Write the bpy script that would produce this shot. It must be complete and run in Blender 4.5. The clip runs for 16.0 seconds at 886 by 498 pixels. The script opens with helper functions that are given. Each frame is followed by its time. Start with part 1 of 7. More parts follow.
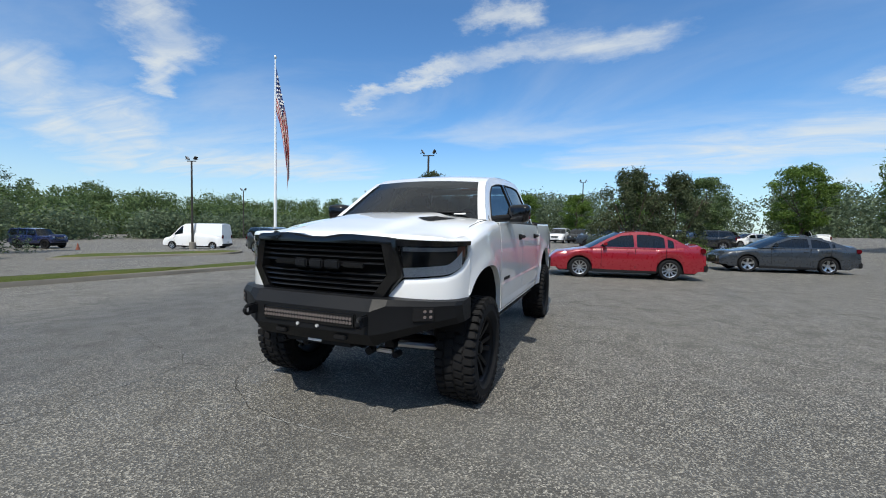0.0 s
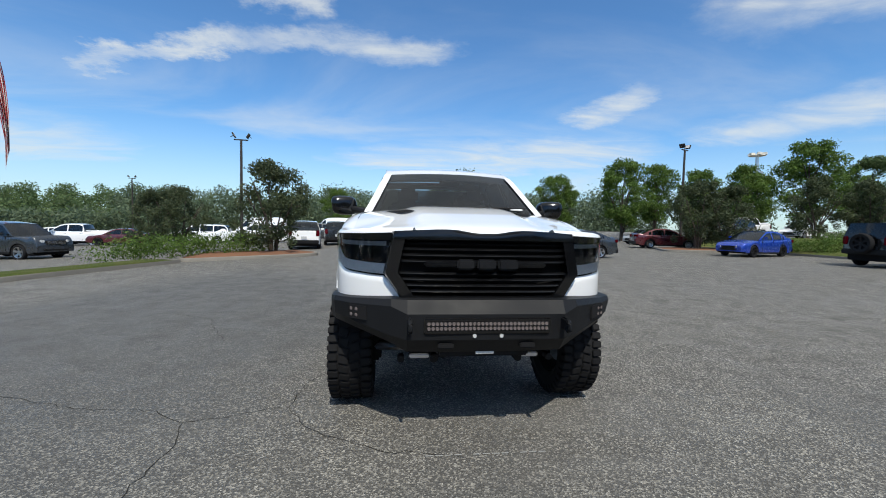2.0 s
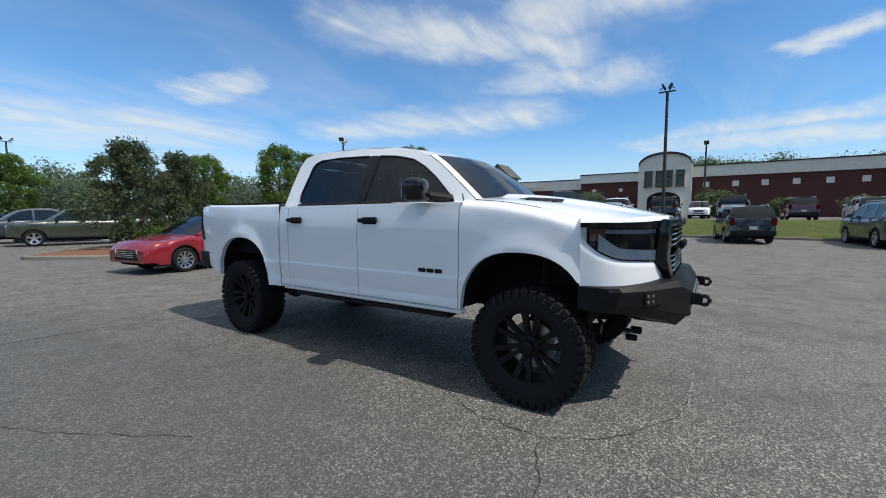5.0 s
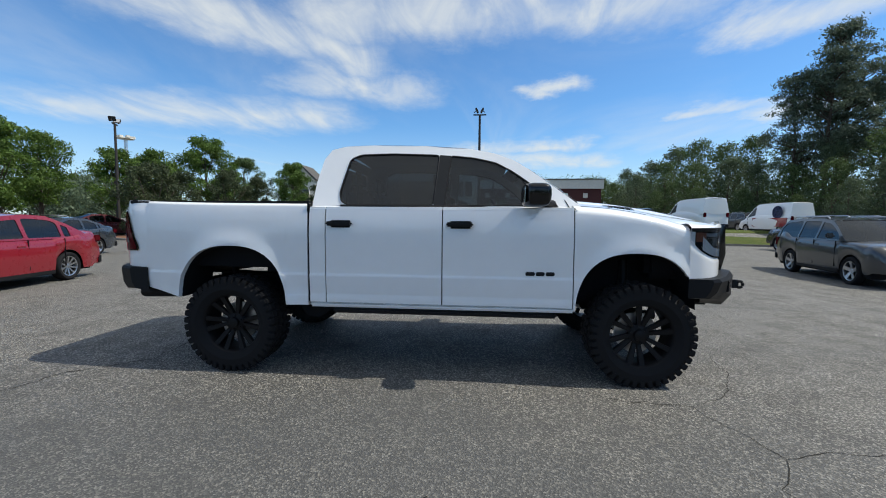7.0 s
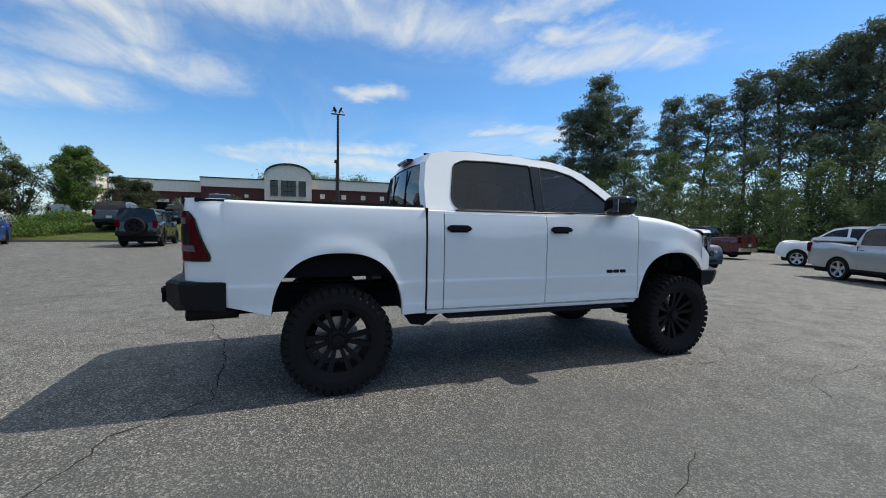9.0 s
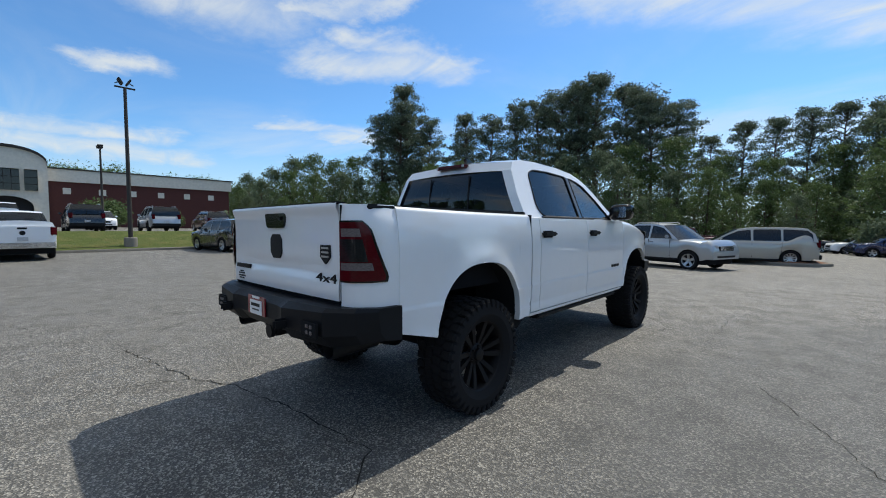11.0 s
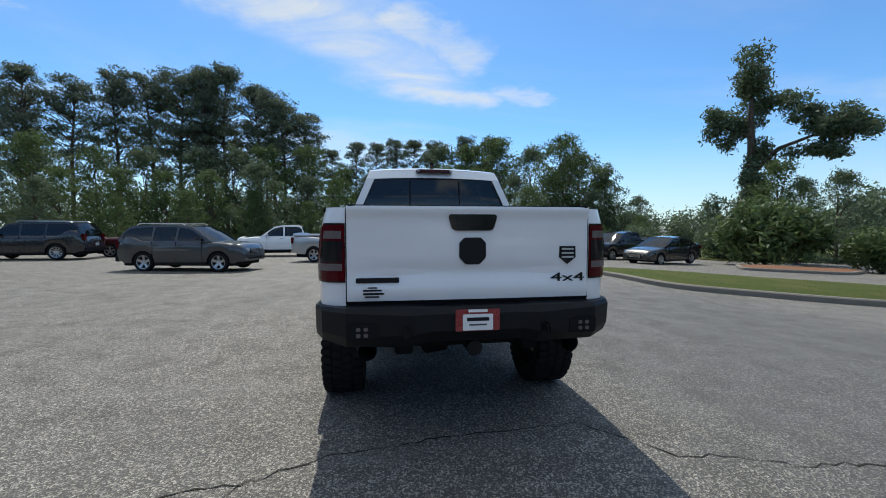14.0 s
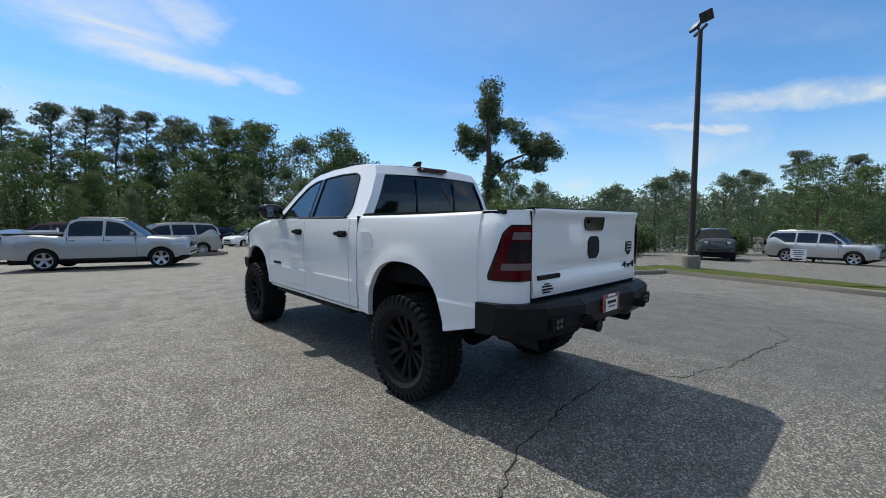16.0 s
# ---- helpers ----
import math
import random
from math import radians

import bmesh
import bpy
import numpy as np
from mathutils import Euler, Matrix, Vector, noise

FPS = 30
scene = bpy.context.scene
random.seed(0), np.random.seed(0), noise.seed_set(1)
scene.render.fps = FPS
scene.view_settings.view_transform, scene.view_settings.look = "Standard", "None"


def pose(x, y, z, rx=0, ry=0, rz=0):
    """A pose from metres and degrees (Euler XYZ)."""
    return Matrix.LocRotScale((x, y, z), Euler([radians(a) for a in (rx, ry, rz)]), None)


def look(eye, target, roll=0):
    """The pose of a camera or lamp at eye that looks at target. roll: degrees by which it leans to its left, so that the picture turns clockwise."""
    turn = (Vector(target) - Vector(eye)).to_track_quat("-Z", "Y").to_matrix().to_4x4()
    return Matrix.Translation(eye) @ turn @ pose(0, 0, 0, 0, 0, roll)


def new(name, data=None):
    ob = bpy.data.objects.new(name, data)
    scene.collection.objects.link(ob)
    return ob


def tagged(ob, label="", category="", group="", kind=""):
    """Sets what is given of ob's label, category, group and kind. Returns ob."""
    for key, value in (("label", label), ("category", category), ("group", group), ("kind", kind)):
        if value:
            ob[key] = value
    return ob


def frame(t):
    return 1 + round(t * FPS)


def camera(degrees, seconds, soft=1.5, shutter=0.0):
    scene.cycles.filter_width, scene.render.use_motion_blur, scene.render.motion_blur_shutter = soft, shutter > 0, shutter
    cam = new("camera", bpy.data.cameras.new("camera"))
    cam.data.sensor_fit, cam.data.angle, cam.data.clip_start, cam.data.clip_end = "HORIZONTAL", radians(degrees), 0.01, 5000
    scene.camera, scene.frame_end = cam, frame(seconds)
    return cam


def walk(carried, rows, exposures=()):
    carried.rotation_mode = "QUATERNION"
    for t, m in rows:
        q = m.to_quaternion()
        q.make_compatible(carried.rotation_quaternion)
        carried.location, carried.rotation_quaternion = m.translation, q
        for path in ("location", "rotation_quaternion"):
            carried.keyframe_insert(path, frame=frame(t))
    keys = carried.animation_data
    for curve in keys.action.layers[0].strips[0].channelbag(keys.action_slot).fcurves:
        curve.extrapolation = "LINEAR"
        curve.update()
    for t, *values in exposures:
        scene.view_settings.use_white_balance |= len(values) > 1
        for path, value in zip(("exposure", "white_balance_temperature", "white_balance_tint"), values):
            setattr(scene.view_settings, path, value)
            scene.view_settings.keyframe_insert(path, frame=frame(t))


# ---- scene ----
cam = camera(94.9, 16.0, 1.0)
EXPOSURE = 0.43
PATH = [
    (0, (1.986, -3.315, 1.459), (1.234, -1.464, 1.356), 1.2),
    (0.5, (1.388, -3.441, 1.46), (0.836, -1.521, 1.362), 1.5),
    (1, (0.757, -3.55, 1.441), (0.437, -1.578, 1.343), 1.6),
    (1.5, (0.092, -3.528, 1.43), (0.032, -1.532, 1.325), 1.8),
    (2, (-0.545, -3.455, 1.416), (-0.327, -1.469, 1.31), 1.2),
    (2.5, (-1.195, -3.245, 1.396), (-0.689, -1.313, 1.285), 0.5),
    (3, (-1.835, -3.015, 1.4), (-1.047, -1.181, 1.281), -0.4),
    (3.5, (-2.418, -2.659, 1.389), (-1.368, -0.962, 1.261), -0.8),
    (4, (-2.988, -2.252, 1.391), (-1.706, -0.723, 1.254), -0.8),
    (4.5, (-3.394, -1.722, 1.392), (-1.91, -0.389, 1.244), -0.5),
    (5, (-3.777, -1.148, 1.41), (-2.126, -0.031, 1.25), -0.2),
    (7.5, (-4.623, 1.995, 1.402), (-2.627, 1.975, 1.274), 0.6),
    (8, (-4.645, 2.649, 1.397), (-2.661, 2.424, 1.276), 0.8),
    (10.5, (-3.415, 5.663, 1.424), (-1.875, 4.392, 1.312), 0.4),
    (11, (-2.975, 6.155, 1.439), (-1.607, 4.7, 1.331), 0.1),
    (11.5, (-2.548, 6.582, 1.453), (-1.383, 4.959, 1.347), 0.1),
    (12, (-1.984, 6.935, 1.448), (-1.069, 5.16, 1.343), 0.2),
    (12.5, (-1.42, 7.223, 1.452), (-0.788, 5.328, 1.349), 0.4),
    (13, (-0.788, 7.392, 1.447), (-0.458, 5.422, 1.348), 0.4),
    (13.5, (-0.145, 7.494, 1.448), (-0.121, 5.497, 1.35), 0.2),
    (14, (0.518, 7.401, 1.445), (0.239, 5.423, 1.343), 0.0),
    (14.5, (1.169, 7.285, 1.468), (0.591, 5.373, 1.358), -0.0),
    (15, (1.814, 7.053, 1.475), (0.953, 5.251, 1.355), -0.0),
    (15.5, (2.453, 6.818, 1.493), (1.339, 5.162, 1.365), 0.0),
    (16, (2.991, 6.42, 1.492), (1.66, 4.933, 1.361), 0.1),
]
walk(cam, [(t, look(eye, target, roll)) for t, eye, target, roll in PATH], [(0, EXPOSURE, 6620, 6), (16, EXPOSURE, 6620, 6)])

# light levels and asphalt greys
SUN_STRENGTH, SKY_STRENGTH, CLOUD, SKY_TINT = 3.1, 0.135, (4.3, 4.45, 4.55, 1), (0.46, 0.70, 0.91, 1)
ASPH_DARK, ASPH_MID, ASPH_STONE = (0.030, 0.0288, 0.0265), (0.092, 0.087, 0.078), (0.335, 0.315, 0.275)

# ---- world and sun ----
SUN_TO = Vector((0.05, -0.70, 1.0)).normalized()
world = bpy.data.worlds.new("sky")
scene.world = world
world.use_nodes = True
wn, wl = world.node_tree.nodes, world.node_tree.links
wn.clear()


def wnode(kind, **kw):
    n = wn.new(kind)
    for k, v in kw.items():
        n.inputs[k].default_value = v
    return n


sky = wn.new("ShaderNodeTexSky")
sky.sky_type, sky.sun_disc = "NISHITA", False
sky.sun_elevation = math.asin(SUN_TO.z)
sky.sun_rotation = math.atan2(SUN_TO.x, SUN_TO.y)
sky.air_density, sky.dust_density, sky.ozone_density = 1.0, 0.25, 2.5
coords = wn.new("ShaderNodeTexCoord")
sep = wn.new("ShaderNodeSeparateXYZ")
wl.new(coords.outputs["Generated"], sep.inputs[0])


def wmath(op, a, b=None, c=None, clamp=False):
    n = wn.new("ShaderNodeMath")
    n.operation, n.use_clamp = op, clamp
    for i, s in enumerate((a, b, c)):
        if s is None:
            continue
        if isinstance(s, (int, float)):
            n.inputs[i].default_value = s
        else:
            wl.new(s, n.inputs[i])
    return n.outputs[0]


# cirrus: noise on a flat layer high above, drawn out along one direction
up = wmath("MAXIMUM", sep.outputs[2], 0.03)
fx, fy = wmath("DIVIDE", sep.outputs[0], wmath("ADD", up, 0.12)), wmath("DIVIDE", sep.outputs[1], wmath("ADD", up, 0.12))
flat = wn.new("ShaderNodeCombineXYZ")
wl.new(fx, flat.inputs[0]), wl.new(fy, flat.inputs[1])


def cloud_noise(scale, stretch, turn, detail, distortion, offset):
    m = wn.new("ShaderNodeMapping")
    m.inputs["Rotation"].default_value = (0, 0, radians(turn))
    m.inputs["Scale"].default_value = (scale, scale * stretch, 1)
    m.inputs["Location"].default_value = offset
    wl.new(flat.outputs[0], m.inputs[0])
    n = wnode("ShaderNodeTexNoise", Scale=1.0, Detail=detail, Roughness=0.58, Distortion=distortion)
    wl.new(m.outputs[0], n.inputs["Vector"])
    return n.outputs["Fac"]


def wrange(v, a, b):
    n = wn.new("ShaderNodeMapRange")
    n.interpolation_type = "SMOOTHSTEP"
    n.inputs["From Min"].default_value, n.inputs["From Max"].default_value = a, b
    wl.new(v, n.inputs["Value"])
    return n.outputs[0]


def vmath(op, a, b=None, s=None):
    n = wn.new("ShaderNodeVectorMath")
    n.operation = op
    for k, v in ((0, a), (1, b)):
        if isinstance(v, tuple):
            n.inputs[k].default_value = v
        elif v is not None:
            wl.new(v, n.inputs[k])
    if s is not None:
        wl.new(s, n.inputs["Scale"])
    return n.outputs["Value"] if op in ("DOT_PRODUCT", "LENGTH") else n.outputs[0]


# the drawn-out wisps, on the cloud layer: from, to, half width
STREAKS_NORTH = ((-1.45, 2.01, -0.72, 1.83, 0.05), (-0.72, 1.83, -0.20, 1.78, 0.055), (-0.20, 1.78, 0.10, 1.80, 0.09), (-2.40, 0.91, -3.10, 1.39, 0.17), (-3.10, 1.39, -3.60, 2.24, 0.22), (-3.60, 2.24, -2.53, 3.07, 0.5),
                 (-1.53, 0.94, -1.78, 1.24, 0.09), (-1.78, 1.24, -2.22, 1.47, 0.06), (-2.64, 1.41, -3.15, 1.96, 0.22), (-0.44, 1.52, -0.34, 1.57, 0.06), (0.83, 3.30, 1.47, 3.18, 0.33), (-0.18, 3.61, 0.87, 3.73, 0.28))
STREAKS_EAST = ((1.13, 2.46, 1.26, 2.04, 0.10), (2.14, 2.27, 2.60, 1.13, 0.22), (-0.10, 3.60, 1.53, 3.01, 0.3), (1.22, 1.27, 1.88, 0.62, 0.16), (2.08, 0.88, 2.27, 0.46, 0.16), (2.31, -0.26, 2.23, -0.49, 0.08), (3.45, 0.27, 3.26, -0.70, 0.14),
                (1.60, 0.55, 1.57, -0.60, 0.15), (1.45, -0.92, 1.27, -1.47, 0.07), (2.59, -1.16, 2.39, -1.69, 0.08), (3.69, 0.42, 3.77, -0.99, 0.22))
STREAKS_SOUTH = ((1.42, -0.67, 1.17, -0.95, 0.06), (1.70, -0.95, 1.35, -1.44, 0.11), (0.62, -1.38, 0.16, -1.62, 0.11), (0.22, -1.62, -0.18, -2.10, 0.17), (-0.05, -1.60, -0.40, -1.86, 0.08), (-0.18, -2.17, -0.51, -2.25, 0.10), (-0.62, -2.15, -0.84, -2.24, 0.07), (2.58, -1.58, 2.36, -1.95, 0.09),
                 (-2.87, -1.07, -3.19, -0.74, 0.08), (-2.69, -0.63, -2.94, -0.07, 0.12))
warp = wnode("ShaderNodeTexNoise", Scale=2.3, Detail=9.0, Roughness=0.66)
wl.new(flat.outputs[0], warp.inputs["Vector"])
shift = vmath("SUBTRACT", warp.outputs["Color"], (0.5, 0.5, 0.5))
sc = wn.new("ShaderNodeVectorMath")
sc.operation = "SCALE"
sc.inputs["Scale"].default_value = 0.55
wl.new(shift, sc.inputs[0])
bent = vmath("ADD", flat.outputs[0], sc.outputs[0])
flatten = vmath("MULTIPLY", bent, (1, 1, 0))
streaks = None
for ax, ay, bx, by, hw in STREAKS_NORTH + STREAKS_EAST + STREAKS_SOUTH:
    rel = vmath("SUBTRACT", flatten, (ax, ay, 0))
    d = (bx - ax, by - ay, 0)
    t = wmath("DIVIDE", vmath("DOT_PRODUCT", rel, d), d[0] ** 2 + d[1] ** 2, clamp=True)
    along_d = wn.new("ShaderNodeVectorMath")
    along_d.operation = "SCALE"
    along_d.inputs[0].default_value = d
    wl.new(t, along_d.inputs["Scale"])
    off = wmath("DIVIDE", vmath("LENGTH", vmath("SUBTRACT", rel, along_d.outputs[0])), hw)
    one = wrange(off, 2.1, 0.0)
    streaks = one if streaks is None else wmath("MAXIMUM", streaks, one)
grain = wrange(cloud_noise(1.5, 2.6, 35, 10, 1.2, (3.1, 1.7, 0)), 0.28, 0.72)
wisps = wmath("MULTIPLY", streaks, wmath("ADD", wmath("MULTIPLY", grain, 0.60), 0.40))
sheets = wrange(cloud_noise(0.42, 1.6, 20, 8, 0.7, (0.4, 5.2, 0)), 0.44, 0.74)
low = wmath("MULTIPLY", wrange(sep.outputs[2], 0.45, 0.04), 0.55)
# bright cloud added overhead, out of view, to fill the shaded sides
fill_veil = wmath("MULTIPLY", wrange(sep.outputs[2], 0.46, 0.80), wmath("ADD", wmath("MULTIPLY", grain, 0.30), 0.70))
sheets = wmath("MAXIMUM", sheets, wmath("MULTIPLY", fill_veil, 5.0))
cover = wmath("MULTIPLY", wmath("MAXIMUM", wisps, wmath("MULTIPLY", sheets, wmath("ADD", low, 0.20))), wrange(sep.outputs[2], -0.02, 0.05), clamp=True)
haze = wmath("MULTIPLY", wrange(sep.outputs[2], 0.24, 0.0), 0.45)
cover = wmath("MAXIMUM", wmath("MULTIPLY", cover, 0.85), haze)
mixc = wn.new("ShaderNodeMix")
mixc.data_type = "RGBA"
tint = wn.new("ShaderNodeMix")
tint.data_type, tint.blend_type = "RGBA", "MULTIPLY"
tint.inputs[0].default_value = 1.0
tint.inputs[7].default_value = SKY_TINT
wl.new(sky.outputs[0], tint.inputs[6])
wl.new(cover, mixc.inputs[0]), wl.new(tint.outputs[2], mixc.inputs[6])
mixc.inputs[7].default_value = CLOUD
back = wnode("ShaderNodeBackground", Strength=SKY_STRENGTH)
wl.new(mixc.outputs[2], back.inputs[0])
wout = wn.new("ShaderNodeOutputWorld")
wl.new(back.outputs[0], wout.inputs[0])

sun = new("sun", bpy.data.lights.new("sun", "SUN"))
sun.data.energy, sun.data.angle, sun.data.color = SUN_STRENGTH, radians(0.6), (1.0, 0.95, 0.88)
sun.matrix_world = look(SUN_TO * 60, (0, 0, 0))


# ---- materials ----
class Nodes:
    def __init__(self, name):
        self.mat = bpy.data.materials.new(name)
        self.mat.use_nodes = True
        self.n, self.l = self.mat.node_tree.nodes, self.mat.node_tree.links
        self.b = self.n["Principled BSDF"]
        self.out = self.n["Material Output"]
        self.co = self.n.new("ShaderNodeTexCoord").outputs["Object"]

    def noise(self, scale, detail=4, rough=0.55, stretch=None, vec=None):
        t = self.n.new("ShaderNodeTexNoise")
        t.inputs["Scale"].default_value, t.inputs["Detail"].default_value, t.inputs["Roughness"].default_value = scale, detail, rough
        v = vec or self.co
        if stretch:
            m = self.n.new("ShaderNodeMapping")
            m.inputs["Scale"].default_value = stretch
            self.l.new(v, m.inputs[0])
            v = m.outputs[0]
        self.l.new(v, t.inputs["Vector"])
        return t.outputs["Fac"]

    def ramp(self, v, *stops):
        r = self.n.new("ShaderNodeValToRGB")
        while len(r.color_ramp.elements) < len(stops):
            r.color_ramp.elements.new(0.5)
        for e, (p, c) in zip(r.color_ramp.elements, stops):
            e.position, e.color = p, (*c, 1) if len(c) == 3 else c
        self.l.new(v, r.inputs[0])
        return r.outputs[0]

    def range(self, v, a, b, c, d):
        m = self.n.new("ShaderNodeMapRange")
        for k, x in zip(("From Min", "From Max", "To Min", "To Max"), (a, b, c, d)):
            m.inputs[k].default_value = x
        self.l.new(v, m.inputs["Value"])
        return m.outputs[0]

    def mix(self, f, a, b, mode="MIX"):
        m = self.n.new("ShaderNodeMix")
        m.data_type, m.blend_type = "RGBA", mode
        for i, s in ((0, f), (6, a), (7, b)):
            if isinstance(s, (int, float)):
                m.inputs[i].default_value = s
            elif isinstance(s, tuple):
                m.inputs[i].default_value = (*s, 1)
            else:
                self.l.new(s, m.inputs[i])
        return m.outputs[2]

    def set(self, **kw):
        for k, v in kw.items():
            s = self.b.inputs[k.replace("_", " ")]
            if isinstance(v, bpy.types.NodeSocket):
                self.l.new(v, s)
            elif isinstance(v, tuple):
                s.default_value = (*v, 1) if len(v) == 3 else v
            else:
                s.default_value = v
        return self

    def bump(self, v, strength, distance):
        b = self.n.new("ShaderNodeBump")
        b.inputs["Strength"].default_value, b.inputs["Distance"].default_value = strength, distance
        self.l.new(v, b.inputs["Height"])
        self.l.new(b.outputs[0], self.b.inputs["Normal"])
        return self


def paint(name, c, rough=0.28, metal=0.0, coat=1.0):
    m = Nodes(name)
    n = m.noise(9, 5)
    m.set(Base_Color=m.mix(m.range(n, 0.4, 0.75, 0, 0.10), c, tuple(0.8 * x + 0.03 for x in c)), Roughness=m.range(n, 0.3, 0.7, rough, rough + 0.08),
          Metallic=metal, Coat_Weight=coat, Coat_Roughness=0.04)
    return m.mat


def dull(name, c, rough=0.7, bump=0.25, scale=140, metal=0.0):
    m = Nodes(name)
    n, big = m.noise(scale, 3), m.noise(3.5, 4)
    m.set(Base_Color=m.mix(m.range(big, 0.35, 0.7, 0, 0.5), c, tuple(1.3 * x + 0.002 for x in c)), Roughness=m.range(big, 0.3, 0.7, rough - 0.07, rough + 0.1), Metallic=metal, Specular_IOR_Level=0.2)
    return m.bump(n, bump, 0.002).mat


def glass(name, tintc, clear, rough=0.02, ior=1.5):
    m = Nodes(name)
    m.n.remove(m.b)
    tr, gl, mx, fr = (m.n.new("ShaderNode" + k) for k in ("BsdfTransparent", "BsdfGlossy", "MixShader", "Fresnel"))
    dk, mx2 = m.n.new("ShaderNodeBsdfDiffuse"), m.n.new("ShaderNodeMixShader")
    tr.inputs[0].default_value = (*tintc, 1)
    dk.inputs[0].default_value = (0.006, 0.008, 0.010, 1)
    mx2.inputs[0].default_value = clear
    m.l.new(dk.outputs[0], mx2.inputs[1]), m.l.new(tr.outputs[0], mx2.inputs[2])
    gl.inputs["Roughness"].default_value = rough
    fr.inputs["IOR"].default_value = ior
    m.l.new(fr.outputs[0], mx.inputs[0]), m.l.new(mx2.outputs[0], mx.inputs[1]), m.l.new(gl.outputs[0], mx.inputs[2])
    m.l.new(mx.outputs[0], m.out.inputs[0])
    return m.mat


def lens(name, c, rough=0.12):
    m = Nodes(name)
    n = m.noise(60, 2, stretch=(1, 1, 6))
    m.set(Base_Color=m.mix(m.range(n, 0.35, 0.65, 0, 0.7), c, tuple(0.45 * x for x in c)), Roughness=rough, Specular_IOR_Level=0.22, Coat_Weight=0.0)
    return m.mat


def metal(name, c, rough):
    m = Nodes(name)
    m.set(Base_Color=c, Metallic=1.0, Roughness=m.range(m.noise(30, 3), 0.3, 0.7, rough, rough + 0.12))
    return m.mat


def asphalt():
    m = Nodes("asphalt")
    fine, mid, big = m.noise(150, 3, 0.7), m.noise(2.4, 6, 0.62), m.noise(0.13, 5, 0.6)
    vo = m.n.new("ShaderNodeTexVoronoi")
    vo.inputs["Scale"].default_value = 96
    m.l.new(m.co, vo.inputs["Vector"])
    cell = m.n.new("ShaderNodeSeparateColor")
    m.l.new(vo.outputs["Color"], cell.inputs[0])
    wear = m.range(big, 0.36, 0.64, 0, 1)
    stone = m.range(cell.outputs[0], 0.50, 0.86, 0, 1)
    tar = m.ramp(m.range(fine, 0.3, 0.7, 0, 1), (0.0, ASPH_DARK), (1.0, ASPH_MID))
    pebble = m.ramp(cell.outputs[1], (0.0, tuple(0.55 * x for x in ASPH_STONE)), (0.6, ASPH_STONE), (1.0, tuple(1.5 * x for x in ASPH_STONE)))
    c = m.mix(stone, tar, pebble)
    c = m.mix(m.range(wear, 0, 1, 0.0, 0.35), c, (0.150, 0.145, 0.134))
    c = m.mix(m.range(mid, 0.50, 0.70, 0, 0.42), c, (0.060, 0.058, 0.056))
    streak = m.noise(0.42, 6, 0.62, stretch=(0.35, 1.9, 1))
    c = m.mix(m.range(streak, 0.53, 0.74, 0, 0.42), c, (0.205, 0.201, 0.190))
    dark = m.noise(0.30, 5, 0.6, stretch=(1.6, 0.6, 1))
    c = m.mix(m.range(dark, 0.56, 0.72, 0, 0.5), c, (0.075, 0.074, 0.072))
    straw = m.noise(1.7, 5, 0.6)
    c = m.mix(m.range(straw, 0.68, 0.78, 0, 0.45), c, (0.27, 0.22, 0.15))
    # a darker, oil-stained stretch where cars pass, with a ragged edge
    place = m.n.new("ShaderNodeMapping")
    place.inputs["Location"].default_value, place.inputs["Scale"].default_value = (4.2 / 3.0, -3.0 / 6.2, 0), (1 / 3.0, 1 / 6.2, 0)
    m.l.new(m.co, place.inputs[0])
    far = m.n.new("ShaderNodeVectorMath")
    far.operation = "LENGTH"
    m.l.new(place.outputs[0], far.inputs[0])
    ragged = m.n.new("ShaderNodeMath")
    ragged.operation = "MULTIPLY_ADD"
    m.l.new(m.noise(0.8, 6, 0.65), ragged.inputs[0])
    ragged.inputs[1].default_value = 0.9
    m.l.new(far.outputs["Value"], ragged.inputs[2])
    c = m.mix(m.range(ragged.outputs[0], 1.15, 1.65, 0.55, 0.0), c, (0.070, 0.072, 0.074))
    m.set(Base_Color=c, Roughness=m.range(mid, 0.3, 0.7, 0.55, 0.85), Specular_IOR_Level=0.4)
    return m.bump(vo.outputs["Distance"], 0.9, 0.007).mat


def grass_ground(name="grass", a=(0.080, 0.110, 0.028), b=(0.165, 0.162, 0.065)):
    m = Nodes(name)
    n, big = m.noise(55, 5, 0.7), m.noise(0.9, 4)
    c = m.ramp(n, (0.3, tuple(0.55 * x for x in a)), (0.5, a), (0.7, b))
    c = m.mix(m.range(big, 0.48, 0.72, 0, 0.6), c, (0.17, 0.145, 0.06))
    m.set(Base_Color=c, Roughness=0.95, Specular_IOR_Level=0.1)
    return m.bump(n, 1.0, 0.05).mat


def leaf(name, a, b, dry=(0.12, 0.11, 0.04)):
    m = Nodes(name)
    g = m.n.new("ShaderNodeNewGeometry")
    c = m.ramp(g.outputs["Random Per Island"], (0.0, a), (0.6, b), (0.97, tuple(1.3 * x for x in b)), (1.0, dry))
    big = m.noise(0.6, 3)
    c = m.mix(m.range(big, 0.35, 0.65, 0, 0.5), c, tuple(0.85 * x for x in a))
    m.set(Base_Color=c, Roughness=0.6, Specular_IOR_Level=0.3)
    tl, mx = m.n.new("ShaderNodeBsdfTranslucent"), m.n.new("ShaderNodeMixShader")
    m.l.new(c, tl.inputs[0])
    mx.inputs[0].default_value = 0.36
    m.l.new(m.b.outputs[0], mx.inputs[1]), m.l.new(tl.outputs[0], mx.inputs[2]), m.l.new(mx.outputs[0], m.out.inputs[0])
    return m.mat


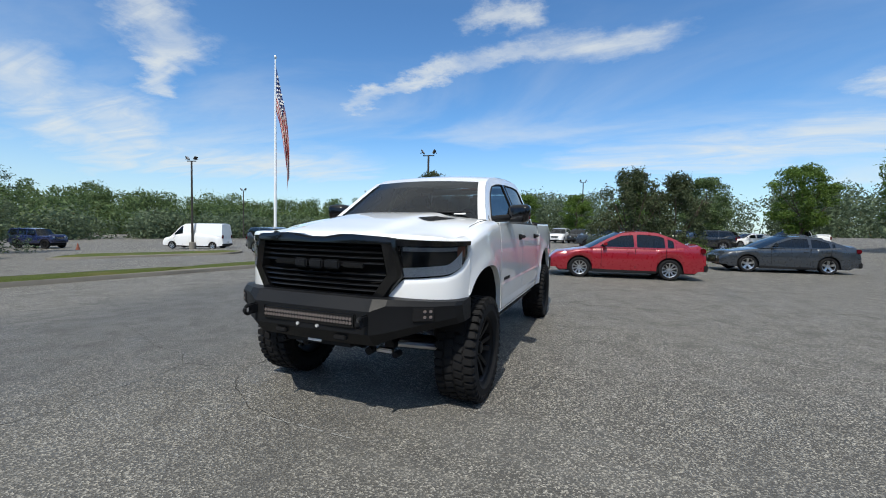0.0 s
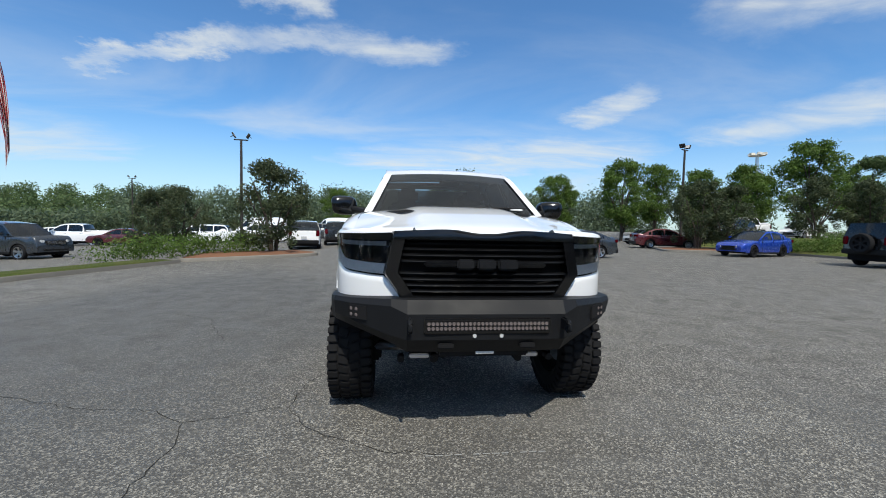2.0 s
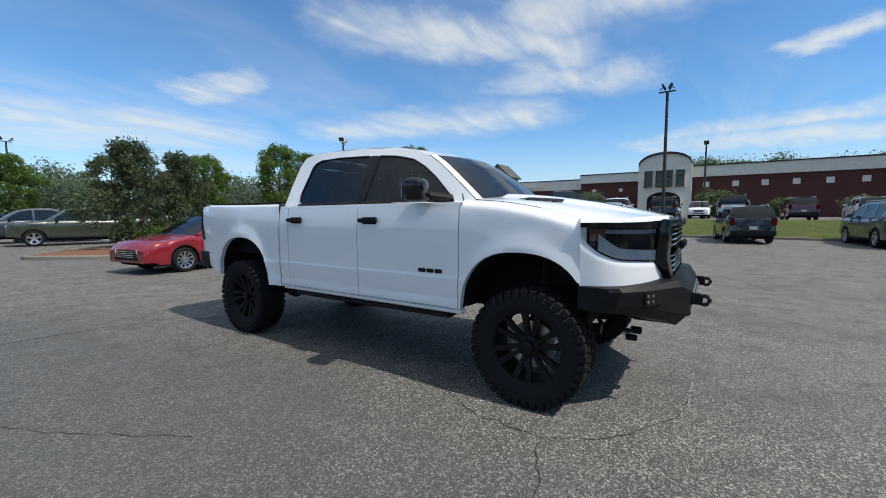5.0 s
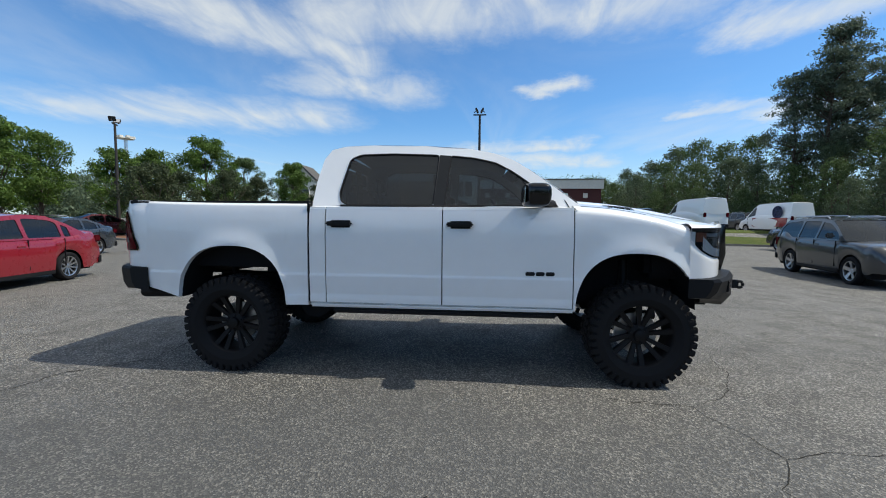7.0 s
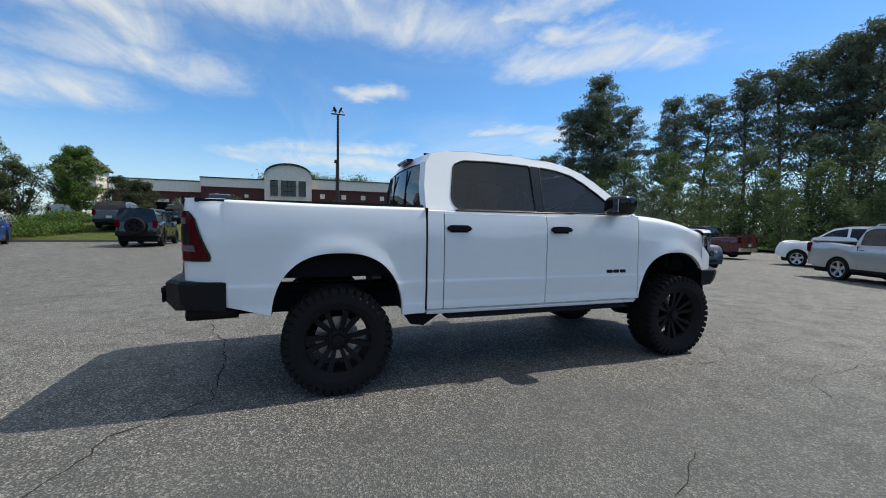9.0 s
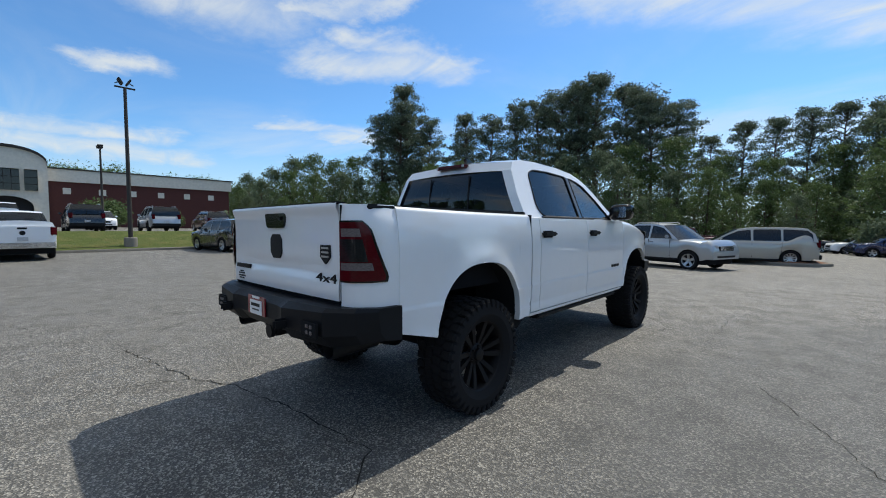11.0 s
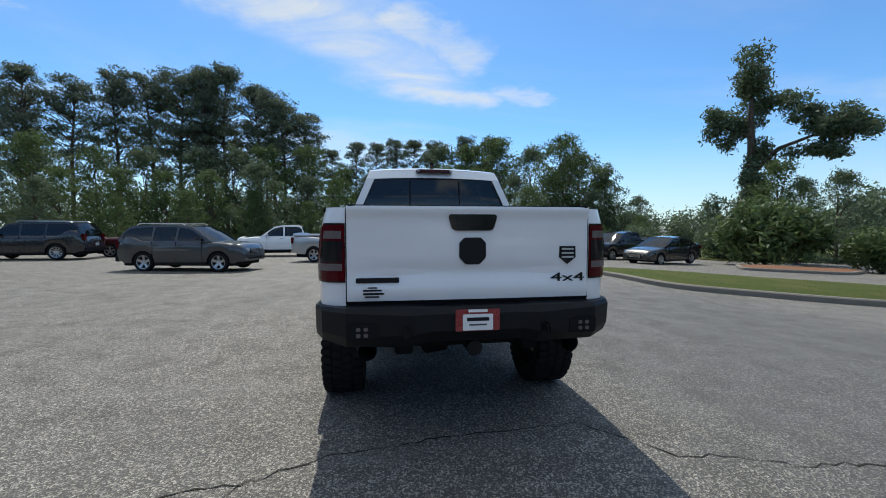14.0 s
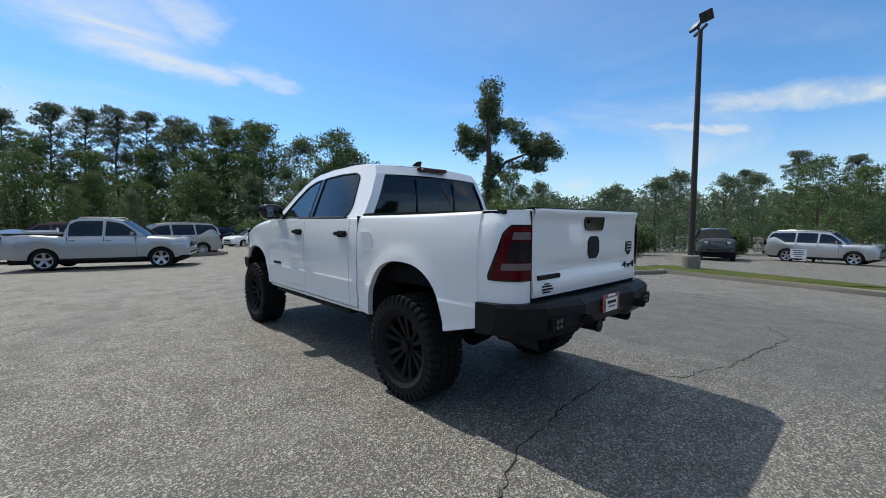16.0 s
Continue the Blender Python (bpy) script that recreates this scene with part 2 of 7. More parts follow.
def brick_wall():
    m = Nodes("red_brick")
    rows, blot = m.noise(6, 4, 0.7, stretch=(1, 1, 4)), m.noise(0.5, 4)
    c = m.ramp(rows, (0.3, (0.065, 0.020, 0.018)), (0.7, (0.11, 0.036, 0.030)))
    m.set(Base_Color=m.mix(m.range(blot, 0.4, 0.7, 0, 0.35), c, (0.075, 0.025, 0.024)), Roughness=0.88)
    return m.bump(rows, 0.4, 0.01).mat


def bark():
    m = Nodes("bark")
    n = m.noise(9, 5, 0.65, stretch=(1, 1, 0.15))
    m.set(Base_Color=m.ramp(n, (0.3, (0.035, 0.026, 0.02)), (0.7, (0.13, 0.10, 0.075))), Roughness=0.95)
    return m.bump(n, 0.8, 0.03).mat


WHITE = paint("white_paint", (0.87, 0.875, 0.88), 0.30)
GLOSS_BLACK = paint("gloss_black", (0.0035, 0.0037, 0.0045), 0.10, 0.0, 0.0)
MATT_BLACK = dull("textured_black_steel", (0.0085, 0.009, 0.0105), 0.5, 0.3, 260)
PLASTIC = dull("black_plastic", (0.011, 0.011, 0.012), 0.5)
RUBBER = dull("tyre_rubber", (0.011, 0.011, 0.012), 0.8, 0.3, 90)
UNDER = dull("underbody", (0.010, 0.010, 0.011), 0.9)
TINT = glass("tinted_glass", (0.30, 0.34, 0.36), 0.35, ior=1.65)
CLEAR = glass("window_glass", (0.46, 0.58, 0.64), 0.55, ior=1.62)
COVER = glass("lamp_cover", (0.95, 0.96, 0.97), 0.98)
LAMP_GREY = lens("lamp_grey", (0.38, 0.39, 0.40), 0.1)
LAMP_PALE = lens("lamp_pale", (0.19, 0.16, 0.155), 0.1)
CHROME = metal("chrome", (0.75, 0.76, 0.78), 0.08)
ALLOY = metal("alloy", (0.55, 0.56, 0.58), 0.28)
DARK_RIM = dull("black_rim", (0.0075, 0.007, 0.0075), 0.5, 0.1)
RED_LENS = lens("red_lens", (0.095, 0.003, 0.008))
CLEAR_LENS = lens("clear_lens", (0.62, 0.63, 0.64), 0.08)
REFLECTOR = lens("lamp_reflector", (0.86, 0.87, 0.88), 0.15)
SMOKE_LENS = lens("smoked_lens", (0.018, 0.019, 0.021), 0.08)
AMBER = lens("amber_lens", (0.30, 0.115, 0.075))
SEAT = dull("dark_cloth", (0.03, 0.03, 0.032), 0.9)
ASPHALT = asphalt()
GRASS = grass_ground()
CONCRETE = dull("kerb_concrete", (0.20, 0.185, 0.16), 0.9, 0.5, 60)
MULCH = dull("pine_straw", (0.17, 0.085, 0.05), 0.95, 0.9, 45)
BRICK = brick_wall()
CREAM = dull("cream_stucco", (0.66, 0.62, 0.54), 0.9, 0.2, 40)
SLATE = dull("roof_shingle", (0.10, 0.095, 0.09), 0.9, 0.5, 20)
BARK = bark()
LEAF = leaf("leaf_green", (0.062, 0.098, 0.036), (0.120, 0.175, 0.065))
LEAF_LIGHT = leaf("leaf_bright", (0.055, 0.105, 0.018), (0.12, 0.19, 0.035))
# needle and dark leaf greens lightened and greyed, standing in for distance haze
NEEDLE = leaf("needle", (0.078, 0.108, 0.078), (0.135, 0.172, 0.115))
DARKLEAF = leaf("leaf_dark", (0.078, 0.110, 0.068), (0.135, 0.180, 0.100))
MYRTLE = leaf("leaf_myrtle", (0.040, 0.060, 0.028), (0.085, 0.105, 0.048), (0.11, 0.07, 0.06))
POLE = dull("dark_pole", (0.045, 0.04, 0.036), 0.6)
GALV = metal("galvanised", (0.62, 0.63, 0.64), 0.35)
FLAG_W, FLAG_R, FLAG_B = dull("flag_white", (0.75, 0.74, 0.72), 0.9), dull("flag_red", (0.42, 0.03, 0.04), 0.9), dull("flag_blue", (0.03, 0.04, 0.13), 0.9)


# ---- building helpers ----
class Geo:
    def __init__(self):
        self.v, self.f, self.m = [], [], []

    def add(self, v, f, m=0):
        o = len(self.v)
        self.v += [tuple(p) for p in v]
        self.f += [tuple(o + i for i in q) for q in f]
        self.m += [m] * len(f)
        return self

    def grid(self, nu, nv, fun, m=0, wrap=False):
        v = [fun(i / (nu - 1 if not wrap else nu), j / (nv - 1)) for i in range(nu) for j in range(nv)]
        f = [(i * nv + j, (i + 1) % nu * nv + j, (i + 1) % nu * nv + j + 1, i * nv + j + 1) for i in range(nu if wrap else nu - 1) for j in range(nv - 1)]
        return self.add(v, f, m)

    def box(self, a, b, bevel=0.0, m=0, at=None):
        """A box from corner a to corner b with chamfered edges; at: a matrix."""
        a, b = [min(p) for p in zip(a, b)], [max(p) for p in zip(a, b)]
        bm = bmesh.new()
        bmesh.ops.create_cube(bm, size=1)
        for p in bm.verts:
            p.co = Vector([(a[i] + b[i]) / 2 + p.co[i] * (b[i] - a[i]) for i in range(3)])
        if bevel:
            bmesh.ops.bevel(bm, geom=list(bm.edges), offset=bevel, segments=2, affect="EDGES")
        bm.verts.index_update()
        self.add([at @ p.co if at else p.co.copy() for p in bm.verts], [[p.index for p in q.verts] for q in bm.faces], m)
        bm.free()
        return self

    def prism(self, pts, d, m=0, at=None):
        """Polygon pts (3D) pushed along d, closed."""
        n, d = len(pts), Vector(d)
        v = [Vector(p) for p in pts] + [Vector(p) + d for p in pts]
        if at:
            v = [at @ p for p in v]
        return self.add(v, [tuple(range(n))[::-1], tuple(range(n, 2 * n))] + [(i, (i + 1) % n, n + (i + 1) % n, n + i) for i in range(n)], m)

    def lathe(self, prof, n=32, axis="x", at=(0, 0, 0), m=0):
        """prof: (along the axis, radius)."""
        def fun(u, v):
            a, r = prof[round(v * (len(prof) - 1))]
            c, s = math.cos(u * math.tau) * r, math.sin(u * math.tau) * r
            p = {"x": (a, c, s), "y": (c, a, s), "z": (c, s, a)}[axis]
            return (p[0] + at[0], p[1] + at[1], p[2] + at[2])
        return self.grid(n, len(prof), fun, m, wrap=True)

    def tube(self, pts, r, n=8, m=0):
        pts = [Vector(p) for p in pts]
        rs = r if isinstance(r, (list, tuple)) else [r] * len(pts)
        rings = []
        for i, p in enumerate(pts):
            d = (pts[min(i + 1, len(pts) - 1)] - pts[max(i - 1, 0)]).normalized()
            a = d.orthogonal().normalized()
            b = d.cross(a)
            rings += [p + (a * math.cos(k * math.tau / n) + b * math.sin(k * math.tau / n)) * rs[i] for k in range(n)]
        k = len(pts)
        f = [(i * n + j, i * n + (j + 1) % n, (i + 1) * n + (j + 1) % n, (i + 1) * n + j) for i in range(k - 1) for j in range(n)]
        f += [tuple(range(n))[::-1], tuple(range((k - 1) * n, k * n))]
        return self.add(rings, f, m)

    def mirrored(self):
        o, nf = len(self.v), len(self.f)
        self.v += [(-x, y, z) for x, y, z in self.v]
        self.f += [tuple(o + i for i in q[::-1]) for q in self.f[:nf]]
        self.m += self.m[:nf]
        return self

    def mesh(self, name, mats, angle=35):
        me = bpy.data.meshes.new(name)
        me.from_pydata(self.v, [], self.f)
        for mt in mats if isinstance(mats, (list, tuple)) else [mats]:
            me.materials.append(mt)
        me.polygons.foreach_set("material_index", self.m)
        me.polygons.foreach_set("use_smooth", [True] * len(self.f))
        bm = bmesh.new()
        bm.from_mesh(me)
        bmesh.ops.remove_doubles(bm, verts=bm.verts, dist=0.0004)
        bmesh.ops.recalc_face_normals(bm, faces=bm.faces)
        bm.to_mesh(me)
        bm.free()
        me.set_sharp_from_angle(angle=radians(angle))
        return me


def part(name, geo, mats, parent, label="", angle=35):
    ob = new(name, geo.mesh(name, mats, angle))
    if parent is not None:
        ob.parent = parent
    if label:
        tagged(ob, label)
    return ob


def mirror_part(ob, parent=None):
    """The same part on the other side."""
    o = new(ob.name.split(".")[0], ob.data)
    o.parent = parent or ob.parent
    o.matrix_basis = Matrix.Diagonal((-1, 1, 1, 1))
    if "label" in ob:
        tagged(o, ob["label"])
    return o


def interp(pts):
    xs, ys = [p[0] for p in pts], [p[1] for p in pts]
    return lambda x: float(np.interp(x, xs, ys))


def smooth(pts):
    """Smooth curve through points, by Catmull-Rom on the values."""
    xs, ys = np.array([p[0] for p in pts], float), np.array([p[1] for p in pts], float)
    sl = np.gradient(ys, xs)

    def fun(x):
        x = min(max(x, xs[0]), xs[-1])
        i = int(min(max(np.searchsorted(xs, x) - 1, 0), len(xs) - 2))
        h = xs[i + 1] - xs[i]
        t = (x - xs[i]) / h
        return float((2 * t**3 - 3 * t**2 + 1) * ys[i] + (t**3 - 2 * t**2 + t) * h * sl[i] + (-2 * t**3 + 3 * t**2) * ys[i + 1] + (t**3 - t**2) * h * sl[i + 1])
    return fun


def holed(outer, holes, place, lip=0.02):
    """A flat panel with holes, bent by place(y, z) -> point; the holes get a lip that goes inward."""
    bm, edges = bmesh.new(), []
    for loop in (outer, *holes):
        vs = [bm.verts.new((y, z, 0)) for y, z in loop]
        edges += [bm.edges.new((vs[i], vs[(i + 1) % len(vs)])) for i in range(len(vs))]
    bmesh.ops.triangle_fill(bm, edges=edges, use_beauty=True, normal=(0, 0, 1))
    bm.verts.index_update()
    g = Geo()
    g.add([place(p.co.x, p.co.y) for p in bm.verts], [[p.index for p in q.verts] for q in bm.faces])
    bm.free()
    for loop in holes:
        n = len(loop)
        a = [Vector(place(y, z)) for y, z in loop]
        b = [p + Vector((-lip if p.x > 0 else lip, 0, 0)) for p in a]
        g.add(a + b, [(i, (i + 1) % n, n + (i + 1) % n, n + i) for i in range(n)])
    return g


def rounded(pts, r=0.04, n=4):
    """A polygon with rounded corners."""
    out, k = [], len(pts)
    for i in range(k):
        p, a, b = Vector(pts[i]), Vector(pts[i - 1]), Vector(pts[(i + 1) % k])
        da, db = (a - p), (b - p)
        ra, rb = min(r, da.length * 0.45), min(r, db.length * 0.45)
        s, e = p + da.normalized() * ra, p + db.normalized() * rb
        out += [tuple((1 - t) ** 2 * s + 2 * t * (1 - t) * p + t * t * e) for t in [j / n for j in range(n + 1)]]
    return out


def pane(loop, place):
    g = Geo()
    c = (sum(p[0] for p in loop) / len(loop), sum(p[1] for p in loop) / len(loop))
    g.add([place(*c)] + [place(y, z) for y, z in loop], [(0, i + 1, (i + 1) % len(loop) + 1) for i in range(len(loop))])
    return g


def text_mesh(words, size, depth=0.004):
    cu = bpy.data.curves.new("letters", "FONT")
    cu.body, cu.size, cu.extrude, cu.align_x, cu.align_y = words, size, depth, "CENTER", "CENTER"
    cu.resolution_u = 3
    tmp = bpy.data.objects.new("letters", cu)
    scene.collection.objects.link(tmp)
    bpy.context.view_layer.update()
    me = bpy.data.meshes.new_from_object(tmp.evaluated_get(bpy.context.evaluated_depsgraph_get()))
    bpy.data.objects.remove(tmp)
    return me


def empty(name, m, label, category, group=""):
    e = new(name)
    e.matrix_basis = m
    e.empty_display_size = 0.2
    return tagged(e, label, category, group)


# ---- ground ----
def rise(x, y):
    """The height of the ground: the lot falls gently to two sides, and climbs a bank to the upper lot."""
    h = 0.035 * min(x + 4, 0) + 0.008 * max(x - 6, 0) + 0.02 * min(y + 4, 0)
    h = max(h, -1.5)
    if x > 23.5:
        t = min((x - 23.5) / 6.5, 1)
        h += 0.80 * t * t * (3 - 2 * t) * min(max((y + 40) / 14, 0), 1)
    return h


steps = sorted({-3000, -900, -400, -200, *range(-130, -40, 10), *range(-40, 42, 2), *range(45, 131, 8), 200, 400, 900, 3000, 23.5, 25, 27, 29, 31})
g = Geo()
g.grid(len(steps), len(steps), lambda u, v: (lambda x, y: (x, y, rise(x, y)))(steps[round(u * (len(steps) - 1))], steps[round(v * (len(steps) - 1))]))
ground = part("ground", g, ASPHALT, None, angle=180)
tagged(ground, "worn grey asphalt parking lot with pale aggregate", "ground", kind="structure")


def kerbed(name, loop, top_mat, label, w=0.16, h=0.14, crown=0.05):
    """A kerbed bed: concrete kerb round a loop, filled with grass or straw."""
    n = len(loop)
    c = Vector((sum(p[0] for p in loop) / n, sum(p[1] for p in loop) / n))
    def ring(inset, dz):
        out = []
        for p in loop:
            d = Vector(p) - c
            q = c + d * max(0.0, 1 - inset / d.length)
            out.append((q.x, q.y, rise(q.x, q.y) + dz))
        return out
    e = empty(name, Matrix(), label, "planting bed")
    e["kind"] = "structure"
    g = Geo()
    rings = [ring(0, -0.1), ring(0, h - 0.03), ring(0.03, h), ring(w, h), ring(w + 0.01, h - 0.06)]
    for a, b in zip(rings, rings[1:]):
        g.add(a + b, [(i, (i + 1) % n, n + (i + 1) % n, n + i) for i in range(n)])
    part("kerb", g, CONCRETE, e, "weathered concrete kerb")
    g = Geo()
    r0, r1 = ring(w, h - 0.02), ring(w + 0.8, h + crown)
    g.add(r0 + r1, [(i, (i + 1) % n, n + (i + 1) % n, n + i) for i in range(n)])
    r1 = [(*p[:2], p[2]) for p in r1]
    g.add(r1 + [(c.x, c.y, rise(c.x, c.y) + h + crown)], [(i, (i + 1) % n, n) for i in range(n)])
    part("turf" if top_mat is GRASS else "straw", g, top_mat, e)
    return e


def dense(loop, step=1.2):
    out = []
    for i, a in enumerate(loop):
        b = loop[(i + 1) % len(loop)]
        k = max(1, int((Vector(b) - Vector(a)).length / step))
        out += [tuple(Vector(a).lerp(Vector(b), j / k)) for j in range(k)]
    return out


def grass_bank(name, loop, label):
    g = Geo()
    v = [(x, y, rise(x, y) + 0.05) for x, y in loop]
    g.add(v, [tuple(range(len(v)))])
    return part(name, g, GRASS, None, label)


kerbed("grass_verge_west", dense([(-13.0, -0.4), (-12.0, 2.5), (-11.0, 6.3), (-10.4, 9.0), (-8.9, 13.2), (-9.9, 14.0), (-11.8, 9.6), (-12.7, 6.6), (-13.7, 2.6), (-14.7, -0.2)]), GRASS, "narrow grass verge behind a low concrete kerb")
kerbed("straw_bed_north", dense(rounded([(-9.3, 13.6), (-5.4, 15.0), (-4.2, 15.8), (-4.6, 17.4), (-6.5, 17.6), (-10.5, 17.0)], 0.6)), MULCH, "straw covered bed with a hedge and myrtles", crown=0.1)
kerbed("straw_bed_middle", dense(rounded([(-0.7, 18.2), (1.2, 15.7), (6.0, 17.2), (6.6, 20.5), (3, 22)], 0.7)), MULCH, "straw covered kerbed bed beside parked cars")
kerbed("straw_bed_east", dense(rounded([(17.5, 22.5), (22, 20.6), (23.6, 23.5), (19, 26)], 0.8)), MULCH, "straw bed with a myrtle, edged by a kerb")
kerbed("grass_island_far", dense(rounded([(-27, 9), (-21.5, 17), (-24, 20), (-31, 12)], 1.2)), GRASS, "flat grass island in the lower lot")
kerbed("grass_island_south", dense(rounded([(-6.6, -7.6), (-6.6, -1.9), (-9.3, 0.2), (-12.5, 1.3), (-14.5, -1.4), (-9.2, -6.3)], 1.0)), GRASS, "teardrop grass island with a concrete kerb")
kerbed("straw_island_south", dense(rounded([(-19, -13), (-16, -9.5), (-19.5, -7.5), (-24, -10)], 1.0)), MULCH, "straw covered kerb island near the trees")
kerbed("grass_bank_east", dense([(23.6, -34), (23.6, 30), (30.2, 30), (30.2, -34)], 1.1), GRASS, "mown grass bank between the two lots", crown=0.03)
kerbed("straw_bed_southeast", dense(rounded([(-3.5, -19), (-2.2, -17.2), (1.5, -19.5), (3, -24), (-1, -24)], 0.8)), MULCH, "straw bed at the end of a parking row", crown=0.1)

wood_floor = Geo()
wood_floor.add([(x, y, rise(x, y) + 0.06) for x, y in ((90, -24), (62, -29), (30, -33), (12, -34), (-2, -44), (-22, -38), (-25, -20), (-60, -24), (-70, -90), (90, -95))], [tuple(range(10))])
tagged(part("wood_floor", wood_floor, GRASS, None), "shaded rough grass under the trees", "ground", kind="structure")


# cracks and paint marks in the asphalt, near the pickup
def crack(pts, w, seed):
    rnd, g, path = random.Random(seed), Geo(), []
    for a, b in zip(pts, pts[1:]):
        k = max(2, int((Vector(b) - Vector(a)).length / 0.07))
        path += [Vector(a).lerp(Vector(b), j / k) for j in range(k)]
    path.append(Vector(pts[-1]))
    path = [p + Vector((rnd.gauss(0, 0.014), rnd.gauss(0, 0.014))) for p in path]
    v, f = [], []
    for i, p in enumerate(path):
        d = (path[min(i + 1, len(path) - 1)] - path[max(i - 1, 0)]).normalized()
        nrm = Vector((-d.y, d.x)) * w * rnd.uniform(0.25, 1.0)
        z = rise(p.x, p.y) + 0.004
        v += [(p.x + nrm.x, p.y + nrm.y, z), (p.x - nrm.x, p.y - nrm.y, z)]
    f = [(2 * i, 2 * i + 1, 2 * i + 3, 2 * i + 2) for i in range(len(path) - 1)]
    g.add(v, f)
    return tagged(part("pavement_crack", g, CRACK, None), "dark irregular crack in the asphalt", "crack", "cracks in the asphalt", "structure")


CRACK = dull("crack_dirt", (0.028, 0.026, 0.022), 0.95)
FADED = dull("faded_line", (0.27, 0.27, 0.26), 0.9, 0.5, 30)
for i, (pts, w) in enumerate([
    ([(2.9, 5.3), (2.21, 5.18), (1.35, 5.03), (0.9, 4.83), (0.1, 4.70), (-0.9, 4.62), (-1.14, 4.92), (-1.31, 5.13), (-1.68, 5.18), (-2.05, 5.34), (-2.9, 5.42), (-3.75, 5.57), (-4.4, 5.2)], 0.008),
    ([(-4.6, 0.35), (-3.48, 0.0), (-2.88, -0.21), (-2.33, -0.26), (-2.07, -0.48), (-1.86, -0.43), (-1.38, -0.25), (-1.33, 0.20), (-1.09, 0.72)], 0.004),
    ([(-2.07, -0.48), (-1.92, -0.77), (-1.95, -1.18), (-1.86, -1.62), (-2.1, -2.2)], 0.0035),
    ([(-1.38, -0.25), (-1.2, -0.58), (-0.68, -0.91), (-0.1, -1.05)], 0.003),
    ([(-2.6, 1.6), (-2.93, 2.13), (-3.13, 2.52), (-3.26, 2.8), (-3.9, 3.1)], 0.004),
    ([(1.31, 5.02), (1.6, 5.6), (1.4, 6.1)], 0.004),
    ([(3.8, -7), (6.5, -5.5), (8.5, -1.2)], 0.006),
    ([(-7, 3.2), (-4.5, 8.3), (-1.2, 10.6)], 0.006),
    ([(5, 6), (8.5, 7.5), (13, 7), (18, 9.4)], 0.007),
]):
    crack(pts, w, i)


def mark(x0, y0, x1, y1, w):
    d = Vector((x1 - x0, y1 - y0)).normalized()
    nrm, k, g = Vector((-d.y, d.x)) * w / 2, 14, Geo()
    for i in range(k):
        if (i * 7) % 5 == 0:
            continue
        a, b = i / k, (i + 0.8) / k
        q = [(x0 + (x1 - x0) * t + nrm.x * s, y0 + (y1 - y0) * t + nrm.y * s) for t, s in ((a, 1), (b, 1), (b, -1), (a, -1))]
        g.add([(x, y, rise(x, y) + 0.004) for x, y in q], [(0, 1, 2, 3)])
    tagged(part("parking_line", g, FADED, None), "faded worn white parking line", "road marking", "faded parking lines", "structure")


for y in (-14, -9, -4.6, 1.2, 8.2):
    mark(19.5, y, 24.5, y + 0.2, 0.1)
for y in (13.2, 14.2):
    mark(11, y, 15, y + 0.4, 0.1)
mark(-0.42, -1.02, 0.42, -1.02, 0.012)


# ---- woods ----
def leaf_cloud(blobs, count, size, seed, flatness=0.8):
    """Leaves, each a pointed blade, spread through and over ellipsoid clumps. Returns vertices and faces as arrays."""
    rng = np.random.default_rng(seed)
    b = np.array(blobs, float)
    vol = b[:, 3] * b[:, 4]
    pick = rng.choice(len(b), count, p=vol / vol.sum())
    d = rng.normal(size=(count, 3))
    d /= np.linalg.norm(d, axis=1)[:, None]
    r = np.where(rng.random(count) < 0.22, rng.uniform(0.8, 1.55, count), np.clip(1.08 - np.abs(rng.normal(0.0, 0.38, count)), 0.1, 1.1))
    c = b[pick, :3] + d * r[:, None] * np.stack([b[pick, 3], b[pick, 3], b[pick, 4]], 1)
    nrm = d * 0.7 + rng.normal(size=(count, 3)) * 0.6
    nrm /= np.linalg.norm(nrm, axis=1)[:, None]
    a = np.cross(nrm, rng.normal(size=(count, 3)))
    a /= np.linalg.norm(a, axis=1)[:, None]
    t = np.cross(nrm, a)
    s = size * rng.uniform(0.55, 1.3, count)[:, None]
    w = rng.uniform(0.35, 0.75, count)[:, None]
    v = np.stack([c - a * s - t * s * w * 0.4, c + a * s * 0.1 + t * s * w + nrm * s * 0.12, c + a * s - t * s * w * 0.2], 1).reshape(-1, 3)
    return v, np.arange(count * 3).reshape(-1, 3)


def cloud_mesh(name, blobs, count, size, seed, mat):
    v, f = leaf_cloud(blobs, count, size, seed)
    me = bpy.data.meshes.new(name)
    me.from_pydata(v.tolist(), [], f.tolist())
    me.materials.append(mat)
    return me


def trunk_geo(h, r, limbs, rnd, lean=0.03):
    g = Geo()
    pts = [Vector((rnd.gauss(0, lean) * h * t * 0.5, rnd.gauss(0, lean) * h * t * 0.5, h * t - 0.2 * (t == 0))) for t in (0, 0.15, 0.35, 0.6, 0.8, 1)]
    g.tube(pts, [r * 1.25, r, r * 0.85, r * 0.6, r * 0.4, r * 0.12], 9)
    for x, y, z, base in limbs:
        k = min(int(base * 5), 4)
        s = pts[k].lerp(pts[k + 1], base * 5 - k)
        e = Vector((x, y, z))
        m = s.lerp(e, 0.5) + Vector((0, 0, -0.06 * (e - s).length))
        g.tube([s, m, e], [r * 0.35, r * 0.22, r * 0.07], 6)
    return g


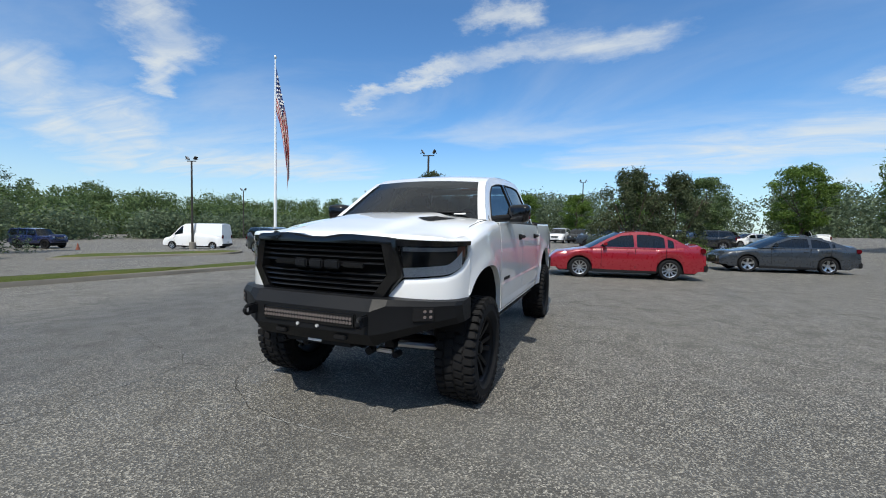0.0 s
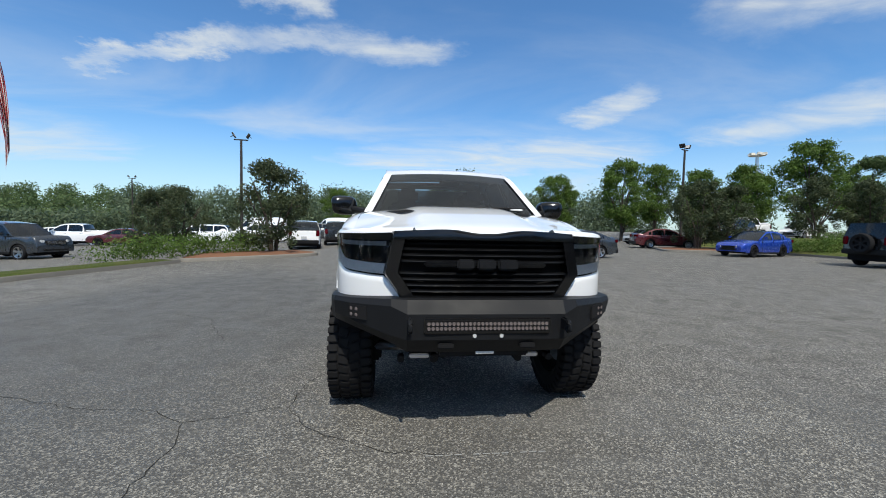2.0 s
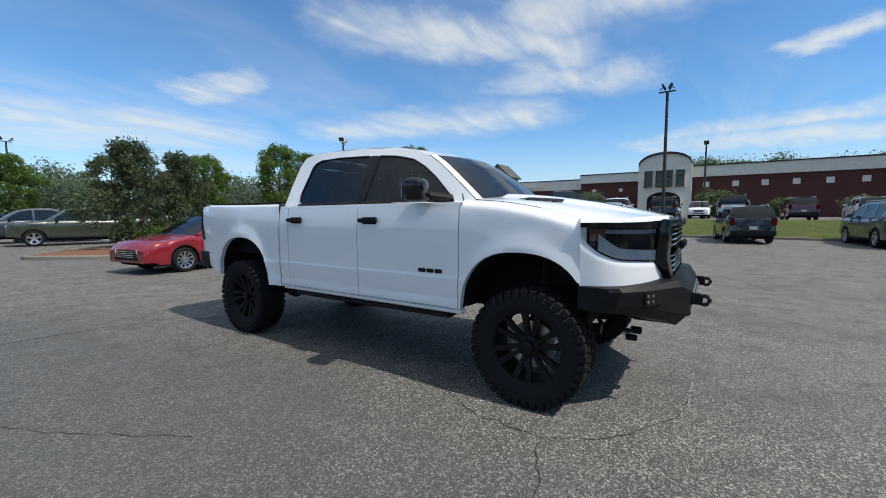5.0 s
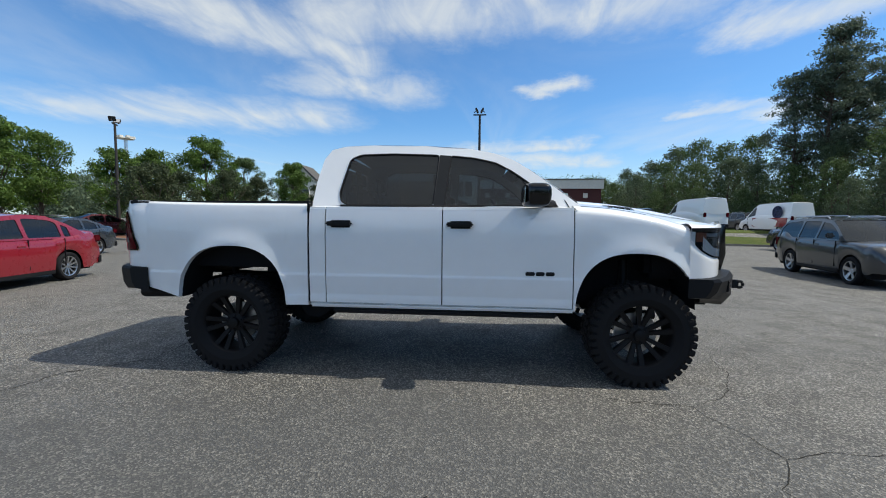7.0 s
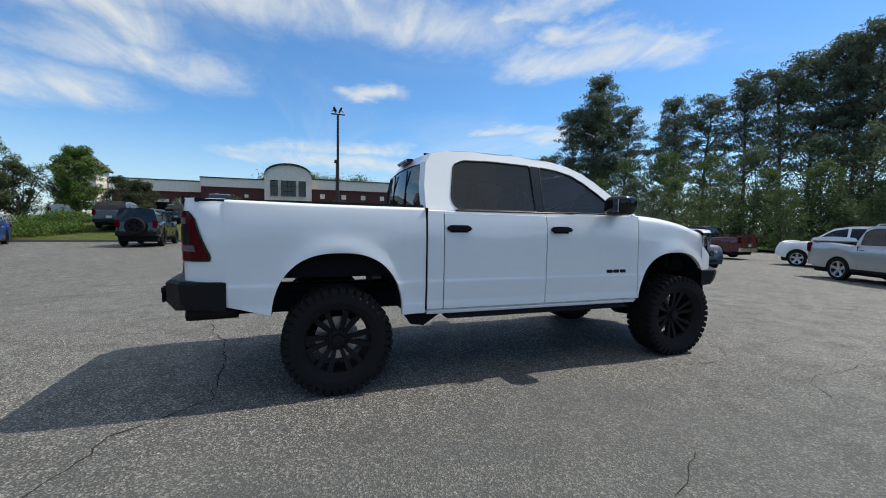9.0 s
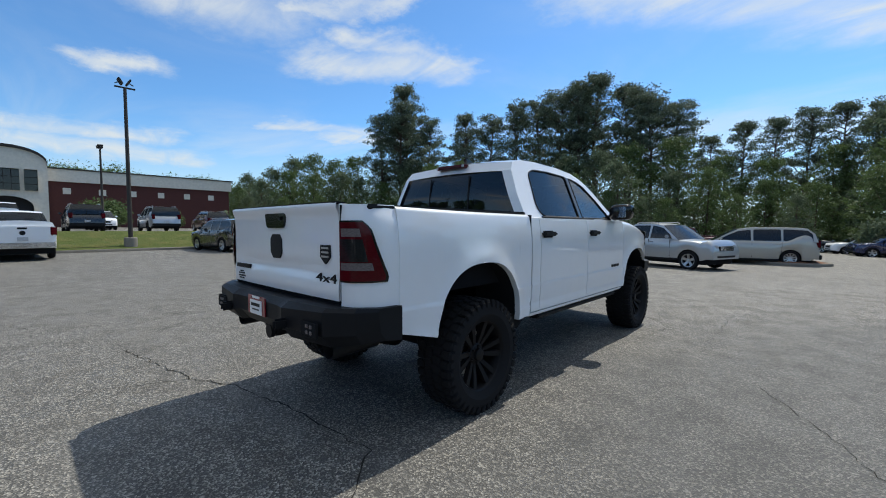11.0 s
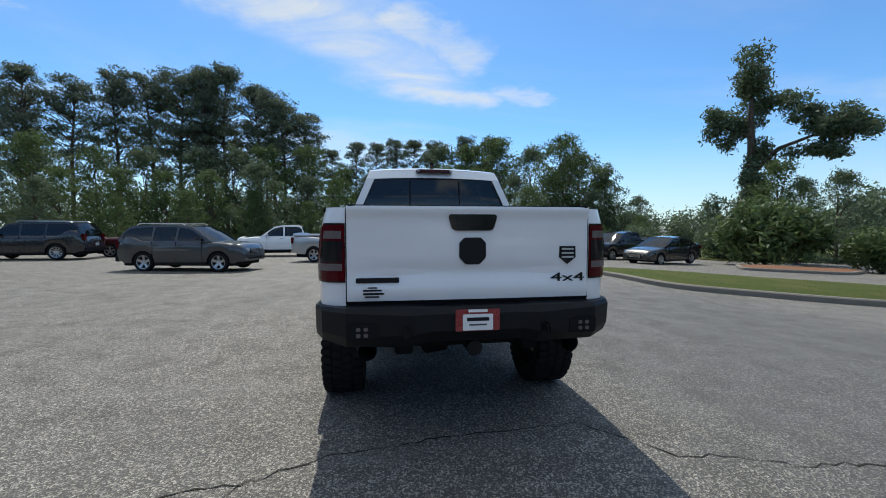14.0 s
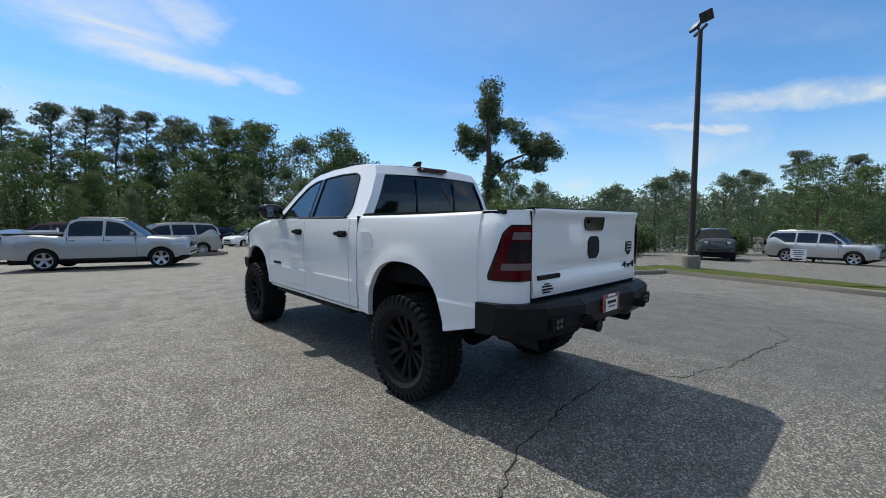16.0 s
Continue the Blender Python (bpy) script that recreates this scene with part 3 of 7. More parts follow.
def tree(kind, h, seed):
    """A tree at the origin: a thing with trunk and crown."""
    rnd = random.Random(seed)
    blobs, limbs = [], []
    if kind == "pine":
        for i in range(130):
            t = 0.40 + 0.6 * rnd.uniform(0, 1) ** 0.75
            rad = h * 0.17 * (1.06 - 0.72 * max(0, t - 0.6) / 0.4) * rnd.uniform(0.25, 1.15) * (0.6 if t < 0.5 else 1)
            a = rnd.uniform(0, math.tau)
            x, y, z = math.cos(a) * rad, math.sin(a) * rad, h * t * 0.97
            blobs.append((x, y, z, h * rnd.uniform(0.022, 0.050), h * rnd.uniform(0.010, 0.022)))
            if i % 2:
                limbs.append((x, y, z - 0.2, max(0.2, t - 0.07)))
        count, size, mat, r = 11500, 0.17, NEEDLE, h * 0.011
    elif kind == "oak":
        for i in range(90):
            t = rnd.uniform(0.22, 0.98)
            rad = h * 0.34 * math.sin(math.pi * min(1, (t - 0.12) / 0.95)) * rnd.uniform(0.35, 1.0)
            a = rnd.uniform(0, math.tau)
            x, y, z = math.cos(a) * rad, math.sin(a) * rad, h * t
            blobs.append((x, y, z, h * rnd.uniform(0.04, 0.09), h * rnd.uniform(0.03, 0.065)))
            if i % 6 == 0:
                limbs.append((x, y, z, max(0.15, t - 0.25)))
        count, size, mat, r = 13500, 0.15, (LEAF, LEAF_LIGHT)[seed % 2], h * 0.02
    elif kind == "wood":
        for i in range(230):
            t = rnd.uniform(0.02, 1.0)
            rad = h * 0.37 * (1.0 - 0.80 * t**2.4) * rnd.uniform(0.2, 1.12)
            a = rnd.uniform(0, math.tau)
            blobs.append((math.cos(a) * rad, math.sin(a) * rad, h * t, h * rnd.uniform(0.025, 0.075), h * rnd.uniform(0.02, 0.055)))
            if i % 12 == 0:
                limbs.append((*blobs[-1][:3], max(0.1, t - 0.2)))
        count, size, mat, r = 9800, 0.175, (DARKLEAF, LEAF)[seed % 2], h * 0.014
    elif kind == "myrtle":
        for i in range(75):
            a, t = rnd.uniform(0, math.tau), rnd.uniform(0.16, 1.0)
            rad = h * 0.40 * math.sin(math.pi * min(1, 0.16 + 0.80 * t)) ** 0.7 * rnd.uniform(0.25, 1.05)
            blobs.append((math.cos(a) * rad, math.sin(a) * rad, h * t * 0.97, h * rnd.uniform(0.045, 0.085), h * rnd.uniform(0.05, 0.09)))
        count, size, mat, r = 10000, 0.08, MYRTLE, 0.05
    else:
        for i in range(14):
            a = rnd.uniform(0, math.tau)
            rad = h * 0.45 * rnd.uniform(0, 1)
            blobs.append((math.cos(a) * rad, math.sin(a) * rad, h * rnd.uniform(0.25, 0.75), h * 0.28, h * 0.24))
        count, size, mat, r = 5500, 0.09, (DARKLEAF, LEAF)[seed % 2], 0.05
    e = new("tree")
    if kind == "myrtle":
        for i in range(7):
            g = Geo()
            a = i * 0.9 + rnd.uniform(-0.3, 0.3)
            top = Vector((math.cos(a) * h * 0.32, math.sin(a) * h * 0.32, h * 0.75))
            g.tube([(math.cos(a) * 0.12, math.sin(a) * 0.12, -0.1), Vector((math.cos(a) * 0.22, math.sin(a) * 0.22, h * 0.25)), top], [0.05, 0.04, 0.012], 6)
            part("stem", g, BARK, e)
    else:
        part("trunk", trunk_geo(h * (0.97 if kind == "pine" else 0.8), r, limbs, rnd), BARK, e)
    o = new("crown", cloud_mesh("crown", blobs, count, size, seed, mat))
    o.parent = e
    return e


STOCK = {}


def plant(kind, x, y, h, label, category="tree", group="", turn=None):
    rnd = random.Random(int(x * 131 + y * 17 + h * 7))
    seed = rnd.choice((3, 4, 5))
    nominal = {"pine": 22, "oak": 9, "wood": 13, "myrtle": 4.2, "bush": 1.6}[kind]
    m = pose(x, y, rise(x, y), 0, 0, rnd.uniform(0, 360)) @ Matrix.Diagonal((h / nominal * rnd.uniform(0.9, 1.1),) * 2 + (h / nominal, 1))
    if (kind, seed) not in STOCK:
        STOCK[kind, seed] = tree(kind, nominal, seed)
        o = STOCK[kind, seed]
    else:
        src = STOCK[kind, seed]
        o = new("tree")
        for c in src.children:
            d = new(c.name.split(".")[0], c.data)
            d.parent = o
    o.name = {"bush": "bush", "myrtle": "crape_myrtle", "pine": "pine_tree"}.get(kind, "tree")
    o.matrix_basis = m
    return tagged(o, label, category, group)


# pines and the wood behind them
for x, y, h in ((57, -47, 28), (60, -50, 24), (53, -49, 22), (58, -42, 22), (55, -44, 24), (46, -52, 22), (42, -54, 21.5), (49, -55, 20), (38, -57, 24), (34, -58, 24), (30, -57, 24), (27, -60, 25.5), (26, -55.5, 24), (23.4, -56, 25),
                (20, -60, 23.6), (17, -57, 22), (15, -55, 20.2), (12.2, -58, 19.4), (9, -60, 14.5), (5, -57, 15.2), (2, -59, 15.6), (-1, -62, 17), (-4, -60, 16.4), (-7, -58, 16), (-12, -55, 16.4), (-15, -52, 15.6)):
    plant("pine", x, y, h * 1.05, "tall thin pine with a bare lower trunk", group="pines behind the lot")
# the wood: bearing from the pickup in degrees, how high its tops stand in degrees, how far its front row stands
WOOD_TOP = interp([(-124, 5), (-121, 7), (-117, 9.6), (-113, 11.4), (-108, 12.8), (-99, 13.2), (-96, 11), (-92, 8.5), (-87, 8), (-83, 9.5), (-80, 11), (-77, 12), (-72, 11), (-66, 10), (-58, 9.5), (-50, 9.5), (-46, 8.5), (-38, 9.3), (-31, 9.9), (-26, 7.8), (-22, 6.4), (-18, 4.4)])
WOOD_FAR = interp([(-124, 42), (-110, 46), (-95, 53), (-80, 48), (-66, 46), (-50, 50), (-38, 70), (-18, 82)])
rw = random.Random(8)
for depth, reach, low, high in ((1.22, 1.0, 0.94, 1.04), (1.10, 0.80, 0.85, 1.05), (1.0, 0.52, 0.75, 1.2)):
    a = -123.5
    while a < -18:
        d = WOOD_FAR(a) * depth * rw.uniform(0.97, 1.03)
        x, y = d * math.cos(radians(a)), 7 + d * math.sin(radians(a))
        h = (1.45 + d * math.tan(radians(WOOD_TOP(a)))) * rw.uniform(low, high) * reach
        plant("wood", x, y, h, "dense dark green tree at the wood's edge" if reach > 0.6 else "low leafy tree in front of the wood", group="trees at the wood's edge")
        a += math.degrees((4.6 if reach > 0.6 else 5.2) / d) * rw.uniform(0.8, 1.2)
for x, y, h in ((-21, -40, 12), (-24, -42, 11), (-26, -39, 9), (-26, -17, 6), (-30, -19, 5.5), (-34, -12, 5), (-38, -9, 6), (-40, -4, 6), (-42, 2, 7), (-44, 7, 7.5), (-45, 12, 8), (-40, -14, 6), (-36, -21, 6.5),
                (-52, -12, 8), (-56, -5, 7.5), (-58, 4, 7.5), (-60, 12, 7.5)):
    plant("wood", x, y, h * 1.15, "leafy overgrown tree beyond the exit road", group="trees beyond the exit road")
for x, y, h in ((-62, -2, 12), (-64, 3, 11), (-60, 7, 10.5), (-66, -8, 10.5), (-58, -16, 9.5), (-63, -23, 8.5)):
    plant("pine", x, y, h, "pine rising over the overgrown trees", group="pines beyond the exit road")
for x, y, h in ((-22, -14, 4), (-24, -9.5, 2.4), (-27, -6, 2.2), (-28.5, -1, 2.0), (-31, 3, 2.2), (-34, 8, 2.6), (-20, -24, 2.6), (-14, -32, 3), (-10, -36, 2.8), (-18, -28, 2.8), (-6, -41, 3)):
    plant("bush", x, y, h, "overgrown green bush at the lot's edge", "bush", "bushes at the lot's edge")


def snag(x, y):
    """A bent tree choked by climbers, with two separate crowns."""
    e = empty("tree", pose(x, y, rise(x, y)), "crooked tree with two separate leafy crowns", "tree")
    g = Geo()
    g.tube([(0, 0, -0.3), (0.2, 0.1, 4), (0.0, 0, 8), (0.6, 0.3, 11.5), (0.4, 0.2, 14.5)], [0.5, 0.42, 0.35, 0.2, 0.06], 9)
    g.tube([(0.1, 0, 7), (-1.0, 1.3, 8.9), (-2.2, 2.8, 9.6), (-2.9, 3.8, 9.8)], [0.22, 0.16, 0.1, 0.04], 7)
    g.tube([(0.5, 0.3, 10), (1.8, -2.0, 11.5)], [0.16, 0.05], 6)
    part("trunk", g, BARK, e)
    blobs = [(0.5, 0.2, 13.6, 1.9, 1.3), (-0.9, 1.2, 12.8, 1.4, 0.9), (1.6, -1.8, 12.0, 1.1, 0.8), (0.4, 0.2, 11.3, 1.0, 1.0), (1.4, -1.6, 10.3, 1.3, 0.9), (0, 0, 8.2, 0.9, 1.3), (0.2, 0, 6, 1.2, 1.6), (0, 0, 4, 1.6, 1.6),
             (-2.7, 3.4, 9.8, 1.5, 1.3), (-3.2, 4.4, 10.2, 1.3, 1.1), (-2.4, 2.9, 8.8, 1.3, 0.9), (-1.4, 2.8, 11.2, 0.8, 0.5), (0, 0, 2, 2.6, 1.8), (1, -2, 2, 2.4, 2.0)]
    o = new("crown", cloud_mesh("crown", [(x + random.Random(i * 7 + k).gauss(0, r * 0.55), y + random.Random(i * 11 + k).gauss(0, r * 0.55), z + random.Random(i * 13 + k).gauss(0, q * 0.5), r * 0.55, q * 0.55) for i, (x, y, z, r, q) in enumerate(blobs) for k in range(7)], 36000, 0.18, 91, DARKLEAF))
    o.parent = e


snag(-28.9, -22)


def far_wood(name, pts, depth, h0, h1, count, size, seed, mat, label):
    rnd, blobs = random.Random(seed), []
    length = sum((Vector(b) - Vector(a)).length for a, b in zip(pts, pts[1:]))
    n = int(length / 3.2)
    cum = np.cumsum([0] + [(Vector(b) - Vector(a)).length for a, b in zip(pts, pts[1:])])
    for i in range(n * (4 if depth < 60 else 8)):
        s = rnd.uniform(0, length)
        k = int(min(np.searchsorted(cum, s, side="right") - 1, len(pts) - 2))
        p = Vector(pts[k]).lerp(Vector(pts[k + 1]), (s - cum[k]) / (cum[k + 1] - cum[k]))
        out = p.normalized() * rnd.uniform(0, depth)
        p = p + out
        grow = out.length / depth
        h = (h0 + (h1 - h0) * grow) * rnd.uniform(0.75, 1.08)
        r = rnd.uniform(1.3, 3.2) * (1 + h / 40)
        for z in np.arange(h - r, max(-3, h - 9) if depth > 60 or h0 > 12 else -3, -r * 1.4):
            blobs.append((p.x + rnd.uniform(-1, 1), p.y + rnd.uniform(-1, 1), rise(p.x, p.y) + z, r, r * 0.85))
    o = new(name, cloud_mesh(name, blobs, count, size, seed, mat))
    return tagged(o, label, "woods", kind="stuff")


far_wood("far_woods", [(-88, -12), (-84, 40), (-72, 80), (-50, 112)], 120, 4.0, 18, 190000, 0.54, 21, LEAF, "wooded green hill far beyond the lot")
far_wood("far_woods", [(-70, 105), (-20, 105), (40, 110), (95, 90)], 40, 10, 15.5, 170000, 0.47, 22, DARKLEAF, "dark line of woods behind the far lot")
far_wood("far_woods", [(128, -55), (136, -10), (132, 16)], 12, 14, 18, 80000, 0.32, 23, LEAF, "wooded ridge showing above the building")
far_wood("far_woods", [(95, -30), (80, -60), (40, -75), (0, -78), (-20, -72)], 25, 8, 15, 65000, 0.48, 24, DARKLEAF, "dark mass of woods behind the pines")
far_wood("far_woods", [(-80, -60), (-100, -20), (-95, 30)], 40, 8, 14, 55000, 0.56, 25, DARKLEAF, "low line of woods beyond the exit road")

far_wood("far_woods", [(-74, 10), (-74, 40), (-64, 72), (-45, 95)], 9, 4.5, 6.0, 60000, 0.36, 26, DARKLEAF, "green scrub along the far edge of the lower lot")
far_wood("far_woods", [(-22, -66), (-50, -72), (-85, -60)], 14, 5.5, 7.5, 45000, 0.40, 27, DARKLEAF, "low distant line of trees beyond the lot")

# trees and shrubs in the lot
for x, y, h in ((25, 41, 9.2), (31, 44, 8.6), (19, 46, 8), (29, 34, 6.5), (41, 34, 9.6), (36, 36, 7.5), (47, 33, 8.2), (12, 50, 7.5), (5, 52, 7), (52, 38, 7), (35.3, 20.6, 6.0), (-2, 52, 6), (-9, 54, 6.5), (44, 44, 8)):
    plant("oak", x, y, h, "round leafy green shade tree", group="shade trees round the lots")
for x, y, h in ((-6.4, 16.4, 4.4), (-13, 21.5, 3.8), (-16, 24, 3.8), (3.0, 18.8, 4.4), (5.0, 19.4, 4.2), (20.5, 23.2, 5.0), (22.2, 22.8, 4.6), (33, 26, 5.0), (36, 24.5, 4.8), (39.5, 23, 4.6), (33.4, 15.9, 3.5), (34.2, 17.4, 3.8)):
    plant("myrtle", x, y, h, "crape myrtle with many thin stems", group="crape myrtles in the beds")
for x, y, h in ((51, 13, 3.4), (53, -1, 3.2), (53.5, -7, 2.2), (54, -13, 2.4), (52, 18, 2.8), (53, -25, 3.0), (54, -31, 2.4), (50, -27, 2.8)):
    plant("bush", x, y, h, "clipped round shrub near the building", "bush", "clipped shrubs")


def hedge(x0, y0, x1, y1, w, h, seed, label):
    d, blobs = Vector((x1 - x0, y1 - y0)), []
    rnd = random.Random(seed)
    n = int(d.length / 0.45)
    for i in range(n):
        p = Vector((x0, y0)) + d * (i + 0.5) / n
        for k in range(2):
            blobs.append((p.x + rnd.uniform(-w, w) * 0.4, p.y + rnd.uniform(-w, w) * 0.4, rise(p.x, p.y) + h * (0.4 + 0.35 * k) + rnd.uniform(-.06, .06), w * 0.45, h * 0.34))
    return tagged(new("hedge", cloud_mesh("hedge", blobs, int(d.length * 1500), 0.06, seed, LEAF_LIGHT)), label, "hedge")


hedge(-11.6, 13.3, -7.4, 16.7, 1.7, 1.0, 51, "low clipped green hedge along the kerb")
hedge(3.0, 17.2, 6.0, 18.6, 1.3, 1.0, 52, "low green hedge in a straw bed")
hedge(23.5, 19.5, 26.5, 16.8, 1.3, 0.9, 53, "low green hedge beside the grass bank")
hedge(27, 20, 33, 19, 1.3, 0.9, 54, "low green hedge on the grass bank")


# ---- building ----
def building():
    e = empty("dealership_building", pose(72, 0, 0.9) @ Matrix.Diagonal((1.165, 1.165, 1.165, 1)), "long red brick dealership with cream bands and portals", "building")
    def blk(name, a, b, mat, label="", bevel=0.0):
        return part(name, Geo().box(a, b, bevel), mat, e, label)
    blk("wall", (0, -17, -1), (24, 2.2, 6.0), BRICK, "dark red brick wall")
    blk("wall", (0, 8.7, -1), (24, 17, 5.4), BRICK, "dark red brick wall")
    blk("wall", (1.5, 17, -1), (24, 28, 4.6), BRICK, "dark red brick wall")
    blk("parapet", (-0.25, -17.3, 5.6), (24.2, 2.2, 7.0), CREAM, "cream stucco parapet band")
    blk("parapet", (-0.25, 8.7, 5.4), (24.2, 17.1, 6.6), CREAM, "cream stucco parapet band")
    blk("parapet", (1.2, 17.1, 4.6), (24.2, 28, 6.1), CREAM, "cream stucco parapet band")
    for a, b, z, d in ((-17.5, 2.2, 7.0, -0.35), (8.7, 17.1, 6.6, -0.35), (17.1, 28, 6.1, 1.1)):
        blk("coping", (d, a, z), (24.3, b, z + 0.14), POLE)
    # portal with an arched top
    arc = [(5.45 + 3.25 * math.cos(a), 7.25 + 1.6 * math.sin(a)) for a in np.linspace(0, math.pi, 15)]
    out = [(2.2, -1), (8.7, -1)] + arc
    holes = [rounded([(3.0, 4.3), (4.05, 4.3), (4.05, 6.6), (3.0, 6.6)], 0.02), rounded([(4.4, 4.3), (6.5, 4.3), (6.5, 6.6), (4.4, 6.6)], 0.02), rounded([(6.85, 4.3), (7.9, 4.3), (7.9, 6.6), (6.85, 6.6)], 0.02),
             [(3.4, 0)] + [(5.45 + 2.05 * math.cos(a), 2.6 + 1.1 * math.sin(a)) for a in np.linspace(math.pi, 0, 11)] + [(7.5, 0)]]
    g = holed(out, holes, lambda y, z: (-1.2, y, z), lip=-0.35)
    part("portal", g, CREAM, e, "cream stucco entrance portal with an arched top")
    blk("portal_side", (-1.19, 2.21, -1), (6, 2.5, 7.3), CREAM)
    blk("portal_side", (-1.19, 8.4, -1), (6, 8.69, 7.3), CREAM)
    g = Geo()
    for i in range(14):
        a, b = arc[i], arc[i + 1]
        g.prism([(-1.45, *a), (-1.45, *b), (-1.45, b[0], b[1] + 0.28), (-1.45, a[0], a[1] + 0.28)], (7, 0, 0))
    part("arched_coping", g, POLE, e)
    for lo, hi in ((3.0, 4.05), (4.4, 6.5), (6.85, 7.9)):
        w = part("window", Geo().box((-0.95, lo, 4.3), (-0.9, hi, 6.6)), TINT, e, "dark gridded window")
        for k in range(1, int((hi - lo) / 0.6)):
            part("mullion", Geo().box((-1.0, lo + k * 0.6 - 0.03, 4.3), (-0.92, lo + k * 0.6 + 0.03, 6.6)), POLE, w)
        for z in (5.05, 5.8):
            part("mullion", Geo().box((-0.995, lo, z - 0.03), (-0.925, hi, z + 0.03)), POLE, w)
    part("back_panel", Geo().box((-0.7, 2.6, -0.5), (-0.6, 8.3, 7)), SEAT, e)
    for y in (-14.6, -11.6, -8.6, -5.6, -2.6, 0.6):
        part("wall_light", Geo().box((-0.06, y - 0.35, 4.2), (0.02, y + 0.35, 4.9), 0.01), CREAM, e, "square cream wall tile")
    for y in (11.2, 15.0):
        part("wall_light", Geo().box((-0.06, y - 0.25, 4.0), (0.02, y + 0.25, 4.45), 0.01), CREAM, e)
    for i, w in enumerate((.42, .3, .3, .36, .42, .36, .3, .2, .3, .42)):
        part("sign_bar", Geo().box((-0.10, 14.3 - i * 0.46, 2.75), (-0.01, 14.3 - i * 0.46 + w * 0.8, 3.1 + 0.12 * (i in (0, 6, 9))), 0.02), CREAM, e, "pale raised sign bar")
    # gabled portal at the end
    gb = [(28.3, -1), (32.3, -1), (32.3, 7.0), (30.3, 8.8), (28.3, 7.0)]
    hole = [[(29.1, 0)] + [(30.3 + 1.2 * math.cos(a), 4.9 + 1.2 * math.sin(a)) for a in np.linspace(math.pi, 0, 11)] + [(31.5, 0)]]
    part("gable", holed(gb, hole, lambda y, z: (-2.0, y, z), lip=-0.4), CREAM, e, "cream gabled portal with an arched window")
    blk("gable_side", (-1.99, 28.31, -1), (1.8, 28.6, 7.0), CREAM)
    blk("gable_side", (-1.99, 32.0, -1), (1.8, 32.29, 7.0), CREAM)
    part("arched_window", Geo().box((-1.6, 28.9, -0.5), (-1.55, 31.7, 6.4)), TINT, e)
    part("back_panel", Geo().box((-1.3, 28.4, -0.5), (-1.2, 32.2, 6.5)), SEAT, e)
    g = Geo()
    g.prism([(-2.5, 28.0, 6.75), (-2.5, 30.3, 8.95), (-2.5, 30.3, 9.25), (-2.5, 27.8, 6.9)], (4.6, 0, 0))
    g.prism([(-2.5, 32.6, 6.75), (-2.5, 30.3, 8.95), (-2.5, 30.3, 9.25), (-2.5, 32.8, 6.9)], (4.6, 0, 0))
    part("gable_roof", g, SLATE, e, "dark shingle gable roof")
    # sign boxes and shop openings
    part("sign_panel", Geo().box((1.0, 23.4, 5.15), (1.19, 26.4, 6.0), 0.02), CREAM, e)
    for i in range(5):
        part("sign_bar", Geo().box((0.95, 23.7 + i * 0.52, 4.75), (1.18, 24.1 + i * 0.52, 5.05), 0.02), CREAM, e)
    for y in (18.2, 21.0):
        part("shop_window", Geo().box((1.40, y, 0), (1.49, y + 2.2, 3.0)), TINT, e, "dark shop opening")
        part("sign_panel", Geo().box((1.25, y + 0.3, 3.1), (1.49, y + 1.9, 3.5), 0.02), CREAM, e)
    part("shop_window", Geo().box((-0.09, 11.5, 0), (-0.01, 13.8, 2.4)), TINT, e, "dark shop opening")
    return e


building()


# ---- lamps, flag, signs ----
def lot_lamp(x, y, h, heads, turn, base=True, label="dark steel parking lot lamp with two floodlights", z=None):
    e = empty("street_lamp", pose(x, y, rise(x, y) if z is None else z, 0, 0, turn), label, "street lamp", "parking lot lamps")
    if base:
        part("footing", Geo().lathe([(-0.3, 0.0), (-0.3, 0.30), (0.62, 0.30), (0.66, 0.27), (0.66, 0.0)], 20, "z"), CONCRETE, e, "round concrete footing")
    part("pole", Geo().lathe([(0.3, 0.11), (0.7, 0.11), (h, 0.075), (h, 0.0)], 12, "z"), POLE, e)
    part("bracket", Geo().box((-0.45, -0.04, h - 0.05), (0.45, 0.04, h + 0.03), 0.01), POLE, e)
    for i, (dx, tilt, yawh) in enumerate(heads):
        hd = part("floodlight", Geo().box((-0.22, -0.17, -0.05), (0.22, 0.17, 0.05), 0.02).box((-0.03, -0.02, -0.25), (0.03, 0.02, 0), 0), POLE, e, "tilted flat floodlight head")
        hd.matrix_basis = pose(dx, 0, h + 0.28, tilt, 0, yawh)
        part("diffuser", Geo().box((-0.18, -0.13, 0.051), (0.18, 0.13, 0.058)), CLEAR_LENS, hd)
    return e


lot_lamp(-13.4, 1.5, 8.5, ((-0.35, 55, 15), (0.4, 70, -150)), 40)
lot_lamp(24.4, 1.7, 8.6, ((-0.16, 60, 90), (0.2, 60, -90)), 90)
lot_lamp(-36, 24.5, 8.6, ((-0.4, 60, 90), (0.4, 60, -90)), 20)
lot_lamp(-11.4, 26.2, 7.4, ((-0.45, 60, 90), (0.45, 60, -90)), 10)
lot_lamp(22.2, 27.3, 7.9, ((-0.4, 60, 90), (0.4, 60, -90)), 25)
lot_lamp(46, 0.2, 7.4, ((-0.1, 60, 90), (0.5, 60, -90)), 0)
for x, y, h in ((-40, 62, 9), (-24, 66, 9), (-2, 64, 9), (6, 58, 9), (-60, 52, 9), (9, 74, 9)):
    lot_lamp(x, y, h, ((-0.4, 60, 90), (0.4, 60, -90)), 15, False)
lot_lamp(27.4, -41.5, 5.5, ((0, 60, 90),), 0)


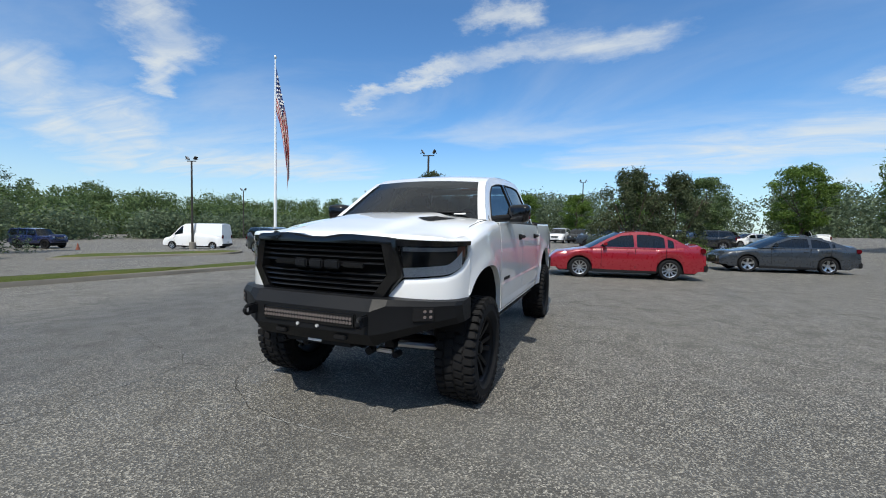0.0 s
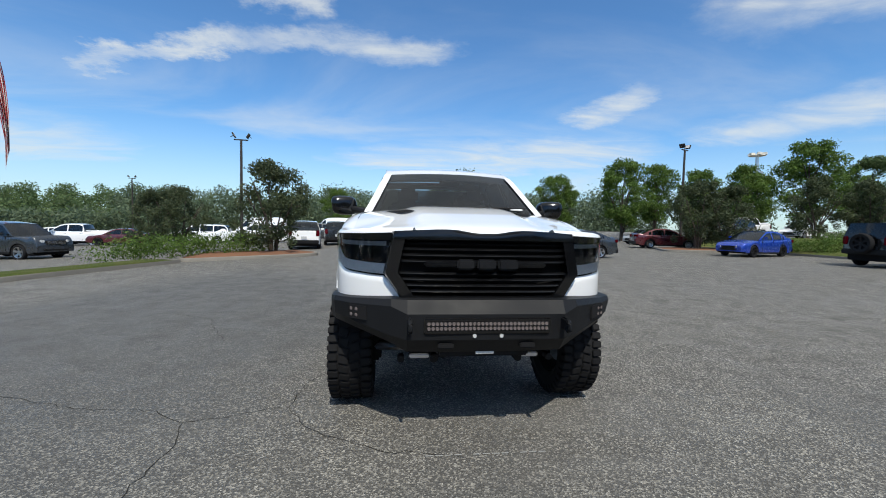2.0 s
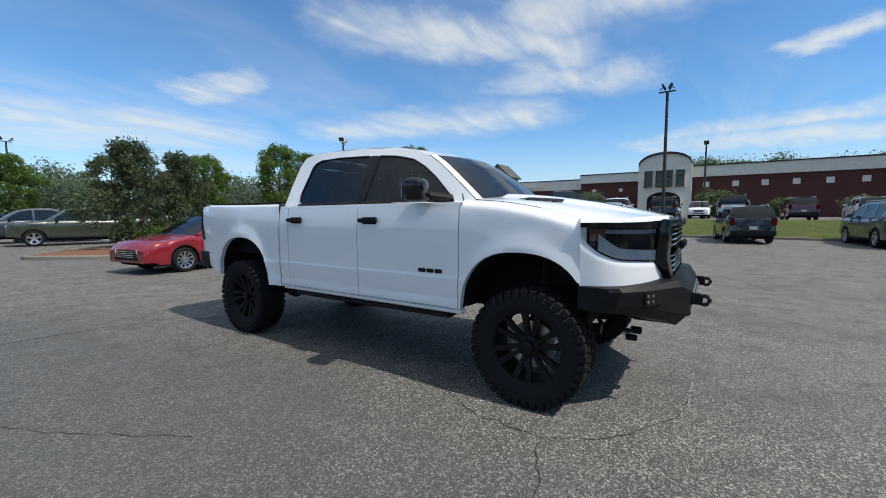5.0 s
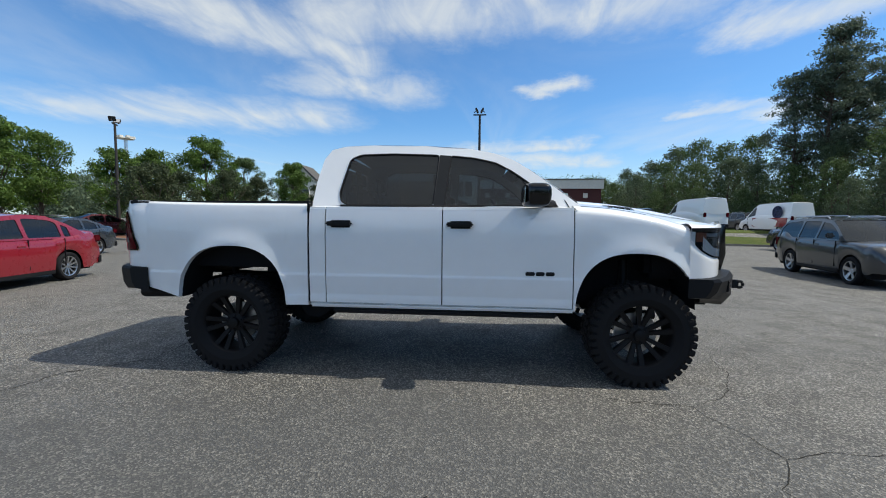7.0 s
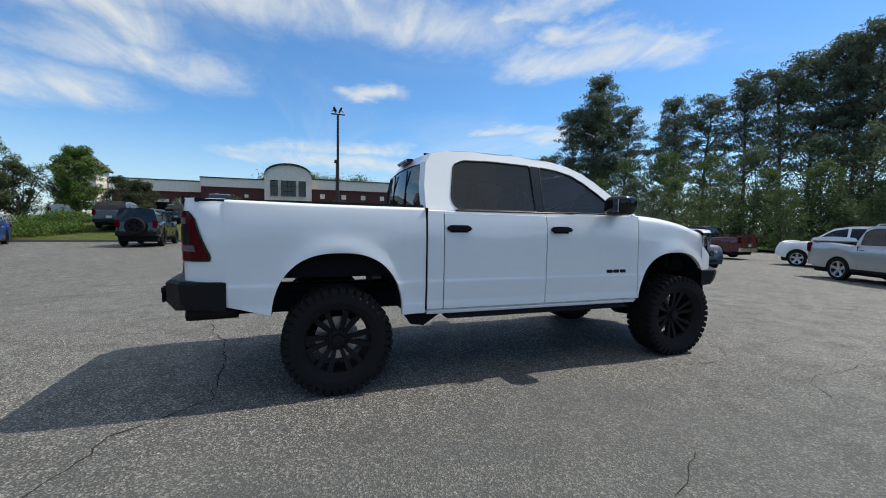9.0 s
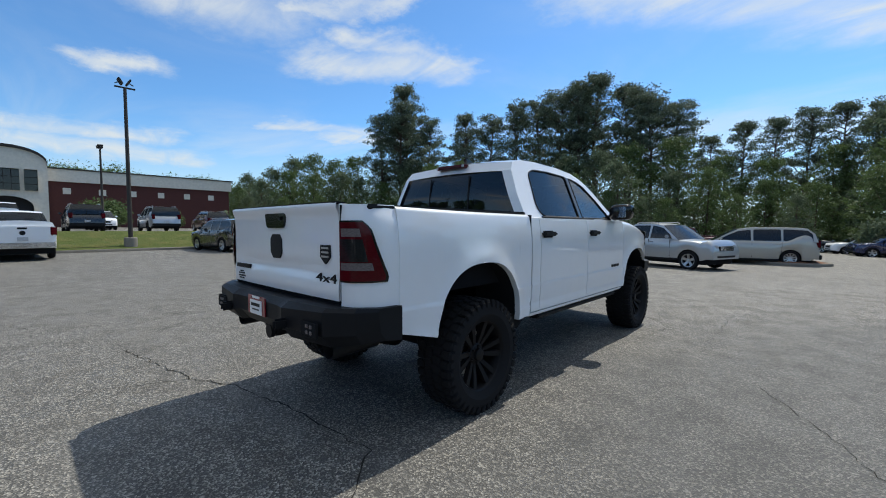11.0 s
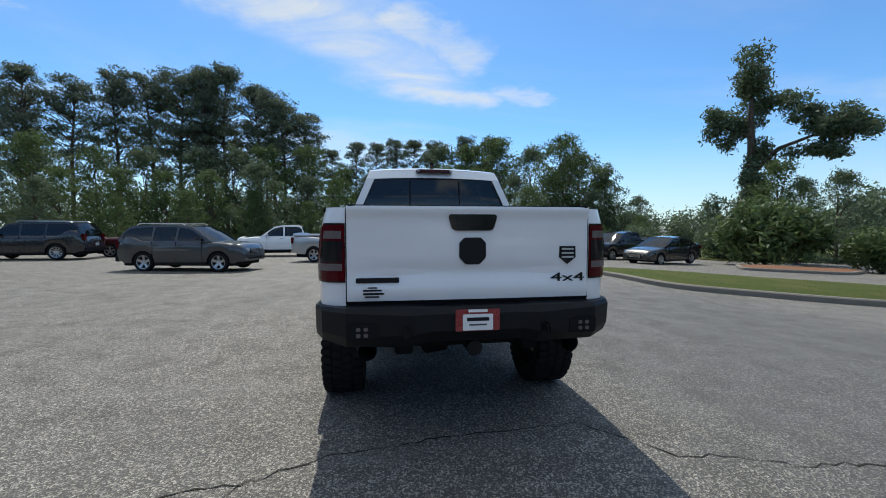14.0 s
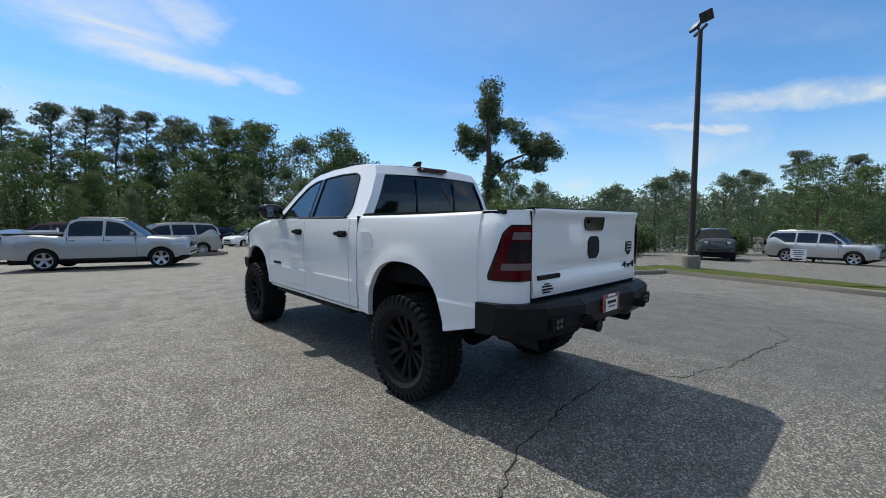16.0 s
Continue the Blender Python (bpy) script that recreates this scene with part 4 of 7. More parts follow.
def high_mast(x, y, h):
    e = empty("sign_mast", pose(x, y, 0), "tall pale steel mast with a crown of boxes", "mast")
    part("pole", Geo().lathe([(-1, 0.45), (h - 1, 0.32), (h, 0.3), (h, 0)], 14, "z"), GALV, e)
    g = Geo()
    for k in range(6):
        a = k * math.tau / 6
        g.box((-0.45, -0.3, 0), (0.45, 0.3, 0.5), 0.04, at=pose(math.cos(a) * 1.2, math.sin(a) * 1.2, h, 0, 0, math.degrees(a)))
    g.lathe([(h - 0.1, 0.3), (h - 0.1, 1.5), (h, 1.5), (h, 0.3)], 18, "z")
    part("crown_ring", g, CREAM, e)


high_mast(74.7, 75.9, 18)
for x, y in ((61, 61), (63, 62.5)):
    o = part("chimney_pole", Geo().lathe([(-1, 0.22), (12.5, 0.2), (12.5, 0)], 10, "z"), GALV, None)
    o.location = (x, y, 0)
    tagged(o, "slim pale steel pole in the distance", "pole")


def flag_pole(x, y, h):
    e = empty("flagpole", pose(x, y, rise(x, y)), "tall white tapered steel flagpole", "flagpole")
    part("pole", Geo().lathe([(-0.5, 0.17), (h * 0.5, 0.13), (h, 0.07), (h, 0)], 14, "z"), WHITE, e)
    part("finial", Geo().lathe([(h, 0.0), (h + 0.04, 0.12), (h + 0.16, 0.15), (h + 0.28, 0.1), (h + 0.32, 0.0)], 14, "z"), GALV, e)
    f = empty("flag", pose(x, y, rise(x, y), 0, 0, 0), "limp striped flag hanging from the flagpole", "flag")
    drop, nu, nv = 11.2, 27, 46
    def place(u, v):
        # u runs down the hoist, v along the cloth, which droops from the pole
        out = 0.10 + 0.95 * math.sin(min(v * 2.0, 1.57)) * (1 - 0.25 * u) + 0.45 * v - 0.5 * max(0, v - 0.75)
        fold = (0.30 * math.sin(u * 8 + v * 7) + 0.14 * math.sin(u * 19 - v * 12)) * min(1, v * 3)
        zz = h - 0.8 - u * 4.6 * (1 - 0.62 * v) - v * 11.2 - 0.25 * math.sin(v * 9 + u * 3)
        d = Vector((0.75, 0.66, 0)) * out + Vector((-0.66, 0.75, 0)) * fold
        return (d.x, d.y, zz)
    for s in range(13):
        g = Geo()
        g.grid(4, nv, lambda u, v, s=s: place((s + u) / 13, v if s > 6 else 0.34 + 0.66 * v))
        part("stripe", g, FLAG_R if s % 2 == 0 else FLAG_W, f)
    part("canton", Geo().grid(16, 18, lambda u, v: place(u * 7 / 13, v * 0.34)), FLAG_B, f)
    for r in range(5):
        for c in range(4):
            p = Vector(place((r + 0.8) * 1.25 / 13, (c + 0.6) * 0.34 / 4.4))
            star = [(0.16 * (1 if k % 2 == 0 else 0.42) * math.sin(k * math.pi / 5), 0.16 * (1 if k % 2 == 0 else 0.42) * math.cos(k * math.pi / 5)) for k in range(10)]
            g = Geo()
            d = Vector((0.75, 0.66, 0))
            for side in (-0.03, 0.03):
                q = p + Vector((-0.66, 0.75, 0)) * side
                g.add([q + d * a + Vector((0, 0, b)) for a, b in star], [tuple(range(10))])
            part("star", g, FLAG_W, f)


flag_pole(-30.8, 30.0, 19.6)


def yard_sign(x, y, turn):
    e = empty("yard_sign", pose(x, y, rise(x, y) + 0.1, 0, 0, turn), "small white yard sign on wire legs", "sign")
    part("board", Geo().box((-0.3, -0.006, 0.35), (0.3, 0.006, 0.8)), WHITE, e)
    for s in (-0.2, 0.2):
        part("leg", Geo().tube([(s, 0, -0.1), (s, 0, 0.4)], 0.006, 6), GALV, e)
    for i, w in enumerate((0.42, 0.36, 0.4, 0.25)):
        part("print_bar", Geo().box((-w / 2, -0.009, 0.70 - i * 0.09), (w / 2, -0.0065, 0.735 - i * 0.09)), PLASTIC, e)


yard_sign(-22.6, 3.3, 100)
cone = empty("traffic_cone", pose(-46, 20, rise(-46, 20)), "small orange traffic cone", "traffic cone")
part("cone", Geo().lathe([(0.02, 0.0), (0.02, 0.2), (0.72, 0.03), (0.74, 0.0)], 14, "z"), AMBER, cone)
part("base", Geo().box((-0.22, -0.22, 0), (0.22, 0.22, 0.04), 0.01), AMBER, cone)


# ---- vehicles ----
def tyre_geo(r, w, rim, seg=48):
    """A tyre round the x axis, outer face towards +x."""
    h = w / 2
    prof = [(-h * 0.8, rim), (-h, rim + (r - rim) * 0.35), (-h * 0.98, rim + (r - rim) * 0.7), (-h * 0.84, r - 0.015), (-h * 0.4, r), (h * 0.4, r), (h * 0.84, r - 0.015), (h * 0.98, rim + (r - rim) * 0.7), (h, rim + (r - rim) * 0.35), (h * 0.8, rim)]
    g = Geo().lathe(prof, seg, "x")
    return g


def rim_geo(r, w, spokes, dish=0.03, width=0.05):
    h = w / 2
    g = Geo().lathe([(-h * 0.8, r * 0.96), (h * 0.2, r * 0.90), (h * 0.75, r * 0.93), (h * 0.82, r * 1.02), (h * 0.74, r * 1.03)], 26, "x")
    for i in range(spokes):
        a = i * 360 / spokes
        g.prism([(h * 0.62 - dish, -width * 0.5, r * 0.12), (h * 0.62 - dish, width * 0.5, r * 0.12), (h * 0.74, width * 0.62, r * 0.95), (h * 0.74, -width * 0.62, r * 0.95)], (-0.035, 0, 0), at=pose(0, 0, 0, a))
    g.lathe([(h * 0.4, r * 0.24), (h * 0.64 - dish, r * 0.24), (h * 0.70 - dish, r * 0.16), (h * 0.72 - dish, 0)], 20, "x")
    return g


BG_TYRE = tyre_geo(0.34, 0.22, 0.235, 24).mesh("tyre", RUBBER)
BG_RIMS = [rim_geo(0.235, 0.22, 5, 0.03, 0.075).mesh("rim", ALLOY), rim_geo(0.235, 0.22, 10, 0.02, 0.036).mesh("rim", ALLOY), rim_geo(0.235, 0.22, 6, 0.03, 0.06).mesh("rim", DARK_RIM)]
BG_DISC = Geo().lathe([(0.0, 0.0), (0.0, 0.225), (-0.04, 0.225), (-0.04, 0.0)], 24, "x").mesh("brake_disc", UNDER)


def bg_wheel(parent, x, y, r, rim):
    w = new("wheel")
    w.parent = parent
    s = r / 0.34
    w.matrix_basis = pose(x, y, r, 0, 0, 0 if x > 0 else 180) @ Matrix.Diagonal((1.0, s, s, 1))
    for n, me in (("tyre", BG_TYRE), ("rim", BG_RIMS[rim]), ("brake_disc", BG_DISC)):
        o = new(n, me)
        o.parent = w
    return w


KINDS = {
    # L, W, front overhang, wheelbase, wheel r, sill, top line (y from the nose, z), greenhouse outline (front base, ..., rear base), window splits, tail
    "sedan": dict(L=4.55, W=1.76, fo=0.92, wb=2.62, r=0.32, sill=0.24, top=((0, .60), (.12, .72), (.6, .84), (1.25, .94), (1.6, .96), (3.6, 1.0), (4.2, 1.06), (4.45, 1.03), (4.55, .82)),
                  green=((1.22, .94), (1.72, 1.22), (2.15, 1.42), (2.7, 1.47), (3.2, 1.44), (3.65, 1.27), (4.05, 1.05)), split=(2.55, 3.42), belt=.97),
    "coupe": dict(L=4.58, W=1.73, fo=0.93, wb=2.62, r=0.315, sill=0.22, top=((0, .56), (.15, .70), (.7, .83), (1.35, .92), (3.6, 1.0), (4.2, 1.05), (4.45, 1.02), (4.58, .80)),
                  green=((1.35, .92), (1.9, 1.2), (2.35, 1.38), (2.75, 1.41), (3.25, 1.36), (3.75, 1.2), (4.15, 1.04)), split=(2.95, 3.6), belt=.96),
    "suv": dict(L=4.75, W=1.88, fo=0.92, wb=2.78, r=0.36, sill=0.32, top=((0, .74), (.1, .92), (.45, 1.02), (1.2, 1.10), (3.6, 1.14), (4.6, 1.12), (4.72, .95), (4.75, .6)),
                green=((1.15, 1.10), (1.62, 1.42), (2.0, 1.64), (2.6, 1.71), (3.6, 1.71), (4.25, 1.66), (4.5, 1.42), (4.62, 1.12)), split=(2.45, 3.35), belt=1.12),
    "bigsuv": dict(L=5.25, W=2.03, fo=0.98, wb=3.05, r=0.40, sill=0.36, top=((0, .80), (.08, 1.04), (.5, 1.14), (1.3, 1.20), (4.0, 1.22), (5.12, 1.18), (5.22, .95), (5.25, .6)),
                   green=((1.28, 1.20), (1.68, 1.55), (2.02, 1.81), (2.7, 1.9), (4.2, 1.9), (4.85, 1.86), (5.02, 1.6), (5.12, 1.2)), split=(2.55, 3.6), belt=1.21),
    "jeep": dict(L=4.15, W=1.85, fo=0.62, wb=2.55, r=0.42, sill=0.48, top=((0, .95), (.06, 1.12), (.5, 1.18), (1.25, 1.22), (3.9, 1.22), (4.1, 1.2), (4.15, .7)),
                 green=((1.28, 1.21), (1.5, 1.55), (1.66, 1.80), (2.2, 1.86), (3.6, 1.86), (3.98, 1.84), (4.05, 1.5), (4.1, 1.2)), split=(2.3, 3.15), belt=1.2),
    "pickup": dict(L=5.85, W=2.03, fo=0.95, wb=3.6, r=0.40, sill=0.42, top=((0, .85), (.08, 1.06), (.5, 1.16), (1.4, 1.24), (3.9, 1.27), (5.7, 1.30), (5.82, 1.28), (5.85, .7)),
                   green=((1.4, 1.24), (1.85, 1.58), (2.2, 1.84), (2.7, 1.93), (3.5, 1.93), (3.78, 1.86), (3.92, 1.5), (3.96, 1.27)), split=(2.75, 3.85), belt=1.26, bed=(4.02, 5.72)),
    "van": dict(L=5.95, W=2.05, fo=0.95, wb=4.0, r=0.36, sill=0.30, top=((0, .78), (.1, .98), (.5, 1.12), (.95, 1.3), (5.7, 1.32), (5.9, 1.3), (5.95, .5)),
                green=((.85, 1.26), (1.35, 1.75), (1.75, 2.22), (2.2, 2.48), (3.2, 2.54), (5.6, 2.54), (5.82, 2.48), (5.9, 1.3)), split=(2.05, 2.05), belt=1.3, blind=True),
    "minivan": dict(L=5.05, W=1.97, fo=0.98, wb=3.03, r=0.34, sill=0.26, top=((0, .68), (.12, .86), (.55, .98), (1.1, 1.07), (3.8, 1.12), (4.9, 1.1), (5.0, .9), (5.05, .5)),
                    green=((.95, 1.04), (1.6, 1.42), (2.05, 1.65), (2.7, 1.73), (3.9, 1.73), (4.6, 1.68), (4.85, 1.45), (4.95, 1.1)), split=(2.6, 3.7), belt=1.1),
}


def vehicle(name, kind, x, y, heading, body, label, rim=0, z=None, category="car", group="", rails=False, dark=True, scale=1.0, spare=False, bars=True, hi=0.0):
    k = KINDS[kind]
    L, W, fo, wb, r, sill, belt = (k[n] for n in ("L", "W", "fo", "wb", "r", "sill", "belt"))
    m = pose(x, y, rise(x, y) if z is None else z, 0, 0, heading + 90)
    e = empty(name, m @ Matrix.Diagonal((scale, scale, scale, 1)), label, category, group)
    y0 = -L / 2
    fa, ra = y0 + fo, y0 + fo + wb
    ra_r = r + 0.06
    top = smooth([(y0 + a, b + hi) for a, b in k["top"]])
    boxy = kind in ("jeep", "van", "bigsuv", "pickup")
    wid = smooth([(y0, W * (0.40 if not boxy else 0.45)), (y0 + 0.14, W * 0.455), (y0 + 0.55, W * 0.492), (y0 + 1.3, W * 0.5), (-y0 - 1.1, W * 0.5), (-y0 - 0.4, W * 0.488), (-y0, W * 0.44)])
    def bottom(yy):
        b = sill + hi + (0.06 if yy < y0 + 0.3 or yy > -y0 - 0.3 else 0)
        for c in (fa, ra):
            d = abs(yy - c)
            if d < ra_r:
                b = max(b, r + math.sqrt(ra_r**2 - d * d) * 0.98)
        return b
    ys = sorted({round(v, 3) for v in (list(np.linspace(y0, -y0, 46)) + [c + ra_r * math.cos(a) for c in (fa, ra) for a in np.linspace(0, math.pi, 13)] + [y0 + 0.05, -y0 - 0.05])})
    def section(yy):
        w, t, b = wid(yy), top(yy), bottom(yy)
        t = max(t, b + 0.05)
        hgt = t - b
        side = [(w * 0.965, b), (w * 0.995, b + hgt * 0.25), (w, b + hgt * 0.5), (w * 0.995, b + hgt * 0.72), (w * 0.97, b + hgt * 0.88), (w * 0.92, b + hgt * 0.97), (w * 0.80, t), (w * 0.4, t + 0.025), (0, t + 0.035)]
        pts = side + [(-a, c) for a, c in side[-2::-1]]
        return [(a, yy, c) for a, c in pts]
    g = Geo()
    secs = [section(v) for v in ys]
    n = len(secs[0])
    g.add([p for s in secs for p in s], [(i * n + j, i * n + j + 1, (i + 1) * n + j + 1, (i + 1) * n + j) for i in range(len(secs) - 1) for j in range(n - 1)])
    g.add(secs[0], [tuple(range(n))]).add(secs[-1], [tuple(range(n))])
    part("body", g, body, e, angle=40)
    part("underbody", Geo().box((-W * 0.44, y0 + 0.25, r * 0.62), (W * 0.44, -y0 - 0.25, belt - 0.35), 0.03), UNDER, e)
    # greenhouse
    out = [(y0 + a, b + hi) for a, b in k["green"]]
    zb, zt = belt - 0.02 + hi, max(b for _, b in out)
    def sx(yy, zz, s):
        return (s * (W * 0.475 - W * 0.105 * max(0, (zz - zb) / (zt - zb)) ** 1.15), yy, zz)
    loop = out + [(out[-1][0], zb), (out[0][0], zb)]
    ln = interp([(a, b) for a, b in out])
    f0, s1, s2 = out[0][0], y0 + k["split"][0], y0 + k["split"][1]
    wins = []
    roofz = lambda v: ln(v) - 0.085
    def win(a, b):
        lo = zb + 0.035
        vs = np.linspace(a, b, 7)
        tops = [(v, roofz(v)) for v in vs if roofz(v) > lo + 0.05]
        return [(tops[-1][0] + 0.02, lo), (max(a, tops[0][0] - 0.10), lo)] + tops if len(tops) > 1 else None
    spans = [(f0 + 0.20, s1 - 0.05)]
    if not k.get("blind"):
        spans += [(s1 + 0.05, s2 - 0.04)]
        if out[-1][0] - s2 > 0.45 and kind not in ("pickup",):
            spans += [(s2 + 0.05, out[-1][0] - (0.42 if kind in ("sedan", "coupe") else 0.18))]
    wins = [rounded(w, 0.035, 2) for w in (win(a, b) for a, b in spans) if w]
    for s in (1, -1):
        gs = holed(loop, wins, lambda a, b, s=s: sx(a, b, s), 0.03)
        part("cab_side", gs, body, e)
        for w in wins:
            part("side_window", pane(w, lambda a, b, s=s: Vector(sx(a, b, s)) - Vector((s * 0.012, 0, 0))), TINT if dark else CLEAR, e)
    ia = [i for i, p in enumerate(out) if p[1] > zb + 0.8 * (zt - zb)]
    i0, i1 = ia[0], ia[-1]
    def strip(a, b, crown, bow, nn=9, inset=0.0):
        def fun(u, v):
            i = a + v * (b - a)
            q = min(int(i), len(out) - 2)
            t = i - q
            yy, zz = out[q][0] * (1 - t) + out[q + 1][0] * t, out[q][1] * (1 - t) + out[q + 1][1] * t
            xx = sx(yy, zz, 1)[0] * (1 - inset)
            c = (2 * u - 1)
            return (c * xx, yy + bow * (1 - c * c), zz + crown * (1 - c * c) - inset * 0.05)
        return Geo().grid(nn, (b - a) * 3 + 1, fun)
    part("roof", strip(i0, i1, 0.035, 0), body, e)
    part("windscreen", strip(0, i0, 0.012, -0.10), TINT if dark else CLEAR, e)
    if k.get("blind"):
        part("rear_door", strip(i1, len(out) - 1, 0, 0.03), body, e)
    else:
        part("rear_window", strip(i1, len(out) - 1, 0.01, 0.07), TINT, e)
    cab = Geo().box((-W * 0.42, out[0][0] + 0.1, zb - 0.3), (W * 0.42, out[-1][0] - 0.1, zb + 0.01))
    part("dashboard", cab, SEAT, e)
    if not k.get("blind"):
        for s in (-1, 1):
            for yy in (s1 - 0.12, s2 - 0.15):
                part("seat", Geo().box((s * W * 0.2 - 0.22, yy - 0.05, zb - 0.2), (s * W * 0.2 + 0.22, yy + 0.12, zb + 0.27), 0.05).box((s * W * 0.2 - 0.11, yy, zb + 0.27), (s * W * 0.2 + 0.11, yy + 0.09, zb + 0.42), 0.03), SEAT, e)
    # nose and tail
    gz = top(y0 + 0.1)
    wf = wid(y0) * 0.98
    grille = part("grille", Geo().box((-wf * 0.55, y0 - 0.02, gz - 0.30), (wf * 0.55, y0 + 0.05, gz - 0.10), 0.02), PLASTIC, e)
    for i in range(4):
        part("grille_bar", Geo().box((-wf * 0.5, y0 - 0.03, gz - 0.27 + i * 0.045), (wf * 0.5, y0 - 0.015, gz - 0.255 + i * 0.045), 0.004), CHROME if bars else GLOSS_BLACK, grille)
    part("lower_intake", Geo().box((-wf * 0.7, y0 - 0.015, sill + hi + 0.10), (wf * 0.7, y0 + 0.05, sill + hi + 0.22), 0.02), PLASTIC, e)
    for s in (-1, 1):
        hl = part("headlight", Geo().box((-0.19, -0.04, -0.075), (0.19, 0.14, 0.075), 0.03), CLEAR_LENS, e, "clear headlight")
        hl.matrix_basis = pose(s * wf * 0.80, y0 + 0.09, gz - 0.13, 0, 0, s * 24)
        tz = top(-y0 - 0.2) - 0.16
        tall = kind in ("suv", "bigsuv", "pickup", "van", "jeep", "minivan")
        tl = part("tail_light", Geo().box((-0.10 if tall else -0.2, -0.12, -0.17 if tall else -0.08), (0.10 if tall else 0.2, 0.045, 0.17 if tall else 0.08), 0.025), RED_LENS, e, "red tail light")
        tl.matrix_basis = pose(s * wid(-y0) * (0.93 if tall else 0.84) + (s * 0.035 if kind == "pickup" else 0), -y0 - (0.01 if kind == "pickup" else 0.035), tz - 0.02, 0, 0, -s * 15)
        mz = zb + 0.07
        part("wing_mirror", Geo().box((s * W * 0.49, f0 + 0.38, mz - 0.01), (s * (W * 0.49 + 0.20), f0 + 0.48, mz + 0.13), 0.035), body if kind != "jeep" else PLASTIC, e)
        for yy in (s1 - 0.24, s2 - 0.24) if s1 != s2 else (s1 - 0.3,):
            part("door_handle", Geo().box((s * W * 0.494, yy, zb - 0.14), (s * (W * 0.506), yy + 0.18, zb - 0.11), 0.004), body if kind != "pickup" else CHROME, e)
        for yy in (f0 + 0.34, s1, s2):
            part("door_seam", Geo().box((s * W * 0.488, yy - 0.005, sill + hi + 0.1), (s * W * 0.503, yy + 0.005, zb), 0), UNDER, e)
        part("sill", Geo().box((s * W * 0.45, fa + ra_r, sill + hi - 0.05), (s * W * 0.497, ra - ra_r, sill + hi + 0.05), 0.015), PLASTIC, e)
        for c in (fa, ra):
            bg_wheel(e, s * (W / 2 - 0.12), c, r, rim)
        if rails:
            part("roof_rail", Geo().tube([(s * W * 0.36, out[i0][0] + 0.25, zt - 0.01), (s * W * 0.36, out[i0][0] + 0.35, zt + 0.05), (s * W * 0.36, out[i1][0] - 0.3, zt + 0.05), (s * W * 0.36, out[i1][0] - 0.2, zt - 0.02)], 0.018, 6), ALLOY, e)
    part("rear_bumper", Geo().box((-W * 0.45, -y0 - 0.08, sill + hi + 0.05), (W * 0.45, -y0 + 0.06, sill + hi + 0.27), 0.03), CHROME if kind == "pickup" else PLASTIC, e)
    pl = part("licence_plate", Geo().box((-0.15, -y0 + 0.062, sill + hi + 0.33), (0.15, -y0 + 0.072, sill + hi + 0.48)), CLEAR_LENS, e, "pale licence plate")
    if "bed" in k:
        a, b = (y0 + v for v in k["bed"])
        zt2 = top((a + b) / 2) + 0.035
        part("bed_cover", Geo().box((-W * 0.42, a, zt2 - 0.02), (W * 0.42, b, zt2 + 0.012), 0.005), PLASTIC, e)
        for s in (-1, 1):
            part("bed_rail", Geo().box((s * W * 0.40 - 0.04, a, zt2 - 0.03), (s * W * 0.40 + 0.06, b + 0.06, zt2 + 0.03), 0.015), body, e)
        gate_z = top(-y0 - 0.2) + 0.02
        tg = part("tailgate", Geo().box((-W * 0.455, -y0 - 0.06, sill + hi + 0.30), (W * 0.455, -y0 + 0.02, gate_z), 0.022), body, e)
        part("tailgate_handle", Geo().box((-0.13, -y0 + 0.018, gate_z - 0.13), (0.13, -y0 + 0.028, gate_z - 0.06), 0.006), PLASTIC, tg)
        part("emblem", Geo().lathe([(-y0 + 0.018, 0.09), (-y0 + 0.03, 0.08), (-y0 + 0.03, 0.0)], 12, "y", at=(0, 0, gate_z - 0.27)), PLASTIC, tg)
    if spare:
        w = bg_wheel(e, 0.01, -y0 + 0.16, r, 2)
        w.matrix_basis = pose(0, -y0 + 0.16, 1.0, 0, 0, 90) @ Matrix.Diagonal((1, r / 0.34, r / 0.34, 1))
    return e


C = {
    "red": paint("red_paint", (0.25, 0.006, 0.016), 0.25, 0.1), "slate": paint("slate_paint", (0.030, 0.037, 0.047), 0.25, 0.2), "maroon": paint("maroon_paint", (0.085, 0.012, 0.018), 0.25, 0.2),
    "blue": paint("blue_paint", (0.012, 0.05, 0.36), 0.22, 0.3), "black": paint("black_paint", (0.012, 0.013, 0.015), 0.22), "grey": paint("grey_paint", (0.042, 0.044, 0.046), 0.28, 0.2),
    "silver": paint("silver_paint", (0.46, 0.47, 0.48), 0.28, 0.5), "green": paint("olive_paint", (0.045, 0.055, 0.036), 0.25, 0.3), "white": WHITE, "beige": paint("beige_paint", (0.42, 0.40, 0.36), 0.28, 0.4),
    "navy": paint("navy_paint", (0.012, 0.02, 0.08), 0.22, 0.3), "pewter": paint("pewter_paint", (0.075, 0.085, 0.085), 0.25, 0.4),
}

